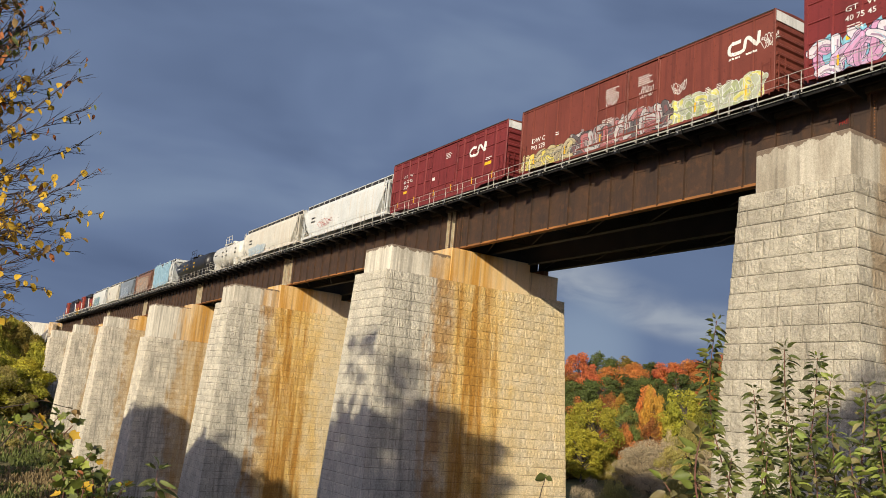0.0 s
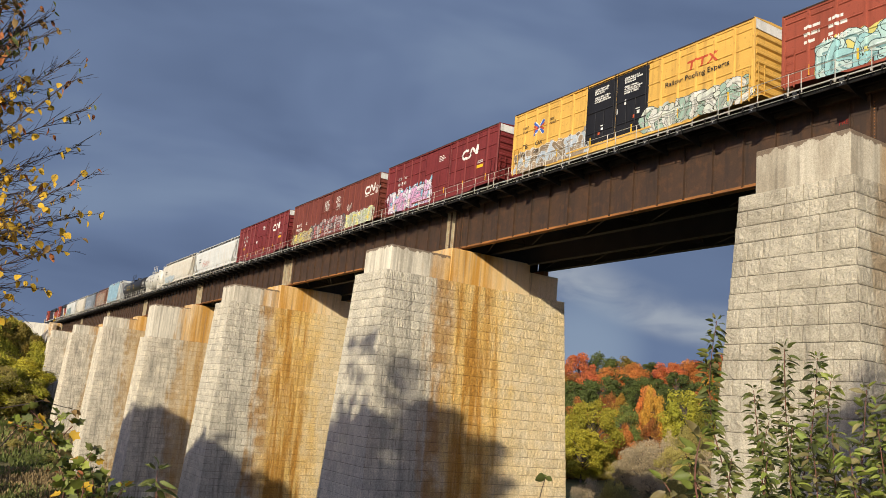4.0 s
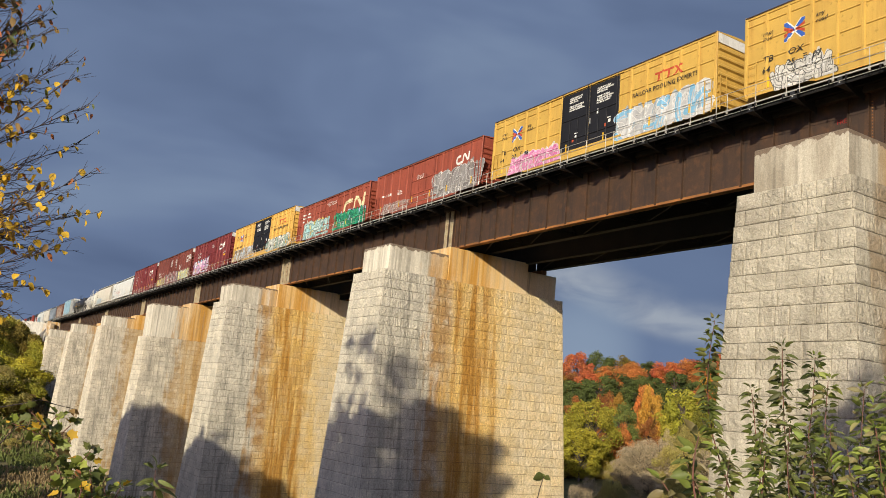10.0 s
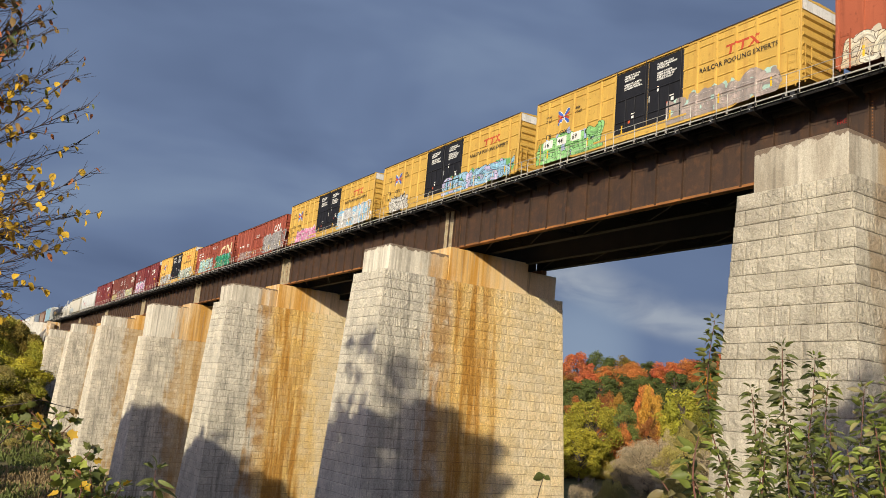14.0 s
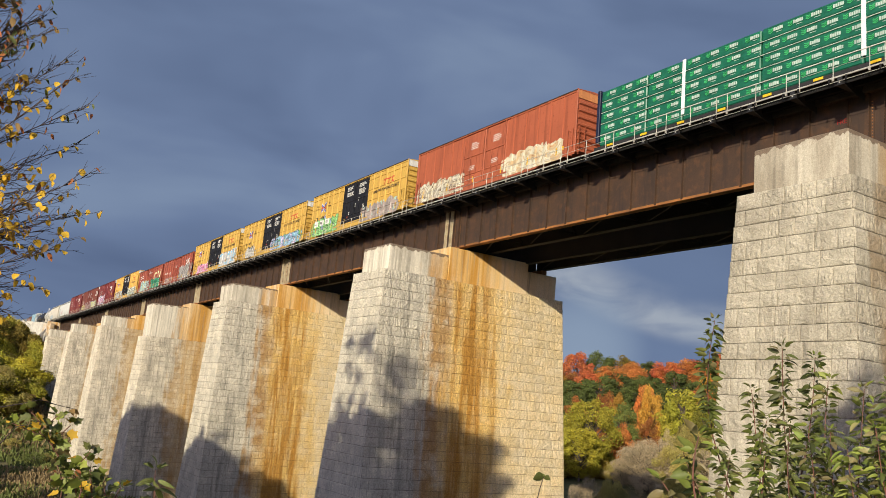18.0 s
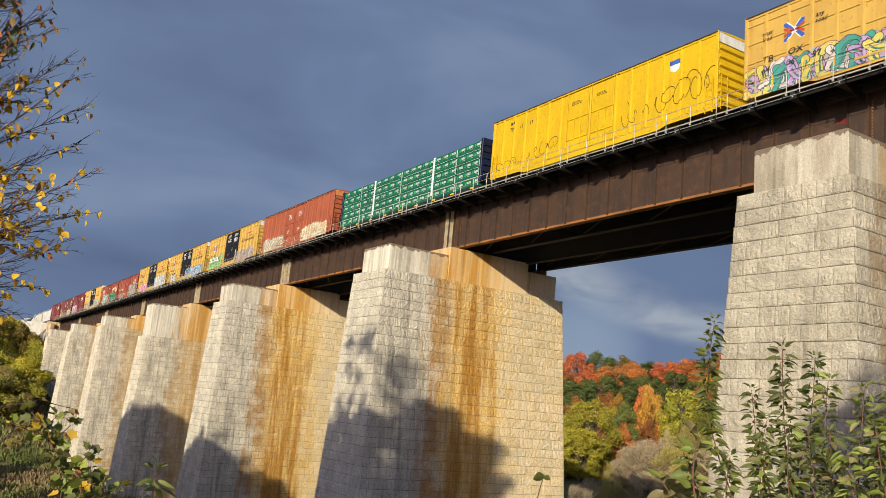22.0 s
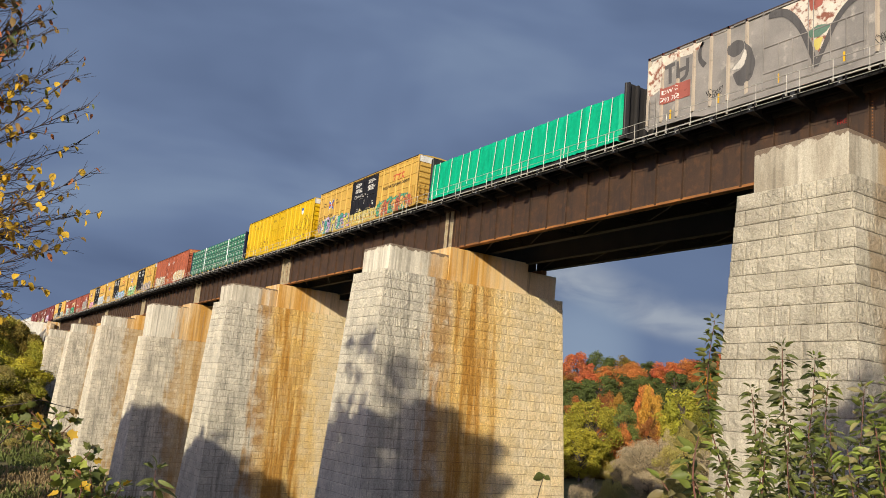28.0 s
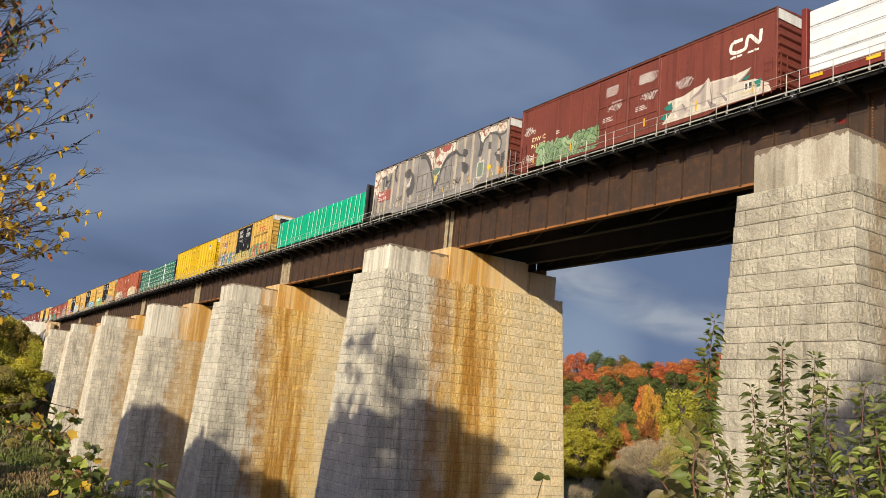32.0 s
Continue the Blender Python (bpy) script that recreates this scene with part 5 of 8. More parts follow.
def build_boxcars():
    rng = random.Random(5)
    # two short maroon cars and a long one between them
    for front, nums, g in ((60.2, "40 73 82", None), (21.69, "40 75 45", 1)):
        L = 16.03
        c = boxcar("maroon ribbed boxcar with a plug door and white lettering", front, L, 4.98, R_MAROON, ROOF_R if not g else R_MAROON, [(6.2, 9.95, R_MAROON)], 1.3, end_top=ROOF_W)
        ribbon_logo(c, 11.55, 3.25, 1.95, 0.72, WHITE, L, XF)
        words(c, "GT   W", 1.95, 3.42, 0.36, WHITE, L, XF, 1.25)
        words(c, nums, 1.95, 2.98, 0.36, WHITE, L, XF, 1.1)
        bars(c, 2.0, 2.8, 0.8, 0.07, 3, WHITE, L, XF, rng)
        bars(c, 13.6, 2.75, 0.8, 0.08, 2, WHITE, L, XF, rng)
        bars(c, 8.3, 4.2, 0.9, 0.07, 4, WHITE, L, -1.66, rng)
        panel_shape("yellow_placard", c, [(13.5, 2.2), (14.3, 2.2), (14.3, 2.42), (13.5, 2.42)], YELLOW_TAPE, L, XF)
        panel_shape("yellow_placard", c, [(1.95, 2.15), (2.6, 2.15), (2.6, 2.35), (1.95, 2.35)], YELLOW_TAPE, L, XF)
        panel_shape("door_placard", c, [(6.5, 2.4), (6.9, 2.4), (6.9, 2.65), (6.5, 2.65)], WHITE, L, -1.66)
        if g:
            graffiti(c, 0.8, 7.3, 0.9, 2.35, 6, (0.015, 0.02, 0.05), [(0.62, 0.32, 0.50), (0.66, 0.62, 0.66), (0.60, 0.40, 0.56)], L, XF - 0.012, 21, back=(0.22, 0.50, 0.62), accents=(0.25, 0.55, 0.68))
        ride(c, front, L)
    for front, nums, seed, pieces in ((42.57, "793 273", 1, 0), (-243.78, "793 857", 2, 1)):
        L = 19.35
        c = boxcar("red-brown smooth boxcar with double doors and white lettering", front, L, 4.98, R_BROWN, R_BROWN, [(7.3, 9.8, R_BROWN), (9.8, 12.2, R_BROWN)], 1.2, "seam", end_top=ROOF_W, seams=False)
        ribbon_logo(c, 16.7, 3.45, 1.75, 0.72, WHITE, L, XF)
        bars(c, 16.7, 3.28, 0.75, 0.14, 1, WHITE, L, XF, rng)
        bars(c, 17.7, 3.28, 0.85, 0.14, 1, WHITE, L, XF, rng)
        words(c, "DW C", 1.2, 2.55, 0.42, WHITE if pieces == 0 else CREAM, L, XF, 1.15)
        words(c, nums, 1.1, 2.08, 0.42, WHITE if pieces == 0 else CREAM, L, XF, 1.05)
        for a in (8.0, 10.6):
            bars(c, a, 4.2, 1.1, 0.07, 5, WHITE, L, -1.66, rng)
            bars(c, a - 0.2, 2.4, 0.9, 0.06, 3, WHITE, L, -1.66, rng)
        for a in (15.3, 16.0, 16.6):
            bars(c, a, 2.2, 0.3, 0.05, 6, WHITE, L, XF, rng)
        bars(c, 3.6, 2.75, 0.3, 0.08, 2, WHITE, L, XF, rng)
        if pieces == 0:
            graffiti(c, 0.4, 5.2, 0.9, 1.7, 5, (0.05, 0.035, 0.02), [(0.50, 0.42, 0.22), (0.60, 0.50, 0.12), (0.42, 0.36, 0.24)], L, XF - 0.01, 31)
            graffiti(c, 5.2, 12.9, 0.9, 2.0, 8, (0.02, 0.02, 0.02), [(0.45, 0.43, 0.42), (0.12, 0.10, 0.10), (0.40, 0.16, 0.16)], L, XF - 0.04, 32, accents=(0.45, 0.06, 0.06))
            graffiti(c, 13.0, 18.6, 0.9, 1.85, 6, (0.60, 0.62, 0.60), [(0.34, 0.38, 0.20), (0.62, 0.58, 0.16), (0.40, 0.42, 0.30)], L, XF - 0.01, 33)
            for i, (a, b) in enumerate(((8.1, 3.1), (10.8, 2.9), (13.1, 2.4), (18.6, 3.2))):
                scrawl(c, a, b, 0.9, 0.7, WHITE, L, -1.70 if a < 12 else XF, i)
        else:
            graffiti(c, 2.0, 7.2, 0.85, 1.95, 5, (0.03, 0.05, 0.03), [(0.24, 0.36, 0.17), (0.32, 0.42, 0.24), (0.20, 0.30, 0.15)], L, XF - 0.01, 41, accents=(0.42, 0.50, 0.34))
            # long folded paper-like piece
            paper, fold, crease, teal, ink = (0.60, 0.53, 0.44), (0.47, 0.40, 0.35), (0.27, 0.22, 0.21), (0.03, 0.19, 0.15), (0.05, 0.05, 0.05)
            for d, m, pts in ((0, paper, [(12.7, 2.1), (13.8, 2.14), (14.5, 2.34), (15.1, 2.42), (15.4, 2.66), (15.5, 2.38), (16.4, 2.35), (17.0, 2.3), (17.95, 2.42), (17.3, 1.85), (18.2, 1.75), (18.9, 1.35), (19.1, 0.9), (12.4, 0.9), (13.05, 1.52)]),
                              (2, fold, [(14.2, 1.75), (15.3, 2.5), (15.25, 1.15)]), (2, fold, [(15.55, 2.3), (16.9, 2.2), (17.2, 1.85), (16.2, 1.55), (15.65, 1.2)]), (2, fold, [(13.1, 1.5), (13.7, 1.75), (14.3, 1.2), (13.6, 1.0)]),
                              (2, (0.66, 0.60, 0.51), [(16.9, 2.22), (17.8, 2.34), (17.25, 1.9)]), (2, (0.66, 0.60, 0.51), [(13.2, 2.04), (14.3, 2.22), (14.1, 1.8)]), (3, crease, [(14.2, 1.78), (15.32, 2.48), (14.9, 1.95)]), (3, crease, [(15.46, 2.4), (15.62, 1.2), (15.72, 1.2)]),
                              (3, crease, [(15.3, 1.5), (16.1, 0.98), (15.6, 0.98)]), (3, crease, [(16.1, 1.6), (16.18, 1.6), (16.7, 1.1), (16.5, 1.08)]), (3, crease, [(13.7, 1.72), (13.78, 1.72), (14.05, 1.3), (13.9, 1.28)]), (3, crease, [(17.2, 1.9), (18.0, 2.34), (17.3, 1.82)]),
                              (1, teal, [(12.45, 1.8), (13.0, 2.0), (13.1, 1.6), (12.7, 1.6)]), (1, teal, [(12.2, 1.25), (12.6, 1.5), (12.9, 1.45), (12.6, 1.1)]), (3, teal, [(17.45, 1.95), (17.95, 2.1), (17.7, 1.82)]), (3, teal, [(18.15, 1.62), (18.5, 1.7), (18.45, 1.3), (18.2, 1.3)]),
                              (3, (0.68, 0.64, 0.58), [(17.55, 1.72), (18.05, 1.74), (18.05, 1.32), (17.55, 1.28)]), (4, ink, [(17.62, 1.66), (17.74, 1.66), (17.74, 1.36), (17.62, 1.36)]), (4, ink, [(17.82, 1.67), (17.98, 1.67), (17.98, 1.38), (17.82, 1.38)]),
                              (3, (0.60, 0.46, 0.10), [(17.5, 1.2), (18.1, 1.26), (18.1, 1.2), (17.5, 1.14)]), (3, (0.55, 0.50, 0.38), [(16.5, 1.75), (16.8, 1.8), (16.8, 1.6), (16.5, 1.56)])):
                panel_shape("spray_fill", c, pts, spray(m), L, XF - 0.012 - 0.002 * d, 0.002)
            for i, (a, b) in enumerate(((8.3, 2.7), (10.9, 3.6), (10.9, 2.6), (13.3, 2.6), (0.35, 3.1), (0.4, 1.25))):
                scrawl(c, a, b, 1.0, 0.55, WHITE, L, -1.70 if 7 < a < 12 else XF, 9 + i)
        ride(c, front, L)
    # faded red cars
    L = 16.01
    c = boxcar("faded red boxcar with a large cream emblem and green spray paint", -16.65, L, 4.38, R_RED, R_RED, [(6.6, 9.6, R_RED)], 1.34, end_top=None)
    ribbon_logo(c, 11.0, 2.05, 4.0, 1.45, CREAM, L, XF)
    for z, ws in ((3.3, (1.0, 0.8)), (2.95, (0.9, 0.9)), (2.6, (0.7, 0.3))):
        for i, w in enumerate(ws):
            bars(c, 1.1 + 1.2 * i, z + 0.2, w, 0.2, 1, WHITE, L, XF, rng)
    words(c, "413 433", 2.0, 2.35, 0.34, WHITE, L, XF, 1.1)
    graffiti(c, 1.9, 7.6, 0.9, 2.15, 5, (0.03, 0.05, 0.05), [(0.40, 0.58, 0.55), (0.50, 0.62, 0.58), (0.30, 0.52, 0.52)], L, XF - 0.03, 51, back=(0.62, 0.55, 0.16))
    graffiti(c, 9.2, 15.4, 0.9, 2.1, 7, (0.01, 0.05, 0.03), [(0.02, 0.27, 0.13), (0.03, 0.35, 0.18), (0.02, 0.22, 0.12)], L, XF - 0.03, 52, back=(0.35, 0.48, 0.62), accents=(0.30, 0.55, 0.40))
    bars(c, 5.0, 2.6, 0.5, 0.05, 5, WHITE, L, XF, rng)
    scrawl(c, 7.2, 3.4, 2.0, 0.4, WHITE, L, -1.70, 4)
    ride(c, -16.65, L)
    L = 15.9
    c = boxcar("faded red boxcar with a plug door and silver spray paint", -33.98, L, 4.40, R_RED, R_RED, [(6.0, 9.8, R_RED)], 1.34, seams=False)
    ribbon_logo(c, 12.6, 2.95, 1.6, 0.68, WHITE, L, XF)
    bars(c, 12.6, 2.72, 1.5, 0.1, 1, WHITE, L, XF, rng)
    words(c, "413668", 1.7, 2.28, 0.34, WHITE, L, XF, 1.1)
    bars(c, 1.1, 2.5, 0.45, 0.2, 1, WHITE, L, XF, rng)
    bars(c, 3.8, 2.5, 0.9, 0.06, 4, WHITE, L, XF, rng)
    graffiti(c, 1.6, 5.6, 0.9, 1.5, 5, (0.50, 0.46, 0.44), [(0.20, 0.10, 0.08), (0.30, 0.16, 0.13)], L, XF - 0.01, 61)
    graffiti(c, 9.6, 15.6, 0.9, 2.5, 5, (0.62, 0.61, 0.58), [(0.22, 0.205, 0.20), (0.28, 0.26, 0.25), (0.18, 0.16, 0.15)], L, XF - 0.03, 62, accents=(0.05, 0.05, 0.05))
    scrawl(c, 7.0, 2.8, 0.9, 0.4, WHITE, L, -1.70, 6)
    ride(c, -33.98, L)
    L = 18.96
    c = boxcar("orange-red boxcar with double doors and cream spray paint", -113.51, L, 4.98, R_ORANGE, R_ORANGE, [(6.7, 9.35, R_ORANGE), (9.35, 11.9, R_ORANGE)], 1.25, "seam", end_top=paint("orange_end_panel", (0.55, 0.22, 0.08)), seams=False)
    words(c, "CR LE", 0.8, 1.98, 0.36, WHITE, L, XF, 1.3)
    graffiti(c, 0.6, 6.8, 0.9, 1.95, 7, (0.10, 0.06, 0.04), [(0.60, 0.55, 0.40), (0.52, 0.42, 0.28), (0.62, 0.58, 0.46)], L, XF - 0.01, 71)
    graffiti(c, 11.9, 17.6, 0.95, 1.95, 6, (0.64, 0.58, 0.42), [(0.60, 0.52, 0.36), (0.64, 0.60, 0.46), (0.56, 0.40, 0.22)], L, XF - 0.03, 72, accents=(0.40, 0.14, 0.05))
    for a in (7.6, 10.3):
        bars(c, a, 4.1, 1.0, 0.08, 4, WHITE, L, -1.66, rng)
        bars(c, a - 0.1, 2.4, 0.8, 0.07, 3, WHITE, L, -1.66, rng)
    panel_shape("yellow_placard", c, [(17.1, 1.35), (17.9, 1.35), (17.9, 1.6), (17.1, 1.6)], YELLOW_TAPE, L, XF)
    ride(c, -113.51, L)
    # yellow pool cars
    c = yellow_car(3.9, ("66", "20"), 1, pale=True)
    graffiti(c, 0.6, 7.2, 0.9, 2.0, 6, (0.62, 0.58, 0.50), [(0.22, 0.16, 0.10), (0.40, 0.46, 0.52), (0.30, 0.22, 0.14)], 19.05, XF - 0.012, 81, accents=(0.55, 0.62, 0.66))
    graffiti(c, 12.0, 18.5, 0.95, 1.95, 6, (0.03, 0.03, 0.02), [(0.55, 0.58, 0.50), (0.30, 0.42, 0.34), (0.60, 0.60, 0.55)], 19.05, XF - 0.012, 82)
    c = yellow_car(-51.23, ("64", "27", "98"), 2)
    graffiti(c, 2.3, 7.0, 0.9, 1.78, 6, (0.66, 0.58, 0.60), [(0.60, 0.18, 0.36), (0.66, 0.26, 0.44), (0.55, 0.15, 0.32)], 19.05, XF - 0.012, 83, back=(0.64, 0.60, 0.55))
    graffiti(c, 12.2, 18.4, 0.95, 2.3, 6, (0.66, 0.65, 0.62), [(0.42, 0.42, 0.42), (0.20, 0.42, 0.60), (0.55, 0.55, 0.54)], 19.05, XF - 0.012, 84, accents=(0.65, 0.64, 0.60))
    c = yellow_car(-71.96, ("64", "25", "07"), 3)
    graffiti(c, 1.8, 4.4, 0.9, 1.85, 4, (0.05, 0.05, 0.05), [(0.62, 0.60, 0.54), (0.55, 0.53, 0.48)], 19.05, XF - 0.012, 85)
    graffiti(c, 10.0, 18.4, 0.95, 1.9, 7, (0.03, 0.03, 0.06), [(0.30, 0.50, 0.66), (0.48, 0.42, 0.60), (0.25, 0.48, 0.62)], 19.05, -1.68, 86, back=(0.15, 0.38, 0.14), accents=(0.55, 0.60, 0.70))
    c = yellow_car(-92.78, ("66", "44", "69"), 4)
    for i in range(3):
        panel_shape("number_patch", c, [(0.85 + 1.3 * i, 1.72), (1.75 + 1.3 * i, 1.72), (1.75 + 1.3 * i, 2.25), (0.85 + 1.3 * i, 2.25)], WHITE, 19.05, XF - 0.016)
    graffiti(c, 0.6, 5.9, 0.9, 2.1, 5, (0.02, 0.05, 0.02), [(0.22, 0.48, 0.16), (0.28, 0.55, 0.22)], 19.05, XF - 0.012, 87, back=(0.34, 0.40, 0.60))
    graffiti(c, 11.3, 17.7, 0.95, 1.9, 6, (0.30, 0.26, 0.24), [(0.34, 0.28, 0.25), (0.28, 0.24, 0.22), (0.42, 0.34, 0.30)], 19.05, -1.68, 88, back=(0.40, 0.58, 0.50))
    c = yellow_car(-179.28, ("64", "06", "97"), 5)
    graffiti(c, 0.3, 7.0, 0.9, 2.0, 7, (0.06, 0.03, 0.06), [(0.42, 0.30, 0.52), (0.58, 0.50, 0.12), (0.60, 0.55, 0.52), (0.06, 0.30, 0.25)], 19.05, XF - 0.012, 89, accents=(0.5, 0.1, 0.1))
    graffiti(c, 7.2, 12.2, 0.95, 1.7, 5, (0.40, 0.34, 0.06), [(0.62, 0.48, 0.14), (0.60, 0.52, 0.24)], 19.05, -1.69, 90)
    graffiti(c, 12.4, 18.2, 0.95, 1.9, 7, (0.04, 0.05, 0.04), [(0.45, 0.10, 0.06), (0.05, 0.32, 0.20), (0.58, 0.32, 0.10)], 19.05, XF - 0.012, 91, back=(0.05, 0.28, 0.18))
    scrawl(c, 7.8, 3.0, 2.0, 0.4, WHITE, 19.05, -1.70, 5)
    # bright yellow car
    L = 19.2
    c = boxcar("bright yellow ribbed boxcar with black outline tags", -158.48, L, 4.98, Y_BRIGHT, Y_BRIGHT, [(7.8, 9.9, Y_BRIGHT), (9.9, 12.0, Y_BRIGHT)], 1.2, end_top=ROOF_W, seams=False)
    panel_shape("shield_emblem", c, [(16.0, 4.35), (16.7, 4.35), (16.7, 4.1), (16.0, 4.1)], BLUE, L, XF)
    panel_shape("shield_emblem", c, [(16.0, 4.08), (16.7, 4.08), (16.65, 3.8), (16.35, 3.65), (16.05, 3.8)], WHITE, L, XF)
    words(c, "70", 1.9, 3.88, 0.36, BLACK, L, XF)
    words(c, "11", 2.95, 3.88, 0.36, BLACK, L, XF)
    words(c, "19", 4.0, 3.88, 0.36, BLACK, L, XF)
    bars(c, 1.95, 4.48, 0.55, 0.22, 1, BLACK, L, XF, rng)
    for a in (8.2, 10.4):
        bars(c, a, 4.2, 1.0, 0.05, 3, BLACK, L, -1.66, rng)
    # loose outline loops in dark brown
    tagc = spray((0.06, 0.035, 0.015))
    rl = random.Random(77)
    spots = [(0.5 + k * 0.8, 1.1 + 0.07 * k, 0.9, 0.9) for k in range(8)] + [(12.1 + k * 0.85, 1.3 + 0.08 * k, 1.1, 1.5) for k in range(8)]
    for i, (u0, z0, w, h) in enumerate(spots):
        g = Geo()
        a0, turns, lean = rl.uniform(0, 6.28), rl.uniform(0.6, 1.5), rl.uniform(-0.3, 0.5)
        pts = []
        for k in range(26):
            t = k / 25
            a = a0 + 6.28 * turns * t * (1 if i % 2 else -1)
            rr = 0.5 * (0.45 + 0.55 * math.sin(2.2 * t + i))
            pts.append((u0 + w * (0.5 + rr * math.cos(a) + lean * (t - 0.5)), max(1.0, z0 + h * (0.5 + rr * math.sin(a) + 0.15 * math.sin(7 * t + i)))))
        stroke(g, pts, 0.034, XF - 0.01 - 0.001 * i, L)
        PAINTED.append((part("paint_loop", g, tagc, c), XF - 0.01))
    ride(c, -158.48, L)
    # grey mural over an old red car
    L = 19.35
    c = boxcar("old boxcar covered by a grey and white spray mural", -222.99, L, 4.98, GREY_BOX, ROOF_R, [(7.3, 9.9, GREY_BOX), (9.9, 12.5, GREY_BOX)], 1.075, "heavy", end_top=ROOF_W, end_colour=R_BROWN, seams=False)
    red_patch = spray((0.34, 0.105, 0.08))
    peel = mat("peeling_white_paint", (0.60, 0.55, 0.47), (0.50, 0.44, 0.36), 1.2, 0.7, bump=0.1, spots=(3.4, 0.50, 0.62, (0.22, 0.08, 0.05)))
    dk, lt = spray((0.10, 0.094, 0.092)), spray((0.56, 0.52, 0.46))
    panel_shape("spray_fill", c, [(0.95, 2.05), (3.0, 2.05), (3.0, 2.95), (0.95, 2.95)], red_patch, L, XF - 0.062)
    words(c, "DW C", 1.1, 2.58, 0.34, WHITE, L, XF - 0.068, 1.2)
    words(c, "793 702", 1.05, 2.14, 0.36, WHITE, L, XF - 0.068, 1.05)
    yel = spray((0.60, 0.50, 0.14))
    grn = spray((0.12, 0.20, 0.15))
    chord = R_BROWN
    panel_shape("spray_edge", c, [(0.05, 4.84), (19.3, 4.84), (19.3, 4.97), (0.05, 4.97)], chord, L, -1.62)

    def patch(m, d, pts):
        # round the corners of the sprayed shape
        fine, n = [], len(pts)
        for i in range(n):
            p, q, r = Vector(pts[i - 1]), Vector(pts[i]), Vector(pts[(i + 1) % n])
            fine += [tuple(q.lerp(p, 0.25)), tuple(q.lerp(p, 0.09) * 0.5 + q.lerp(r, 0.09) * 0.5), tuple(q.lerp(r, 0.25))]
        panel_shape("spray_fill", c, fine, m, L, XF - d)

    def line(m, d, t, pts, t1=None):
        g = Geo()
        pts = [Vector(p) for p in pts]
        fine = []
        n = len(pts)
        for i in range(n - 1):
            p0, p1, p2, p3 = (pts[max(0, min(n - 1, i + k))] for k in (-1, 0, 1, 2))
            for j in range(5):
                q = j / 5
                fine.append(0.5 * ((2 * p1) + (p2 - p0) * q + (2 * p0 - 5 * p1 + 4 * p2 - p3) * q * q + (3 * p1 - p0 - 3 * p2 + p3) * q ** 3))
        stroke(g, fine + [pts[-1]], t, XF - d, L, t1)
        PAINTED.append((part("spray_line", g, m, c), XF))

    # bare old paint along the top, and swollen grey shapes edged in dark grey
    patch(peel, 0.0, [(0.1, 4.83), (3.8, 4.78), (3.7, 4.50), (3.0, 4.32), (2.2, 4.40), (1.2, 4.20), (1.05, 3.4), (0.9, 2.95), (0.1, 2.7)])
    for q in ([(1.2, 4.1), (1.9, 4.15)], [(1.55, 4.1), (1.6, 3.1)], [(2.1, 4.15), (2.15, 3.2)], [(2.15, 3.65), (2.7, 3.7)], [(2.75, 4.2), (2.7, 3.3), (2.3, 3.05)]):
        line(dk, 0.004 + 0.0007 * q[0][0], 0.22, q)
    line(dk, 0.003, 0.16, [(3.75, 4.75), (3.55, 4.3), (3.6, 3.8), (3.9, 3.4)], 0.3)
    patch(dk, 0.002, [(5.35, 3.75), (5.5, 4.05), (5.85, 4.12), (6.2, 3.95), (6.3, 3.6), (6.05, 3.3), (5.65, 3.25), (5.4, 3.45)])
    patch(dk, 0.003, [(6.2, 4.0), (6.7, 3.4), (6.95, 2.6), (6.75, 1.9), (6.3, 1.6), (5.9, 1.72), (5.6, 2.4), (6.1, 2.5), (6.5, 2.85), (6.45, 3.3)])
    patch(lt, 0.005, [(5.55, 2.62), (6.1, 2.55), (6.5, 2.9), (6.5, 3.3), (6.3, 3.5), (6.1, 3.05)])
    patch(peel, 0.046, [(8.2, 4.80), (12.9, 4.80), (12.8, 4.15), (11.9, 3.95), (11.2, 3.45), (10.6, 2.5), (10.25, 1.9), (9.8, 3.0), (9.1, 4.1), (8.6, 4.5)])
    patch(red_patch, 0.049, [(9.75, 4.80), (10.5, 4.80), (10.45, 4.15), (9.85, 4.05)])
    patch(red_patch, 0.050, [(10.9, 4.78), (12.3, 4.78), (12.0, 4.30), (11.3, 4.25), (10.9, 4.45)])
    patch(grn, 0.051, [(9.7, 3.10), (10.2, 3.28), (10.9, 3.10), (10.6, 2.80), (10.2, 2.68), (9.85, 2.80)])
    patch(yel, 0.052, [(9.95, 2.62), (10.5, 2.66), (10.3, 2.1), (10.12, 2.1)])
    line(dk, 0.054, 0.42, [(7.7, 4.70), (8.6, 4.45), (9.3, 3.6), (9.8, 2.4), (10.15, 1.35)], 0.22)
    line(dk, 0.056, 0.22, [(10.15, 1.35), (10.6, 2.3), (11.2, 3.3), (11.9, 3.85), (12.9, 3.95)], 0.34)
    line(dk, 0.004, 0.26, [(12.85, 4.78), (12.75, 4.35), (12.95, 3.9), (13.4, 3.6), (13.9, 3.5)], 0.16)
    patch(dk, 0.006, [(13.75, 3.55), (13.85, 3.85), (14.1, 3.92), (14.4, 3.75), (14.4, 3.45), (14.15, 3.28), (13.85, 3.35)])
    patch(dk, 0.005, [(13.6, 3.02), (14.1, 2.92), (14.6, 2.62), (14.7, 2.28), (14.45, 2.0), (14.15, 2.02), (13.9, 2.35)])
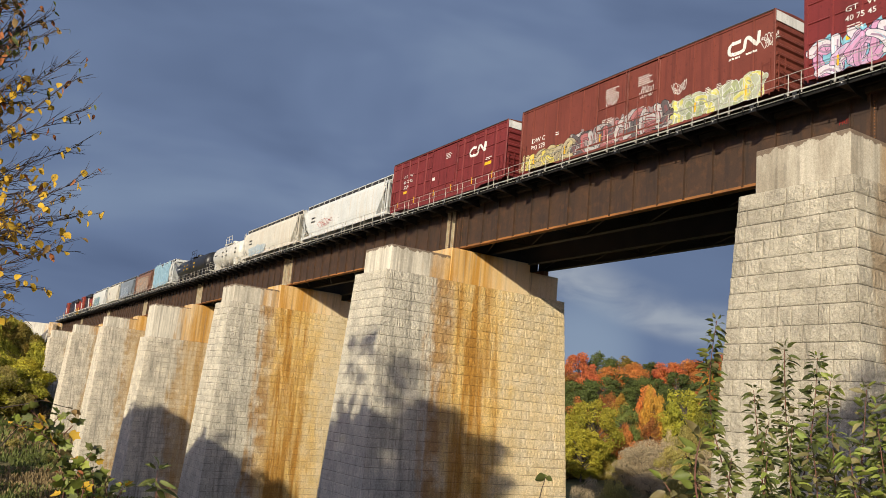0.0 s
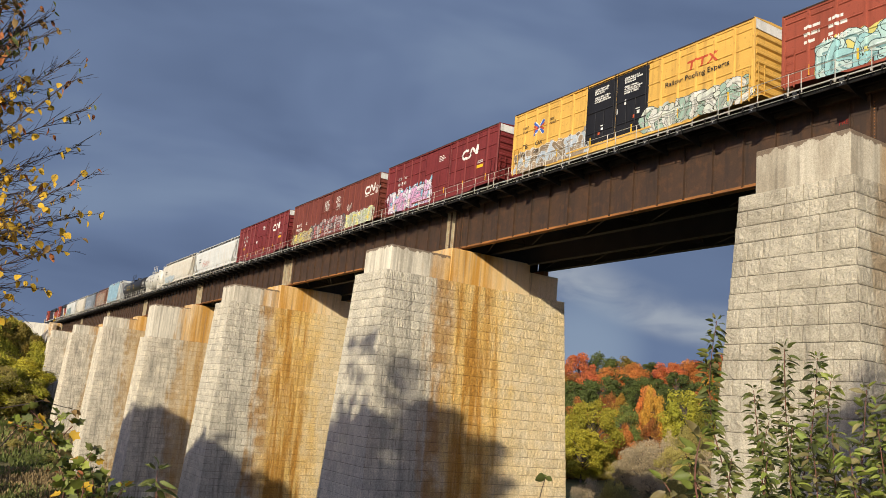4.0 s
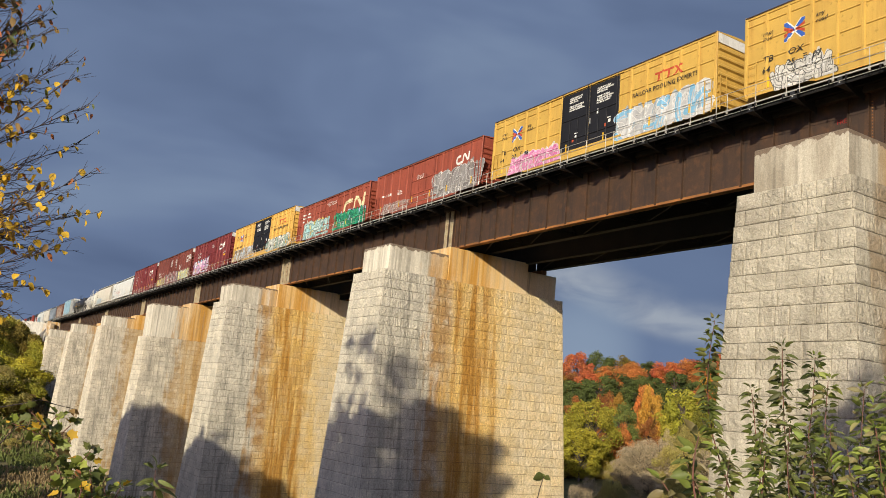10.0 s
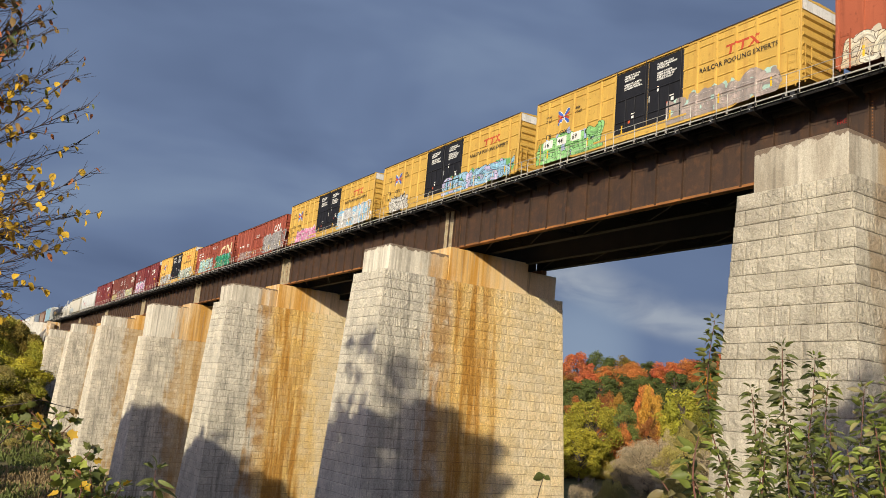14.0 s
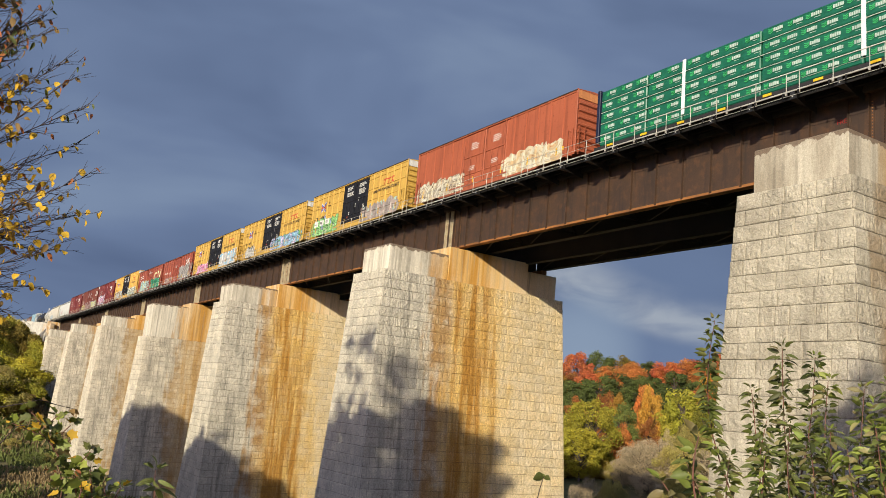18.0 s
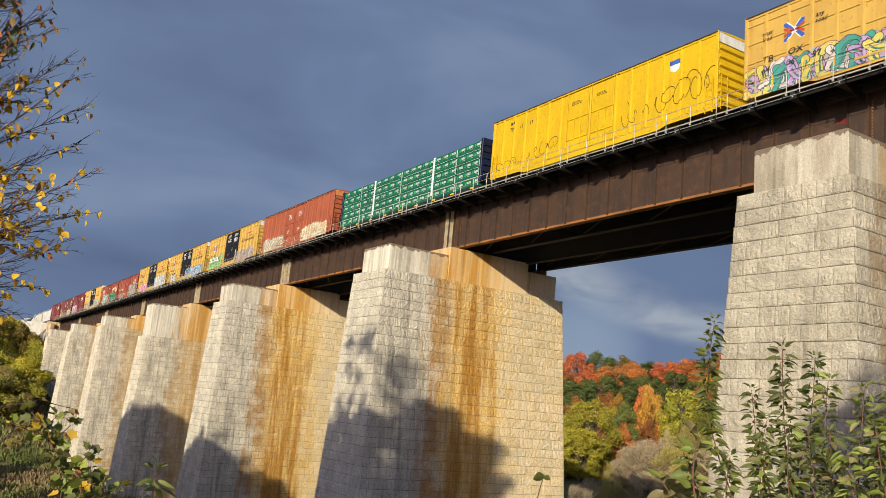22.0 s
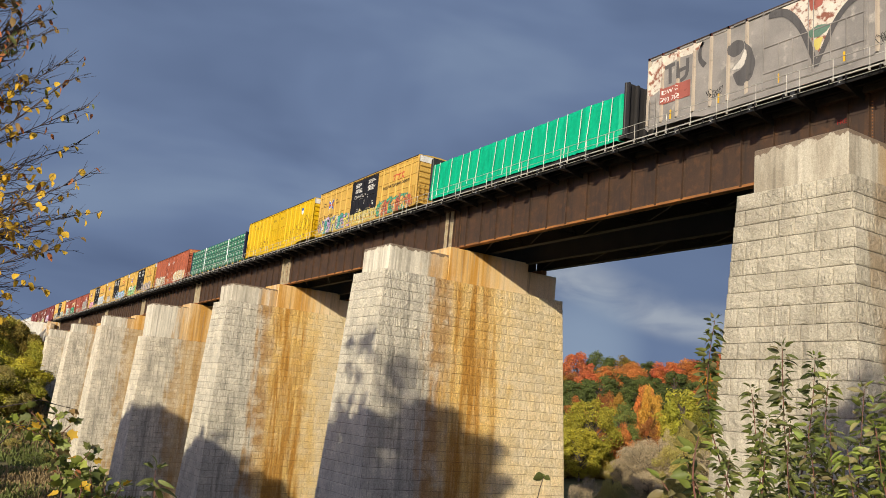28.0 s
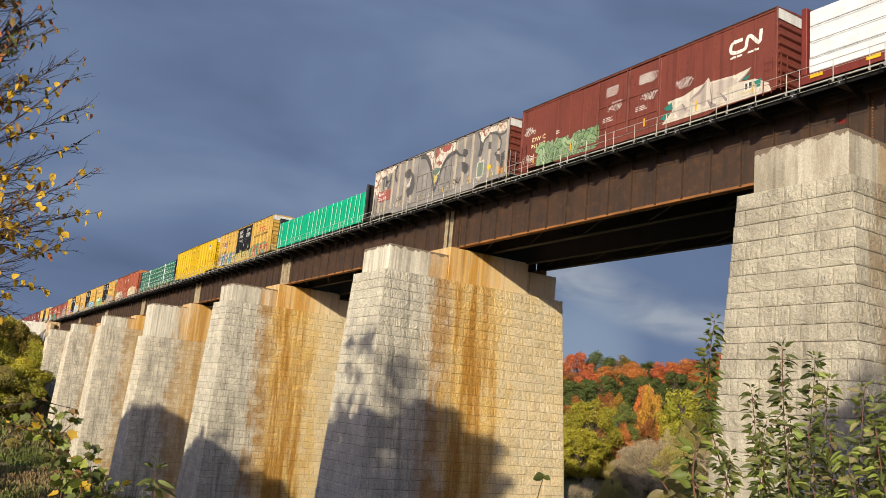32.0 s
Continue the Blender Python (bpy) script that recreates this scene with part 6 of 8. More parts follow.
    patch(peel, 0.001, [(15.6, 4.80), (19.25, 4.80), (19.2, 4.35), (18.6, 4.10), (17.9, 4.35), (17.3, 4.42), (16.6, 4.20), (16.25, 3.6), (16.05, 4.2)])
    line(dk, 0.005, 0.12, [(15.55, 4.75), (15.95, 4.2), (16.1, 3.6), (15.95, 2.9)], 0.5)
    line(dk, 0.006, 0.2, [(16.15, 3.3), (16.4, 3.95), (16.9, 4.25), (17.6, 4.30), (18.2, 4.0), (18.8, 4.0), (19.2, 4.25)], 0.16)
    patch(dk, 0.004, [(16.95, 3.65), (17.3, 3.72), (17.35, 3.2), (17.0, 3.12)])
    line(dk, 0.007, 0.14, [(18.3, 3.9), (18.5, 3.3), (18.3, 2.85), (17.8, 2.75)], 0.1)
    patch(dk, 0.003, [(17.7, 2.8), (18.3, 2.55), (19.2, 2.7), (19.25, 2.0), (18.8, 1.45), (18.4, 2.0)])
    patch(lt, 0.002, [(15.72, 2.52), (16.1, 2.50), (16.62, 2.62), (16.60, 1.35), (16.1, 1.28), (15.70, 1.34)])
    patch(spray((0.19, 0.24, 0.18)), 0.004, [(15.82, 2.42), (16.1, 2.40), (16.52, 2.50), (16.50, 1.45), (16.1, 1.38), (15.80, 1.44)])
    patch(spray((0.52, 0.26, 0.08)), 0.002, [(18.35, 1.7), (18.7, 1.85), (19.25, 1.75), (19.25, 1.15), (18.4, 1.12)])
    patch(YELLOW_TAPE, 0.004, [(17.05, 1.95), (17.45, 2.05), (17.5, 1.75), (17.1, 1.68)])
    scrawl(c, 4.1, 1.5, 0.9, 0.5, BLACK, L, XF, 2)
    scrawl(c, 12.9, 1.4, 0.8, 0.5, BLACK, L, XF, 3)
    ride(c, -222.99, L)


def build_flatcars():
    rng = random.Random(8)
    # centre-beam car with green-wrapped lumber
    front, L, H = -134.09, 23.0, 4.30
    c = thing("lumber_car", "flat car stacked with green-wrapped lumber bundles", "freight car", "cars of the train", loc=(TRACK_X, front - L / 2, RAIL_Z))
    part("deck", Geo().box(-1.45, 1.45, -L / 2, L / 2, 0.66, 0.86, 0.02), CAR_DARK, c)
    part("side_sill", Geo().box(-1.52, -1.46, -L / 2, L / 2, 0.54, 0.84).box(1.46, 1.52, -L / 2, L / 2, 0.54, 0.84), CAR_DARK, c)
    for e in (-1, 1):
        b = part("bulkhead", Geo().box(-1.5, 1.5, e * (L / 2 - 0.15) - 0.12, e * (L / 2 - 0.15) + 0.12, 1.15, H + 0.05, 0.03), CAR_BLUE, c, "navy blue bulkhead")
        for i in range(6):
            part("bulkhead_rib", Geo().box(-1.4, 1.4, e * (L / 2 - 0.02) - 0.06, e * (L / 2 - 0.02) + 0.06, 1.4 + i * 0.48, 1.48 + i * 0.48), CAR_BLUE, b)
    part("centre_beam", Geo().box(-0.06, 0.06, -L / 2 + 0.3, L / 2 - 0.3, 1.15, H - 0.1), CAR_BLUE, c)
    rows, cols = 5, 6
    gaps = [0.32, 4.0, 6.55, 11.3, 16.35, 19.6, 22.7]
    rowh = (H - 0.92) / rows
    for k in range(cols):
        a, b = gaps[k] + 0.04, gaps[k + 1] - 0.04
        for r in range(rows):
            z0 = 0.89 + r * rowh
            for s in (-1, 1):
                x0, x1 = sorted((s * 0.10, s * (1.47 - rng.uniform(0, 0.03))))
                bundle = part("lumber_pack", Geo().box(x0, x1, L / 2 - b, L / 2 - a, z0, z0 + rowh - 0.05, 0.05), WRAP_G, c, "green-wrapped lumber bundle")
            xb = -1.475
            g, gw = Geo(), Geo()
            n = max(1, round((b - a) / 1.1))
            for i in range(n):
                u = a + (i + 0.12 + 0.22 * ((r * 2 + k) % 3) / 2 + rng.uniform(-0.04, 0.04)) * (b - a) / n
                zc = z0 + rowh * 0.5
                for q in range(5):
                    gw.box(xb - 0.004, xb, L / 2 - u - 0.30 - q * 0.105 - 0.085, L / 2 - u - 0.30 - q * 0.105, zc - 0.05 + 0.004 * (q % 2), zc + 0.13 - 0.02 * (q % 3 == 1))
                gw.box(xb - 0.004, xb, L / 2 - u - 0.76, L / 2 - u - 0.44, zc - 0.15, zc - 0.125)
                for dz in (-0.02, 0.06, 0.14):
                    g.prism([(L / 2 - u - 0.26, zc - 0.04 + dz), (L / 2 - u - 0.14, zc - 0.10 + dz), (L / 2 - u - 0.02, zc - 0.04 + dz), (L / 2 - u - 0.02, zc + 0.01 + dz), (L / 2 - u - 0.14, zc - 0.05 + dz), (L / 2 - u - 0.26, zc + 0.01 + dz)], "x", xb - 0.004, xb)
            tagged(part("printed_mark", gw, PRINT_W, c), kind="stuff")
            tagged(part("printed_chevron", g, PRINT_G, c), kind="stuff")
        if k in (1, 3):
            part("torn_wrap", Geo().box(-1.49, -1.40, L / 2 - b - 0.16, L / 2 - b + 0.06, 1.2, H - 0.05, 0.03), WRAP_W, c, "white wrap ends between stacks")
    for i in range(9):
        u = 1.2 + i * 2.6
        part("yellow_winch", Geo().box(-1.56, -1.52, L / 2 - u - 0.35, L / 2 - u + 0.1, 0.70, 0.82), YELLOW_TAPE, c)
    for r in range(rows - 1):
        z = 0.89 + (r + 1) * rowh - 0.025
        part("lumber_edge", Geo().box(-1.465, -1.40, -L / 2 + 0.4, L / 2 - 0.4, z - 0.011, z + 0.011), STRAP, c)
    add_running_gear(c, L)
    ride(c, front, L)
    # tarpaulin-covered load between bulkheads
    front, L, H = -200.1, 21.3, 3.75
    c = thing("tarped_flatcar", "bulkhead flat car with a load under bright green tarpaulin", "freight car", "cars of the train", loc=(TRACK_X, front - L / 2, RAIL_Z))
    part("deck", Geo().box(-1.45, 1.45, -L / 2, L / 2, 0.90, 1.12, 0.02), CAR_DARK, c)
    part("side_sill", Geo().prism([(-L / 2, 1.14), (L / 2, 1.14), (L / 2, 0.9), (L * 0.3, 0.62), (-L * 0.3, 0.62), (-L / 2, 0.9)], "x", -1.54, -1.46), CAR_DARK, c)
    for e in (-1, 1):
        b = part("bulkhead", Geo().box(-1.5, 1.5, e * (L / 2 - 0.25) - 0.08, e * (L / 2 - 0.25) + 0.08, 1.12, 4.25, 0.03), CAR_DARK, c, "black steel bulkhead")
        for x in (-1.4, -0.7, 0, 0.7, 1.4):
            part("bulkhead_rib", Geo().box(x - 0.06, x + 0.06, e * (L / 2 - 0.1) - 0.12, e * (L / 2 - 0.1) + 0.12, 1.12, 4.2), CAR_DARK, b)
    # cloth: one sheet over the load, with folds
    sheet = Geo()
    ny, prof = 150, [(-1.62, 0.80), (-1.57, 1.3), (-1.54, 1.7), (-1.52, 2.2), (-1.53, 2.8), (-1.52, 3.3), (-1.47, 3.62), (-1.2, 3.74), (0, 3.80), (1.2, 3.74), (1.47, 3.62), (1.52, 3.0), (1.53, 2.0), (1.55, 0.80)]
    y0, y1 = -L / 2 + 0.55, L / 2 - 0.45
    for i in range(ny + 1):
        y = y0 + (y1 - y0) * i / ny
        for j, (x, z) in enumerate(prof):
            d = 0.06 * noise.noise((y * 1.9 + z * 0.5, z * 0.35, 4.0)) + 0.05 * noise.noise((y * 4.2 - z * 0.8, z * 0.8, 9.0)) + 0.02 * noise.noise((y * 9.0, z * 2.2, 2.0)) + 0.03 * abs(math.sin(y * math.pi / 1.65))
            sag = 0.04 * noise.noise((y * 0.6, 1.0, 2.0)) - 0.02 * abs(math.sin(y * math.pi / 1.65 * 0.5))
            s = -1 if x < 0 else 1
            sheet.v.append((x + s * d * min(1.0, abs(x)), y, z + (sag if z > 3.2 else 0) + (0.025 * noise.noise((y * 1.3, 7, 7)) if z < 1.1 else 0)))
    w = len(prof)
    sheet.f = [(i * w + j, i * w + j + 1, (i + 1) * w + j + 1, (i + 1) * w + j) for i in range(ny) for j in range(w - 1)]
    sheet.f += [tuple(range(w)), tuple(ny * w + j for j in range(w))[::-1]]
    part("tarpaulin", sheet, TARP, c, "bright green creased tarpaulin", smooth=True)
    for u in (0.9, 1.6, 3.3, 4.8, 5.7, 6.9, 8.9, 10.0, 11.0, 12.0, 12.9, 14.4, 15.4, 16.3, 17.6, 18.4, 19.4, 20.2):
        y, a = L / 2 - u, 0.22 + rng.uniform(-0.12, 0.12)
        st = Geo()
        for p, q in zip(((0.80, a), (1.6, a * 0.8), (2.4, a * 0.45), (3.2, a * 0.15)), ((1.6, a * 0.8), (2.4, a * 0.45), (3.2, a * 0.15), (3.56, 0.0))):
            x = -1.635
            st.add([(x, y + p[1] - 0.018, p[0]), (x, y + p[1] + 0.018, p[0]), (x, y + q[1] + 0.018, q[0]), (x, y + q[1] - 0.018, q[0]),
                    (x + 0.03, y + p[1] - 0.018, p[0]), (x + 0.03, y + p[1] + 0.018, p[0]), (x + 0.03, y + q[1] + 0.018, q[0]), (x + 0.03, y + q[1] - 0.018, q[0])],
                   [(0, 1, 2, 3), (4, 5, 6, 7), (0, 1, 5, 4), (1, 2, 6, 5), (2, 3, 7, 6), (3, 0, 4, 7)])
        part("strap", st, STRAP, c, "flat white strap over the load")
    add_running_gear(c, L)
    ride(c, front, L)
    # white-wrapped lumber on a maroon car
    front, L, H = -264.3, 23.0, 4.2
    c = thing("lumber_car", "maroon flat car stacked with white-wrapped lumber bundles", "freight car", "cars of the train", loc=(TRACK_X, front - L / 2, RAIL_Z))
    part("deck", Geo().box(-1.45, 1.45, -L / 2, L / 2, 0.92, 1.15, 0.02), CAR_MAROON, c)
    part("side_sill", Geo().box(-1.53, -1.46, -L / 2, L / 2, 0.72, 1.13), CAR_MAROON, c)
    for e in (-1, 1):
        part("bulkhead", Geo().box(-1.52, 1.52, e * (L / 2 - 0.15) - 0.14, e * (L / 2 - 0.15) + 0.14, 1.15, H + 0.2, 0.03), CAR_MAROON, c, "maroon bulkhead")
    for k in range(6):
        a, b = 0.4 + k * 3.72, 0.4 + (k + 1) * 3.72 - 0.05
        for r in range(4):
            z0 = 1.18 + r * 0.75
            for s in (-1, 1):
                x0, x1 = sorted((s * 0.1, s * (1.5 - rng.uniform(0, 0.04))))
                part("lumber_pack", Geo().box(x0, x1, L / 2 - b, L / 2 - a, z0, z0 + 0.735, 0.025), WRAP_W, c, "white-wrapped lumber bundle")
    for i in range(5):
        u = 0.6 + i * 2.6
        part("yellow_winch", Geo().box(-1.57, -1.53, L / 2 - u - 0.5, L / 2 - u + 0.1, 0.9, 1.08), YELLOW_TAPE, c)
    for z in (1.9, 2.66, 3.4):
        part("cable", Geo().tube([(-1.55, -L / 2 + 0.5, z), (-1.55, L / 2 - 0.5, z - 0.05)], 0.012, sides=4), BLACK, c)
    add_running_gear(c, L)
    ride(c, front, L)


def hopper(label, front, L, H, m, seed, tag=None):
    c = thing("covered_hopper", label, "freight car", "cars of the train", loc=(TRACK_X, front - L / 2, RAIL_Z))
    h2 = L / 2
    body = Geo()
    # bowed side sheets: a section through the car, drawn out, with sloped ends
    sec = [(-1.45, 1.15), (-1.56, 1.8), (-1.60, 2.7), (-1.56, H - 0.75), (-1.40, H - 0.38), (-0.7, H - 0.10), (0, H - 0.05), (0.7, H - 0.10), (1.40, H - 0.38), (1.56, H - 0.75), (1.60, 2.7), (1.56, 1.8), (1.45, 1.15)]
    w = len(sec)
    for e in (-1, 1):
        for x, z in sec:
            t = smooth(1.15, H - 1.0, z)
            body.v.append((x, e * (h2 - 2.3 + 1.75 * min(1.0, (z - 1.15) / (H - 2.2))), z))
    body.f = [tuple(range(w)), tuple(range(w, 2 * w))[::-1]] + [(j, (j + 1) % w, w + (j + 1) % w, w + j) for j in range(w)]
    part("body", body, m, c)
    part("side_sill", Geo().box(-1.58, -1.46, -h2 + 0.2, h2 - 0.2, 0.98, 1.22, 0.01).box(1.46, 1.58, -h2 + 0.2, h2 - 0.2, 0.98, 1.22, 0.01), m, c)
    part("end_platform", Geo().box(-1.5, 1.5, -h2 + 0.1, -h2 + 2.3, 1.0, 1.08).box(-1.5, 1.5, h2 - 2.3, h2 - 0.1, 1.0, 1.08), m, c)
    for e in (-1, 1):
        for s in (-1, 1):
            part("end_post", Geo().box(s * 1.42 - 0.05, s * 1.42 + 0.05, e * (h2 - 0.45) - 0.06, e * (h2 - 0.45) + 0.06, 1.05, H - 0.5), m, c)
            part("end_brace", Geo().tube([(s * 1.42, e * (h2 - 0.45), 1.2), (s * 1.42, e * (h2 - 1.5), 2.6)], 0.05, sides=4), m, c)
    ladder(c, -1.60, -h2 + 0.75, 0.8, H - 0.3, 0.45, m)
    ladder(c, -1.60, h2 - 0.75, 0.8, H - 0.3, 0.45, m)
    walkm = GALV
    part("roof_walk", Geo().box(-0.95, -0.55, -h2 + 0.3, h2 - 0.3, H + 0.08, H + 0.12).box(0.55, 0.95, -h2 + 0.3, h2 - 0.3, H + 0.08, H + 0.12), walkm, c, "open steel roof walkway")
    n = int(L / 1.3)
    for i in range(n + 1):
        y = -h2 + 0.4 + (L - 0.8) * i / n
        part("walk_support", Geo().box(-1.17, 1.17, y - 0.025, y + 0.025, H - 0.32, H + 0.08), m, c)
    for s in (-1, 1):
        part("walk_skirt", Geo().box(s * 1.13 - 0.01, s * 1.13 + 0.01, -h2 + 0.4, h2 - 0.4, H - 0.28, H + 0.05), CAR_DARK, c, "dark open side of the roof walkway")
        part("walk_rail", Geo().box(s * 1.15 - 0.03, s * 1.15 + 0.03, -h2 + 0.3, h2 - 0.3, H + 0.05, H + 0.11), m, c)
    part("hatch_trough", Geo().box(-0.35, 0.35, -h2 + 1.4, h2 - 1.4, H - 0.06, H + 0.10, 0.04), m, c)
    for i in range(3):
        y = (i - 1) * (L - 6) / 3
        part("outlet_gate", Geo().prism([(y - 1.6, 1.15), (y + 1.6, 1.15), (y + 0.4, 0.45), (y - 0.4, 0.45)], "x", -1.0, 1.0), m, c)
    rng = random.Random(seed)
    bars(c, 2.6, 3.0, 1.1, 0.22, 2, BLACK, L, -1.612, rng)
    if tag:
        for t in tag:
            graffiti(c, *t, L, -1.615, seed)
    add_running_gear(c, L, 2.2)
    ride(c, front, L)


def tank(label, front, L, R, m, seed):
    c = thing("tank_car", label, "freight car", "cars of the train", loc=(TRACK_X, front - L / 2, RAIL_Z))
    zc, h2 = 1.15 + R, L / 2 - 0.9
    prof = [(-h2, 0.02), (-h2 + 0.06, R * 0.45), (-h2 + 0.22, R * 0.75), (-h2 + 0.5, R * 0.94), (-h2 + 0.85, R), (h2 - 0.85, R), (h2 - 0.5, R * 0.94), (h2 - 0.22, R * 0.75), (h2 - 0.06, R * 0.45), (h2, 0.02)]
    part("shell", Geo().lathe(prof, "y", 36, (0, 0, zc)), m, c, smooth=True)
    for e in (-1, 1):
        part("saddle", Geo().box(-1.3, 1.3, e * (L / 2 - 2.6) - 0.3, e * (L / 2 - 2.6) + 0.3, 0.85, 1.7, 0.03), m, c)
        part("end_platform", Geo().box(-1.45, 1.45, e * (L / 2 - 0.6) - 0.5, e * (L / 2 - 0.6) + 0.5, 0.95, 1.06), m, c)
        part("grab_rail", Geo().tube([(-1.45, e * (L / 2 - 0.3), 1.05), (-1.45, e * (L / 2 - 0.3), 2.1), (1.45, e * (L / 2 - 0.3), 2.1), (1.45, e * (L / 2 - 0.3), 1.05)], 0.025), GALV, c)
    part("dome", Geo().lathe([(0, 0.55), (0.35, 0.55), (0.42, 0.5)], "z", 16, (0, 0, zc + R - 0.08)), m, c)
    part("top_platform", Geo().box(-1.1, 1.1, -1.2, 1.2, zc + R * 0.86, zc + R * 0.86 + 0.06), m, c)
    for x in (-1.1, 1.1):
        for z in (0.55, 1.0):
            part("platform_rail", Geo().tube([(x, -1.2, zc + R * 0.86 + z), (x, 1.2, zc + R * 0.86 + z)], 0.025), m, c)
        for y in (-1.2, 0, 1.2):
            part("rail_post", Geo().tube([(x, y, zc + R * 0.86), (x, y, zc + R * 0.86 + 1.0)], 0.025), m, c)
    ladder(c, -R * 0.98, 0.0, 1.0, zc + R * 0.86, 0.45, m)
    rng = random.Random(seed)
    x = -R - 0.005
    bars(c, 2.4, zc + 0.1, 1.3, 0.2, 1, WHITE if m is TANK_B else BLACK, L, x, rng)
    for u in (5.4, 7.0, 10.5):
        bars(c, u, zc + 0.3, 0.6, 0.3, 2, YELLOW_TAPE if m is TANK_B else BLACK, L, x, rng)
    add_running_gear(c, L, 1.9)
    ride(c, front, L)


def locomotive(label, front, L, seed):
    c = thing("locomotive", label, "locomotive", "cars of the train", loc=(TRACK_X, front - L / 2, RAIL_Z))
    h2 = L / 2
    part("frame", Geo().box(-1.5, 1.5, -h2 + 0.4, h2 - 0.4, 1.15, 1.55, 0.03), LOCO_K, c)
    part("hood", Geo().box(-0.95, 0.95, -h2 + 1.6, h2 - 5.4, 1.55, 4.4, 0.12), LOCO_K, c)
    part("hood_band", Geo().box(-0.965, 0.965, -h2 + 1.55, -h2 + 6.5, 1.6, 4.1, 0.05), LOCO_R, c, "red painted hood end")
    cab = part("cab", Geo().box(-1.5, 1.5, h2 - 5.4, h2 - 2.6, 1.55, 4.6, 0.12), LOCO_R, c, "red locomotive cab")
    part("cab_window", Geo().box(-1.52, -1.50, h2 - 5.0, h2 - 3.1, 3.3, 4.1), LOCO_K, cab)
    part("nose", Geo().box(-1.0, 1.0, h2 - 2.6, h2 - 1.0, 1.55, 3.1, 0.15), LOCO_R, c)
    part("hood_stripe", Geo().prism([(-h2 + 6.4, 1.7), (-h2 + 7.6, 1.7), (-h2 + 8.6, 4.2), (-h2 + 7.4, 4.2)], "x", -0.975, -0.955), WHITE, c, "slanted white stripe on the hood")
    part("cab_stripe", Geo().prism([(h2 - 5.2, 1.7), (h2 - 4.5, 1.7), (h2 - 3.9, 3.2), (h2 - 4.6, 3.2)], "x", -1.515, -1.505), WHITE, cab, "white stripe on the cab side")
    part("step_guard", Geo().box(-1.52, -1.46, -h2 + 0.5, -h2 + 0.9, 0.6, 2.2).box(-1.52, -1.46, h2 - 0.9, h2 - 0.5, 0.6, 2.2), YELLOW_TAPE, c, "yellow steps at the locomotive end")
    part("radiator", Geo().box(-1.45, 1.45, -h2 + 2.2, -h2 + 6.4, 3.7, 4.55, 0.1), LOCO_K, c)
    part("dynamic_brake", Geo().box(-1.2, 1.2, -0.5, 2.5, 4.2, 4.65, 0.08), LOCO_K, c)
    part("fuel_tank", Geo().box(-1.35, 1.35, -2.8, 2.6, 0.35, 1.2, 0.15), LOCO_K, c)
    part("walkway_stripe", Geo().box(-1.53, -1.50, -h2 + 0.5, h2 - 0.5, 1.3, 1.42), WHITE, c)
    part("hand_rail", Geo().tube([(-1.45, -h2 + 1.0, 2.55), (-1.45, h2 - 5.6, 2.55)], 0.02), GALV, c)
    add_running_gear(c, L, 3.6)
    ride(c, front, L)


def build_head_of_train():
    locomotive("red and black diesel locomotive at the head of the train", 244.4, 22.6, 1)
    locomotive("red and black diesel locomotive coupled behind the first", 220.5, 18.0, 2)
    hopper("pale cream covered hopper with spray paint", 201.0, 15.6, 4.55, HOP_WHITE, 3, [(3.0, 9.0, 1.4, 2.6, 5, (0.1, 0.1, 0.1), [(0.2, 0.35, 0.25), (0.3, 0.4, 0.5)])])
    hopper("cream covered hopper car near the locomotives", 184.2, 12.2, 4.55, HOP_CREAM, 4)
    hopper("slate grey covered hopper with faded spray paint", 171.4, 12.9, 4.5, HOP_GREY, 5, [(2.5, 8.5, 1.4, 2.8, 5, (0.1, 0.12, 0.16), [(0.32, 0.36, 0.40), (0.25, 0.30, 0.36)])])
    hopper("rusty brown covered hopper with spray paint", 157.9, 13.1, 4.5, HOP_RUST, 6, [(2.5, 10.5, 1.4, 3.2, 6, (0.08, 0.05, 0.04), [(0.42, 0.26, 0.16), (0.36, 0.30, 0.24)])])
    hopper("white covered hopper with large faded blue spray piece", 144.1, 12.8, 4.75, HOP_WHITE, 7, [(1.6, 10.2, 1.4, 4.0, 4, (0.30, 0.45, 0.52), [(0.30, 0.46, 0.54), (0.26, 0.42, 0.52)])])
    tank("glossy black tank car with yellow placards", 130.4, 17.4, 1.50, TANK_B, 8)
    tank("white tank car with a railed top platform", 112.0, 12.9, 1.50, TANK_W, 9)
    hopper("long cream covered hopper with faint spray paint", 98.3, 17.9, 4.45, HOP_CREAM, 10, [(3.0, 8.0, 1.3, 1.9, 5, (0.30, 0.42, 0.52), [(0.42, 0.50, 0.52), (0.50, 0.52, 0.48)])])
    hopper("long pale grey covered hopper with a red tag", 79.7, 18.9, 4.45, HOP_WHITE, 11)
    c = CARS[-1][0]
    scrawl(c, 4.5, 1.7, 3.0, 0.8, spray((0.5, 0.08, 0.05)), 18.9, -1.615, 3)


# distance that the slowing train has run, in metres
def run(t):
    return 10.0033 * t - 0.03276 * t * t - 0.0000128 * t ** 3


def motions():
    for car, middle in CARS:
        walk(car, [(t, pose(TRACK_X, middle + run(t), RAIL_Z)) for t in range(0, 33)])
    # wheels roll as far as the train runs, under a quarter turn a step
    for i, axle in enumerate(WHEELSETS):
        y, z = axle.location.y, axle.location.z
        walk(axle, [(k / 15, pose(0, y, z, rx=-math.degrees(run(k / 15) / 0.475))) for k in range(0, 481)])


